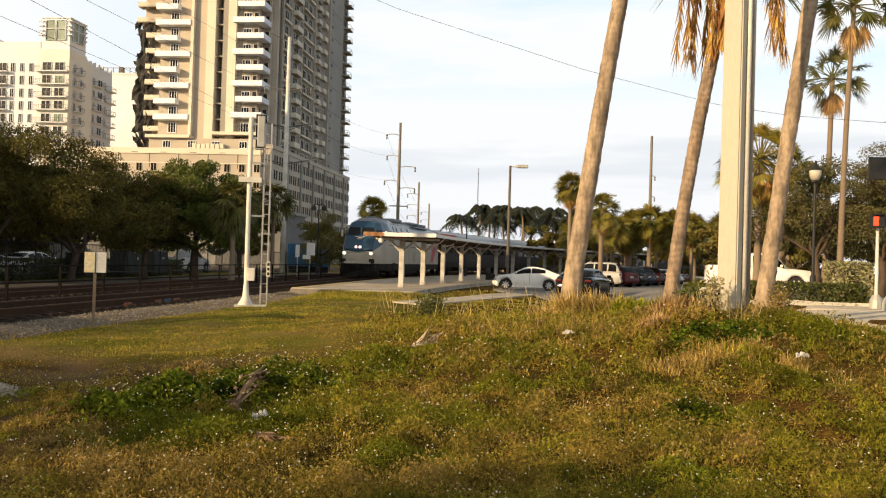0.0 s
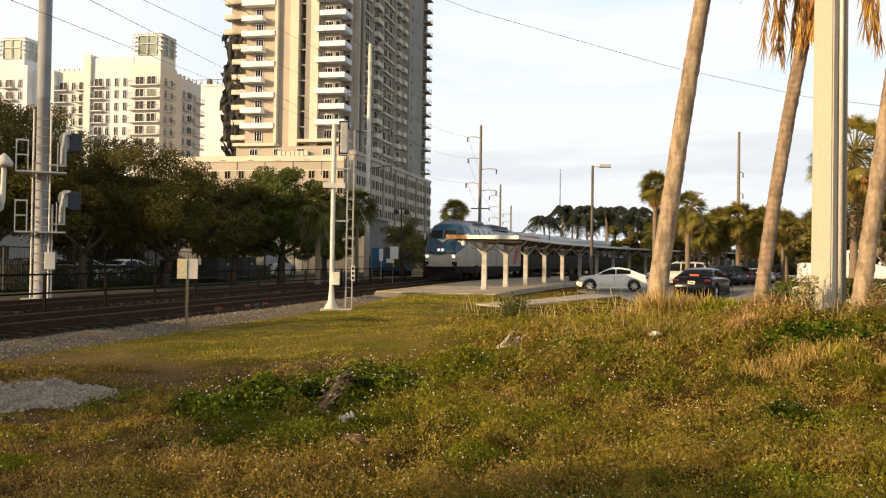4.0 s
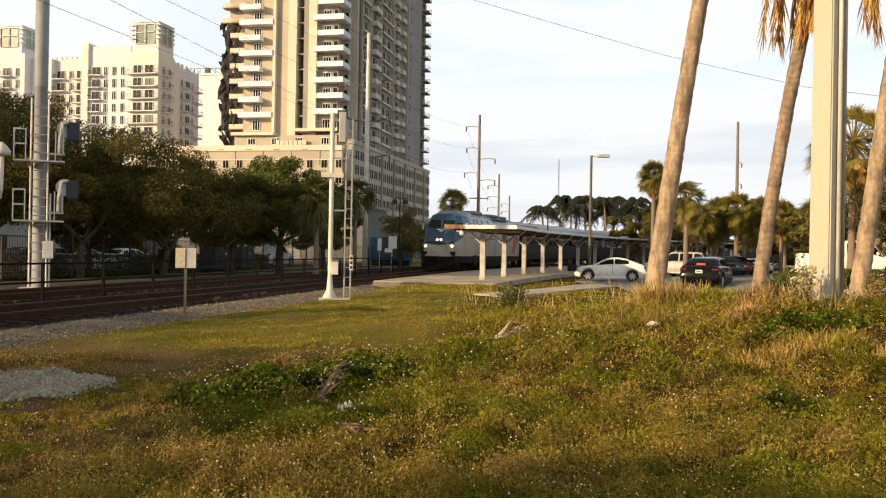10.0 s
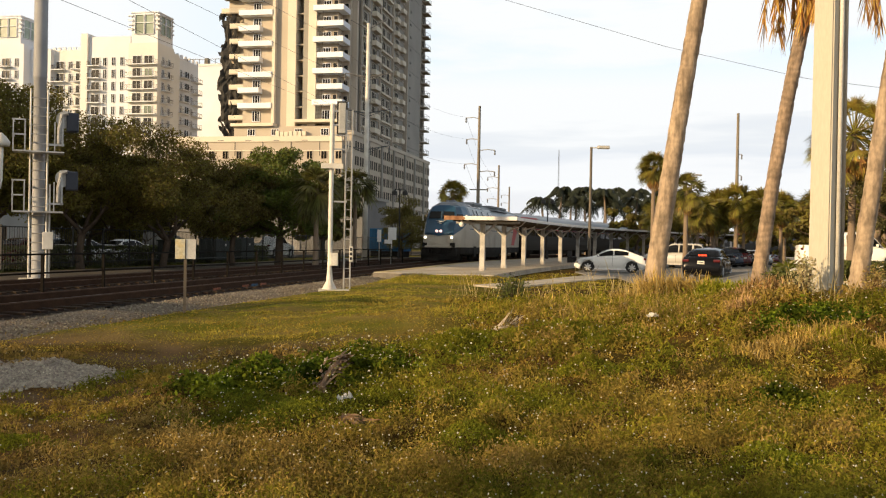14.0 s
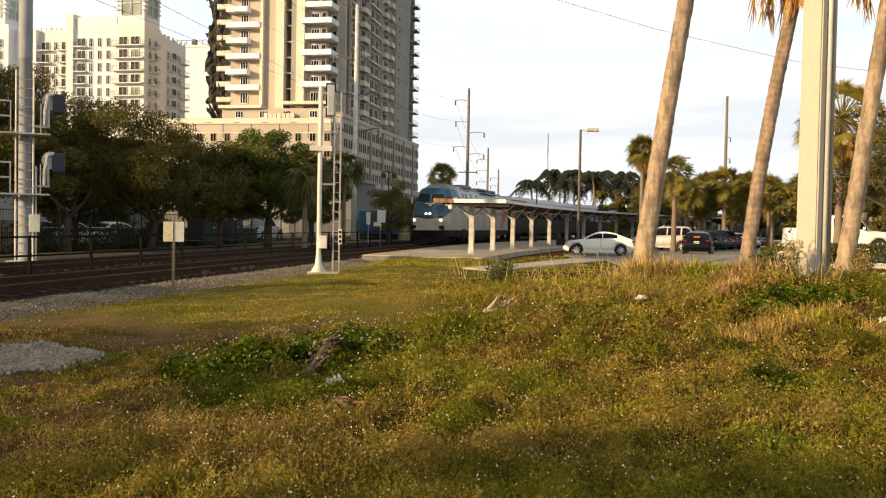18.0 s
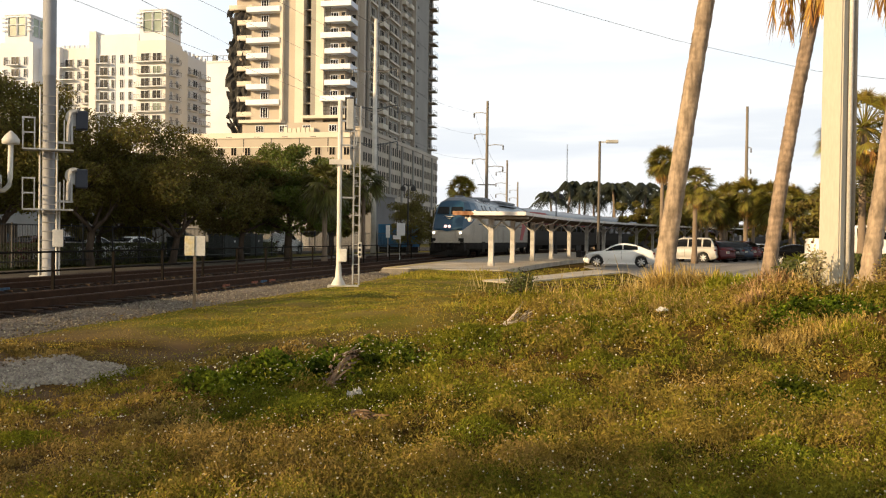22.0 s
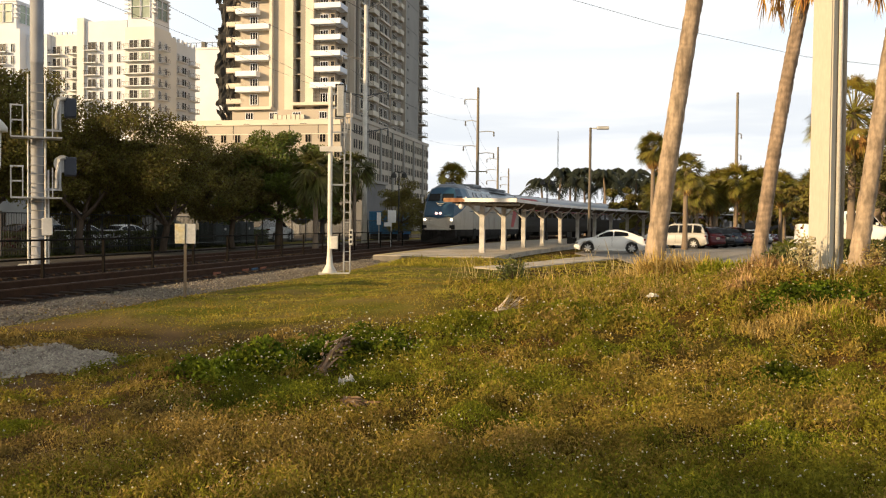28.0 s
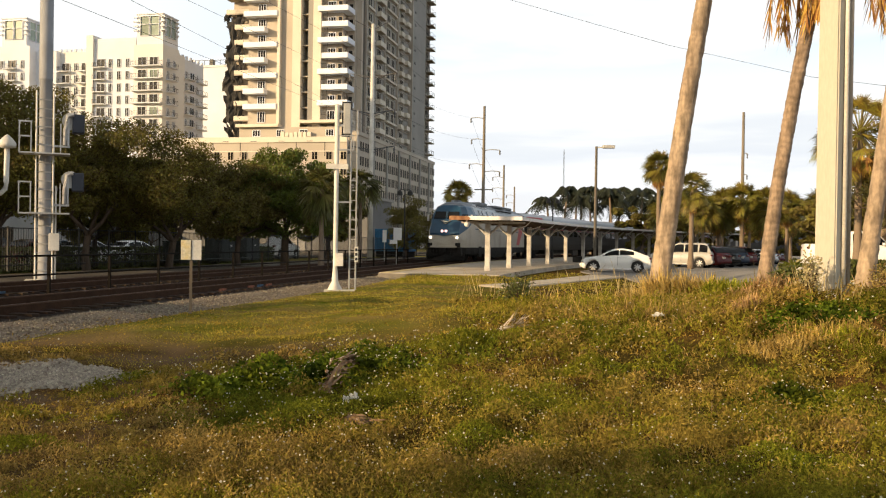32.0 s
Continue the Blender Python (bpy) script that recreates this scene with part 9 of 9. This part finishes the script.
litter("fallen_frond", -1.98, 8.75, "long dark dry palm frond lying over the weeds", "palm frond", old_frond)
litter("fallen_frond", -1.48, 7.65, "dry brown palm frond tip lying in the grass", "palm frond", lambda t: fallen_frond(t, 0.2, BROWN_DRY, 6, 0.12), 0.06, -0.9)
litter("fallen_frond", -0.22, 13.3, "bleached grey palm frond standing up from the grass", "palm frond", lambda t: fallen_frond(t, 0.30, GREY_DRY, 7, 1.6), 0.08)


def build_gravel():
    """A bare patch of pale gravel in the grass."""
    rs = np.random.RandomState(31)
    n = 5200
    a, r = rs.uniform(0, 2 * math.pi, n), np.sqrt(rs.uniform(0, 1, n)) * rs.uniform(0.8, 1.2, n)
    r = r * (1 + 0.2 * np.sin(3 * a + 1) + 0.12 * np.sin(7 * a))
    x, y = -5.75 + np.cos(a) * r * 0.9, 10.25 + np.sin(a) * r * 1.0
    z = land(x, y) + 0.004
    s = rs.uniform(0.012, 0.045, n)
    octa = np.array([[1, 0, 0], [0, 1, 0], [-1, 0, 0], [0, -1, 0], [0, 0, 0.7], [0, 0, -0.7]])
    v = np.stack([x, y, z], -1)[:, None] + octa[None] * s[:, None, None] * rs.uniform(0.6, 1.2, (n, 6, 3))
    fc = np.array([[0, 1, 4], [1, 2, 4], [2, 3, 4], [3, 0, 4], [1, 0, 5], [2, 1, 5], [3, 2, 5], [0, 3, 5]])
    f = (np.arange(n)[:, None, None] * 6 + fc[None]).ravel()
    pale = mat("pale_gravel", (0.30, 0.26, 0.21), 0.95, var=0.3, scale=6, bump=0.3, island=0.35)
    tagged(raw_mesh("gravel_patch", v.reshape(-1, 3), f, np.full(n * 8, 3), pale), "bare patch of pale gravel in the grass", "gravel", kind="stuff")


build_gravel()


# ---- grass, weeds and litter ----
M["grass"] = grass_material("grass_blade", (0.165, 0.150, 0.014), (0.300, 0.205, 0.040), 0.42, 0.68)
M["dry_grass"] = grass_material("dry_grass", (0.40, 0.29, 0.085), (0.47, 0.33, 0.125), 0.45, 0.7)
M["lawn"] = grass_material("lawn_blade", (0.205, 0.240, 0.018), (0.36, 0.285, 0.048), 0.40, 0.70, vary=0.30)
M["weed"] = grass_material("weed_leaf", (0.105, 0.140, 0.011), (0.175, 0.175, 0.016), 0.42, 0.75)
M["leafy_weed"] = grass_material("leafy_weed", (0.055, 0.100, 0.008), (0.115, 0.142, 0.012), 0.42, 0.75, vary=0.5)
M["herb"] = grass_material("herb_leaf", (0.145, 0.134, 0.012), (0.27, 0.178, 0.032), 0.42, 0.66)
M["dead_stem"] = grass_material("dead_stem", (0.20, 0.13, 0.07), (0.38, 0.27, 0.155), 0.42, 0.7, 0.1)
M["flower"] = mat("white_petal", (0.66, 0.63, 0.50), 0.6, var=0.1, bump=0, trans=0.3)


def wedge(rs, n, r0, r1, power, a0=-37, a1=32):
    """Points over the wedge of ground before the viewer, thinning out with distance."""
    u = rs.uniform(0, 1, n)
    r = (r0 ** (1 - power) + u * (r1 ** (1 - power) - r0 ** (1 - power))) ** (1 / (1 - power))
    a = np.radians(rs.uniform(a0, a1, n))
    return r * np.sin(a), r * np.cos(a), r


def patchy(x, y, f, seed):
    s = np.zeros_like(x)
    rs = np.random.RandomState(seed)
    for k in range(6):
        a, b, c = rs.uniform(-1, 1), rs.uniform(-1, 1), rs.uniform(0, 6.28)
        s += np.sin(f * (1 + 0.5 * k) * (a * x + b * y) + c) / (1 + 0.4 * k)
    return s / 2.2


def keep_grass(x, y):
    off = x - (-12.44 + y * math.tan(H0))
    ok = off > 2.9
    gravel = ((x + 5.75) / 0.85) ** 2 + ((y - 10.25) / 0.95) ** 2 < 1 + 0.35 * patchy(x, y, 5, 3)
    walk_d = np.abs(x - np.interp(y, [29.5, 33, 37, 42, 46], [-2.6, -1.1, 0.6, 2.5, 4.2]))
    paved = (y > 30.0) & (walk_d < 0.85) & (y > 32.0)
    lot = y > 39.0 - (x - 4.9) * 0.56
    street = (x > 8) & (y > 26.6 - (x - 8.6) * 0.353 - 0.3)
    plat = (off > 1.0) & (x < -1.1 + (y - 38.6) * 0.19) & (y > 38.2)
    side_walk = (y > 10) & (y < 26) & (x > 7.1 + (y - 11) * 0.137)
    return ok & ~side_walk & ~gravel & ~paved & ~(lot & (x > 4.5) & (y > 26)) & ~street & ~plat


# weed clumps: place, half widths, height, and whether they are of the broad-leaved, flowering kind
WEED_SPOTS = [(-3.2, 9.25, 0.55, 0.42, 0.36, True), (-2.75, 9.5, 0.5, 0.35, 0.30, True), (-2.4, 9.9, 0.45, 0.35, 0.22, True), (-2.1, 11.2, 0.62, 0.45, 0.40, True), (-1.75, 10.8, 0.5, 0.35, 0.28, True),
              (-2.35, 8.35, 0.85, 0.5, 0.30, False), (-2.0, 7.6, 0.8, 0.5, 0.26, False), (-2.8, 8.0, 0.5, 0.4, 0.20, False), (-1.3, 8.4, 0.5, 0.4, 0.2, False), (-0.15, 8.5, 0.62, 0.42, 0.30, False), (0.3, 9.0, 0.5, 0.4, 0.2, False),
              (0.0, 12.9, 1.3, 0.55, 0.20, False), (-0.9, 12.3, 0.7, 0.4, 0.24, False), (1.3, 12.6, 0.6, 0.4, 0.16, False), (3.4, 11.9, 0.32, 0.26, 0.30, True), (4.0, 12.1, 0.5, 0.35, 0.18, True), (5.2, 12.5, 1.0, 0.45, 0.26, False), (6.9, 13.4, 1.1, 0.6, 0.2, False),
              (2.75, 8.95, 0.50, 0.32, 0.24, True), (3.2, 9.1, 0.4, 0.3, 0.22, False), (4.3, 10.6, 0.7, 0.4, 0.22, False), (-3.95, 6.6, 0.5, 0.35, 0.2, False), (-0.3, 7.0, 0.7, 0.4, 0.18, False), (1.9, 6.6, 0.6, 0.4, 0.16, False), (0.7, 10.6, 0.6, 0.35, 0.16, False)]


def in_weeds(x, y, k=0.75):
    """Whether a point lies well inside one of the weed clumps."""
    hit = np.zeros(len(x), bool)
    for x0, y0, sx, sy, hgt, leafy in [q for q in WEED_SPOTS if q[1] < 11.8]:
        hit |= ((x - x0) / (sx * k)) ** 2 + ((y - y0) / (sy * k)) ** 2 < 1
    return hit


def mown(x, y):
    """The smooth turf between the mound and the railway."""
    return ((y > 13.4 + 1.6 * patchy(x, y, 0.9, 77) - 1.4 * sstep(-3.5, -5.5, x)) & (x < -0.7 - 0.12 * (y - 13))) | (y > 20.5)


def build_grass():
    def tufts(name, n, per, r0, r1, power, hgt, width, material, seed, label, patch_f=None, patch_t=0.0, spread=0.05, lean=0.5, a0=-37, a1=32, segs=2, tall_f=1.1):
        """Tufts of blades that lean outwards, of uneven height."""
        rs = np.random.RandomState(seed)
        x, y, r = wedge(rs, n, r0, r1, power, a0, a1)
        ok = keep_grass(x, y)
        if "lawn" in name:
            ok &= mown(x, y) | (rs.uniform(0, 1, n) < 0.35)
        else:
            ok &= ~in_weeds(x, y, 0.65) & (~mown(x, y) | (rs.uniform(0, 1, n) < 0.08) | ("long" in name))
        if patch_f:
            ok &= patchy(x, y, patch_f, seed) > patch_t
        x, y, r = x[ok], y[ok], r[ok]
        tall = (0.85 + 0.55 * patchy(x, y, tall_f, 9) + 0.3 * patchy(x, y, 3.2, 19) + rs.uniform(-0.3, 0.35, len(x))).clip(0.35, 1.8)
        tall = tall * np.where((x < -3.0) & (y < 13.6), 0.6, 1.0) * np.where(mown(x, y) & ("long" not in name), 0.75, 1.0)
        x, y, r, tall = (np.repeat(q, per) for q in (x, y, r, tall))
        k = len(x)
        a = rs.uniform(0, 2 * math.pi, k)
        rad = np.abs(rs.normal(size=k)) * spread * (r / 8).clip(0.8, 2.2)
        x, y = x + np.cos(a) * rad, y + np.sin(a) * rad
        z = land(x, y) - 0.01
        a = a + rs.normal(size=k) * 0.5
        out = lean * rs.uniform(0.1, 1.6, k)
        d = unit(np.stack([np.cos(a) * out, np.sin(a) * out, np.ones(k)], -1))
        s = unit(np.stack([-np.sin(a), np.cos(a), np.zeros(k)], -1) + rs.normal(size=(k, 3)) * 0.4)
        L = hgt * rs.uniform(0.45, 1.25, k) * tall
        W = width * (r / 8.0).clip(0.7, 3.5) * rs.uniform(0.7, 1.3, k)
        ob = strips(name, np.stack([x, y, z], -1), d, s, L, W, rs.uniform(0.1, 0.9, k), material, segs=segs)
        tagged(ob, label, "grass", kind="stuff")
    tufts("grass", 9500, 11, 4.6, 24, 1.15, 0.085, 0.0022, M["grass"], 201, "rough olive and brown grass on the mound", 1.7, -0.6, lean=1.15)
    tufts("grass", 2600, 10, 8.5, 15, 0.8, 0.07, 0.0024, M["grass"], 221, "short brown and green grass beside the gravel", lean=1.1, a0=-37, a1=-8)
    tufts("lawn_grass", 11000, 10, 10.5, 30, 0.95, 0.075, 0.0030, M["lawn"], 213, "short yellow-green grass between the mound and the track", lean=0.9, a0=-37, a1=-6)
    tufts("lawn_grass", 9000, 6, 22, 46, 1.02, 0.10, 0.0036, M["lawn"], 203, "mown green grass beside the platform", lean=0.7)
    tufts("lawn_grass", 1300, 10, 34.5, 38.8, 0.5, 0.24, 0.0030, M["lawn"], 215, "uncut grass along the platform's edge", lean=0.5, a0=-11.5, a1=1)
    tufts("lawn_grass", 2600, 8, 33, 50, 0.5, 0.11, 0.0034, M["lawn"], 217, "green grass strip between the platform and the walkway", lean=0.7, a0=-3, a1=8)
    tufts("dry_grass", 2600, 12, 4.6, 24, 1.1, 0.13, 0.0024, M["dry_grass"], 205, "dry straw-coloured grass among the weeds", 0.6, 0.0, 0.06, 1.2)
    tufts("dry_grass", 2900, 16, 11.2, 18, 0.5, 0.20, 0.0026, M["dry_grass"], 211, "golden dry grass over the sunny side of the mound", 0.8, -0.1, 0.08, 1.1, 2, 30)
    tufts("long_grass", 1300, 14, 12.8, 19.5, 0.5, 0.24, 0.0021, M["dry_grass"], 207, "long yellow grass along the crest", 0.9, -0.1, 0.07, 0.9, -3, 27, 3)
    tufts("long_grass", 1500, 14, 12.4, 19.5, 0.5, 0.23, 0.0022, M["lawn"], 209, "long green grass along the crest", 0.9, -0.2, 0.07, 0.9, -6, 27, 3)

    tufts("dead_stems", 1500, 13, 4.6, 14, 1.1, 0.18, 0.0017, M["dead_stem"], 219, "tangled brown dead stems lying in the weeds", 1.1, 0.30, 0.10, 2.2)


build_grass()


def build_weeds():
    """Broad-leaved weeds in clumps, with small white flowers over them."""
    rs = np.random.RandomState(17)
    spots = WEED_SPOTS
    C, A, B = [], [], []
    F = []
    for x0, y0, sx, sy, hgt, leafy in spots:
        n = int((3000 if leafy else 5000) * sx * (sy + 0.3) * 2.4)
        g = rs.normal(size=(n, 2)) * 0.5
        x, y = x0 + g[:, 0] * sx, y0 + g[:, 1] * sy
        fall = np.exp(-(g ** 2).sum(1) * 0.8)
        lump = (0.75 + 0.5 * patchy(x, y, 4.5, 13)).clip(0.2, 1.4)
        z = land(x, y) + rs.uniform(0, 1, n) ** 0.7 * hgt * (0.3 + 0.7 * fall) * lump
        nrm = unit(rs.normal(size=(n, 3)) * (0.6 if leafy else 1.0) + np.array([0, -0.15, 0.8]))
        a = unit(np.cross(nrm, rs.normal(size=(n, 3))) + np.array([0, 0, 0.0 if leafy else 0.5]))
        s = rs.uniform(0.45, 1.4, (n, 1)) * (0.025 if leafy else 0.017) * max(0.75, y0 / 11)
        C.append(np.stack([x, y, z], -1))
        A.append(a * s * (1.3 if leafy else 1.2))
        B.append(unit(np.cross(nrm, a)) * s * (0.75 if leafy else 0.28))
        m = int((110 if leafy and x0 < 0 else 34 if leafy else 16) * sx)
        gx, gy = x0 + rs.normal(size=m) * sx * 0.55, y0 + rs.normal(size=m) * sy * 0.55
        F.append(np.stack([gx, gy, land(gx, gy) + hgt * rs.uniform(0.5, 1.05, m)], -1))
    # a thin scatter everywhere
    x, y, r = wedge(rs, 95000, 4.6, 24, 1.2)
    ok = keep_grass(x, y) & (~mown(x, y) | (rs.uniform(0, 1, len(x)) < 0.4)) & ~in_weeds(x, y, 0.8) & (patchy(x, y, 0.9, 5) + 0.5 * patchy(x, y, 3.5, 6) > -0.7)
    x, y = x[ok], y[ok]
    n = len(x)
    nrm = unit(rs.normal(size=(n, 3)) * 0.9 + np.array([0, -0.1, 0.8]))
    a = unit(np.cross(nrm, rs.normal(size=(n, 3))))
    s = rs.uniform(0.4, 1.3, (n, 1)) * 0.0100 * (y[:, None] / 8).clip(0.75, 2.2)
    hump = (0.07 + 0.09 * patchy(x, y, 2.6, 6) + 0.05 * patchy(x, y, 8.0, 8)).clip(0.02, 0.3)
    ob = quads_mesh("low_herbs", np.stack([x, y, land(x, y) + hump * rs.uniform(0.15, 1.1, n)], -1), a * s * 1.5, np.cross(nrm, a) * s * 0.42, M["herb"])
    tagged(ob, "low olive herbs and clover all over the mound", "weeds", kind="stuff")
    for leafy, name, word in ((False, "weeds", "fine-leaved green weeds in the grass"), (True, "weeds", "broad-leaved dark green weeds with white flowers")):
        pick = [i for i, q in enumerate(spots) if q[5] == leafy]
        ob = quads_mesh(name, *[np.concatenate([K[i] for i in pick]) for K in (C, A, B)], M["leafy_weed"] if leafy else M["weed"])
        tagged(ob, word, "weeds", kind="stuff")
    x, y, r = wedge(rs, 2300, 4.7, 14, 1.4)
    ok = keep_grass(x, y) & ~mown(x, y)
    F.append(np.stack([x, y, land(x, y) + rs.uniform(0.10, 0.30, len(x))], -1)[ok])
    F = np.concatenate(F)
    # petals: five small diamonds round each centre
    n = len(F)
    k = 5
    ang = np.arange(k) * 2 * math.pi / k
    tilt = unit(rs.normal(size=(n, 3)) * 0.5 + np.array([0, -0.5, 1.0]))
    u = unit(np.cross(tilt, rs.normal(size=(n, 3))))
    v = np.cross(tilt, u)
    size = rs.uniform(0.0028, 0.0060, (n, 1, 1)) * (F[:, 1] / 8).clip(0.8, 1.5)[:, None, None]
    d = (u[:, None] * np.cos(ang)[None, :, None] + v[:, None] * np.sin(ang)[None, :, None])
    e = (-u[:, None] * np.sin(ang)[None, :, None] + v[:, None] * np.cos(ang)[None, :, None])
    c = (F[:, None] + d * size).reshape(-1, 3)
    ob = quads_mesh("wild_flowers", c, (d * size).reshape(-1, 3), (e * size * 0.6).reshape(-1, 3), M["flower"])
    tagged(ob, "small white wild flowers among the weeds", "flowers", kind="stuff")


build_weeds()


def build_cushions():
    """Low domed cushions of fine-leaved herbs, in three tints, that break the mound up into lumps."""
    rs = np.random.RandomState(43)
    tints = (("herb_green", (0.115, 0.145, 0.012), (0.20, 0.185, 0.020), 0.46, "green"), ("herb_olive", (0.180, 0.158, 0.018), (0.27, 0.200, 0.042), 0.36, "olive"), ("herb_straw", (0.21, 0.150, 0.036), (0.32, 0.222, 0.066), 0.18, "brown"))
    x, y, r = wedge(rs, 3300, 4.7, 24, 1.05)
    ok = keep_grass(x, y) & ~mown(x, y) & ~in_weeds(x, y, 1.0)
    x, y, r = x[ok], y[ok], r[ok]
    pick = patchy(x, y, 0.8, 61) + 0.6 * patchy(x, y, 2.0, 63) + rs.normal(size=len(x)) * 0.45 + np.where((x < -3.0) & (y < 13.6), 1.0, 0.0) + 0.45 * sstep(8.0, 5.5, y)
    order = np.argsort(np.argsort(pick)) / len(pick)
    lo = 0.0
    for name, a_col, b_col, share, word in tints:
        sel = (order >= lo) & (order < lo + share)
        lo += share
        C, A, B = [], [], []
        for cx, cy, d in zip(x[sel], y[sel], r[sel]):
            rad = rs.uniform(0.08, 0.26) * (1.0 if cx > -3 else 0.8)
            hgt = rad * rs.uniform(0.5, 1.15) * (1.0 if cx > -3 else 0.6)
            n = int(520 * rad * rad / 0.09 * (8 / max(6.0, d)) ** 1.4)
            q = unit(rs.normal(size=(n, 3)))
            q[:, 2] = np.abs(q[:, 2])
            wob = 1 + 0.25 * np.sin(3 * np.arctan2(q[:, 1], q[:, 0]) + cx * 7)[:, None]
            p = q * rs.uniform(0.55, 1.05, (n, 1)) * wob * np.array([rad, rad, hgt])
            px, py = cx + p[:, 0], cy + p[:, 1]
            C.append(np.stack([px, py, land(px, py) + 0.01 + p[:, 2]], -1))
            nrm = unit(q + rs.normal(size=(n, 3)) * 0.8)
            a = unit(np.cross(nrm, rs.normal(size=(n, 3))) + np.array([0, 0, 0.6]))
            s = rs.uniform(0.5, 1.4, (n, 1)) * 0.0105 * max(0.75, d / 8)
            A.append(a * s * 1.7)
            B.append(unit(np.cross(nrm, a)) * s * 0.55)
        m = grass_material(name, a_col, b_col, 0.42, 0.68, vary=0.36)
        ob = quads_mesh("herb_cushions", np.concatenate(C), np.concatenate(A), np.concatenate(B), m)
        tagged(ob, "low " + word + " cushions of fine-leaved herbs on the mound", "weeds", kind="stuff")


build_cushions()


def build_tall_stalks():
    """Seeding grass stalks that stand above the crest."""
    rs = np.random.RandomState(23)
    B, D, S, L, W, Dr = [], [], [], [], [], []
    for x0, y0, n, hgt in ((-0.9, 20.0, 6, 0.95), (-0.3, 21.5, 8, 1.0), (0.7, 18.5, 9, 0.95), (1.7, 18.0, 14, 1.0), (2.2, 16.4, 50, 0.55), (2.9, 16.2, 40, 0.5), (4.6, 16.6, 40, 0.55), (4.2, 13.2, 40, 0.45), (-1.0, 23.0, 20, 0.7), (0.2, 24.0, 16, 0.8)):
        for i in range(n):
            x, y = x0 + rs.normal() * 0.35, y0 + rs.normal() * 0.5
            a = rs.uniform(0, 6.28)
            B.append((x, y, land_z(x, y)))
            D.append(unit(np.array([math.cos(a) * 0.28, math.sin(a) * 0.28, 1.0])))
            S.append(unit(np.array([1.0, 0.2 * math.sin(a), 0])))
            L.append(hgt * rs.uniform(0.6, 1.25))
            W.append(0.0042)
            Dr.append(rs.uniform(0.0, 0.3))
    ob = strips("tall_stalks", *[np.array(q) for q in (B, D, S, L, W, Dr)], grass_material("stalk", (0.36, 0.29, 0.12), (0.50, 0.40, 0.19), 0.42, 0.7), segs=3)
    tagged(ob, "tall dry seeding grass stalks", "grass", kind="stuff")


build_tall_stalks()


# ---- sleepers, last of the large counts ----
def build_sleepers():
    bm = bmesh.new()
    box(bm, (0, 0, 0), (2.6, 0.23, 0.16), bevel=0.012)
    me = bpy.data.meshes.new("sleeper")
    bm.to_mesh(me)
    bm.free()
    me.materials.append(M["sleeper"])
    rnd = random.Random(3)
    for t, off, s1 in ((TRACKS[0], 0.0, 62), (TRACKS[1], -4.3, 66)):
        for s in np.arange(6, s1, 0.55):
            x, y, h = track(s + rnd.uniform(-0.03, 0.03), off + rnd.uniform(-0.04, 0.04))
            link("sleeper", me, t, Matrix.Translation((x, y, 0.03)) @ Matrix.Rotation(-h + rnd.uniform(-0.015, 0.015), 4, "Z"))
    # paint marks sprayed across the rails and sleepers by surveyors
    for s, off, col in ((25.2, 1.02, (0.26, 0.085, 0.04)), (27.2, 1.02, (0.26, 0.085, 0.04)), (27.9, 1.02, (0.04, 0.10, 0.18)), (28.6, 1.02, (0.26, 0.085, 0.04)), (20.3, -3.25, (0.35, 0.1, 0.04)), (21.3, -3.25, (0.05, 0.1, 0.16))):
        x, y, h = track(s, off)
        ob = part("paint_mark", boxes(((0, 0, 0), (0.03, 0.45, 0.10)), bevel=0.01), mat("survey_paint", col, 0.85, var=0.5, scale=9, bump=0.2), TRACKS[0 if off > 0 else 1], "faded sprayed survey mark")
        ob.matrix_basis = Matrix.Translation((x, y, 0.12)) @ Matrix.Rotation(-h, 4, "Z")


build_sleepers()
sky_wires()


# ---- what moves ----
def motions():
    rows = (
        (0.0, 7.22, 43.4, 24.0), (1.0, 7.36, 42.0, 25.0), (2.0, 7.70, 41.2, 26.0), (3.0, 8.12, 41.6, 26.0), (3.5, 8.32, 42.0, 25.5), (4.6, 8.75, 42.9, 24.0), (6.0, 8.90, 43.1, 22.5),
        (13.0, 8.96, 43.1, 21.6), (13.6, 9.0, 43.3, 21.0), (15.0, 9.6, 46.6, 15.0), (16.0, 10.25, 49.9, 13.6), (17.0, 11.5, 55.2, 12.7), (17.5, 11.85, 56.7, 13.8),
        (18.0, 12.2, 58.2, 14.8), (18.5, 12.68, 59.6, 16.0), (19.0, 13.13, 60.6, 19.2), (19.5, 13.68, 61.5, 25.5), (20.0, 14.45, 62.35, 37.0), (20.5, 15.33, 63.2, 55.0),
        (21.0, 16.4, 64.1, 72.0), (21.5, 17.65, 64.8, 82.0), (22.5, 20.6, 65.0, 90.0), (24.0, 26.0, 65.0, 90.0), (26.0, 34.0, 65.0, 90.0), (28.0, 40.0, 65.0, 90.0), (32.0, 42.0, 65.0, 90.0),
    )
    walk(MOVER, [(t, car_at(x, y, h)) for t, x, y, h in rows])


motions()
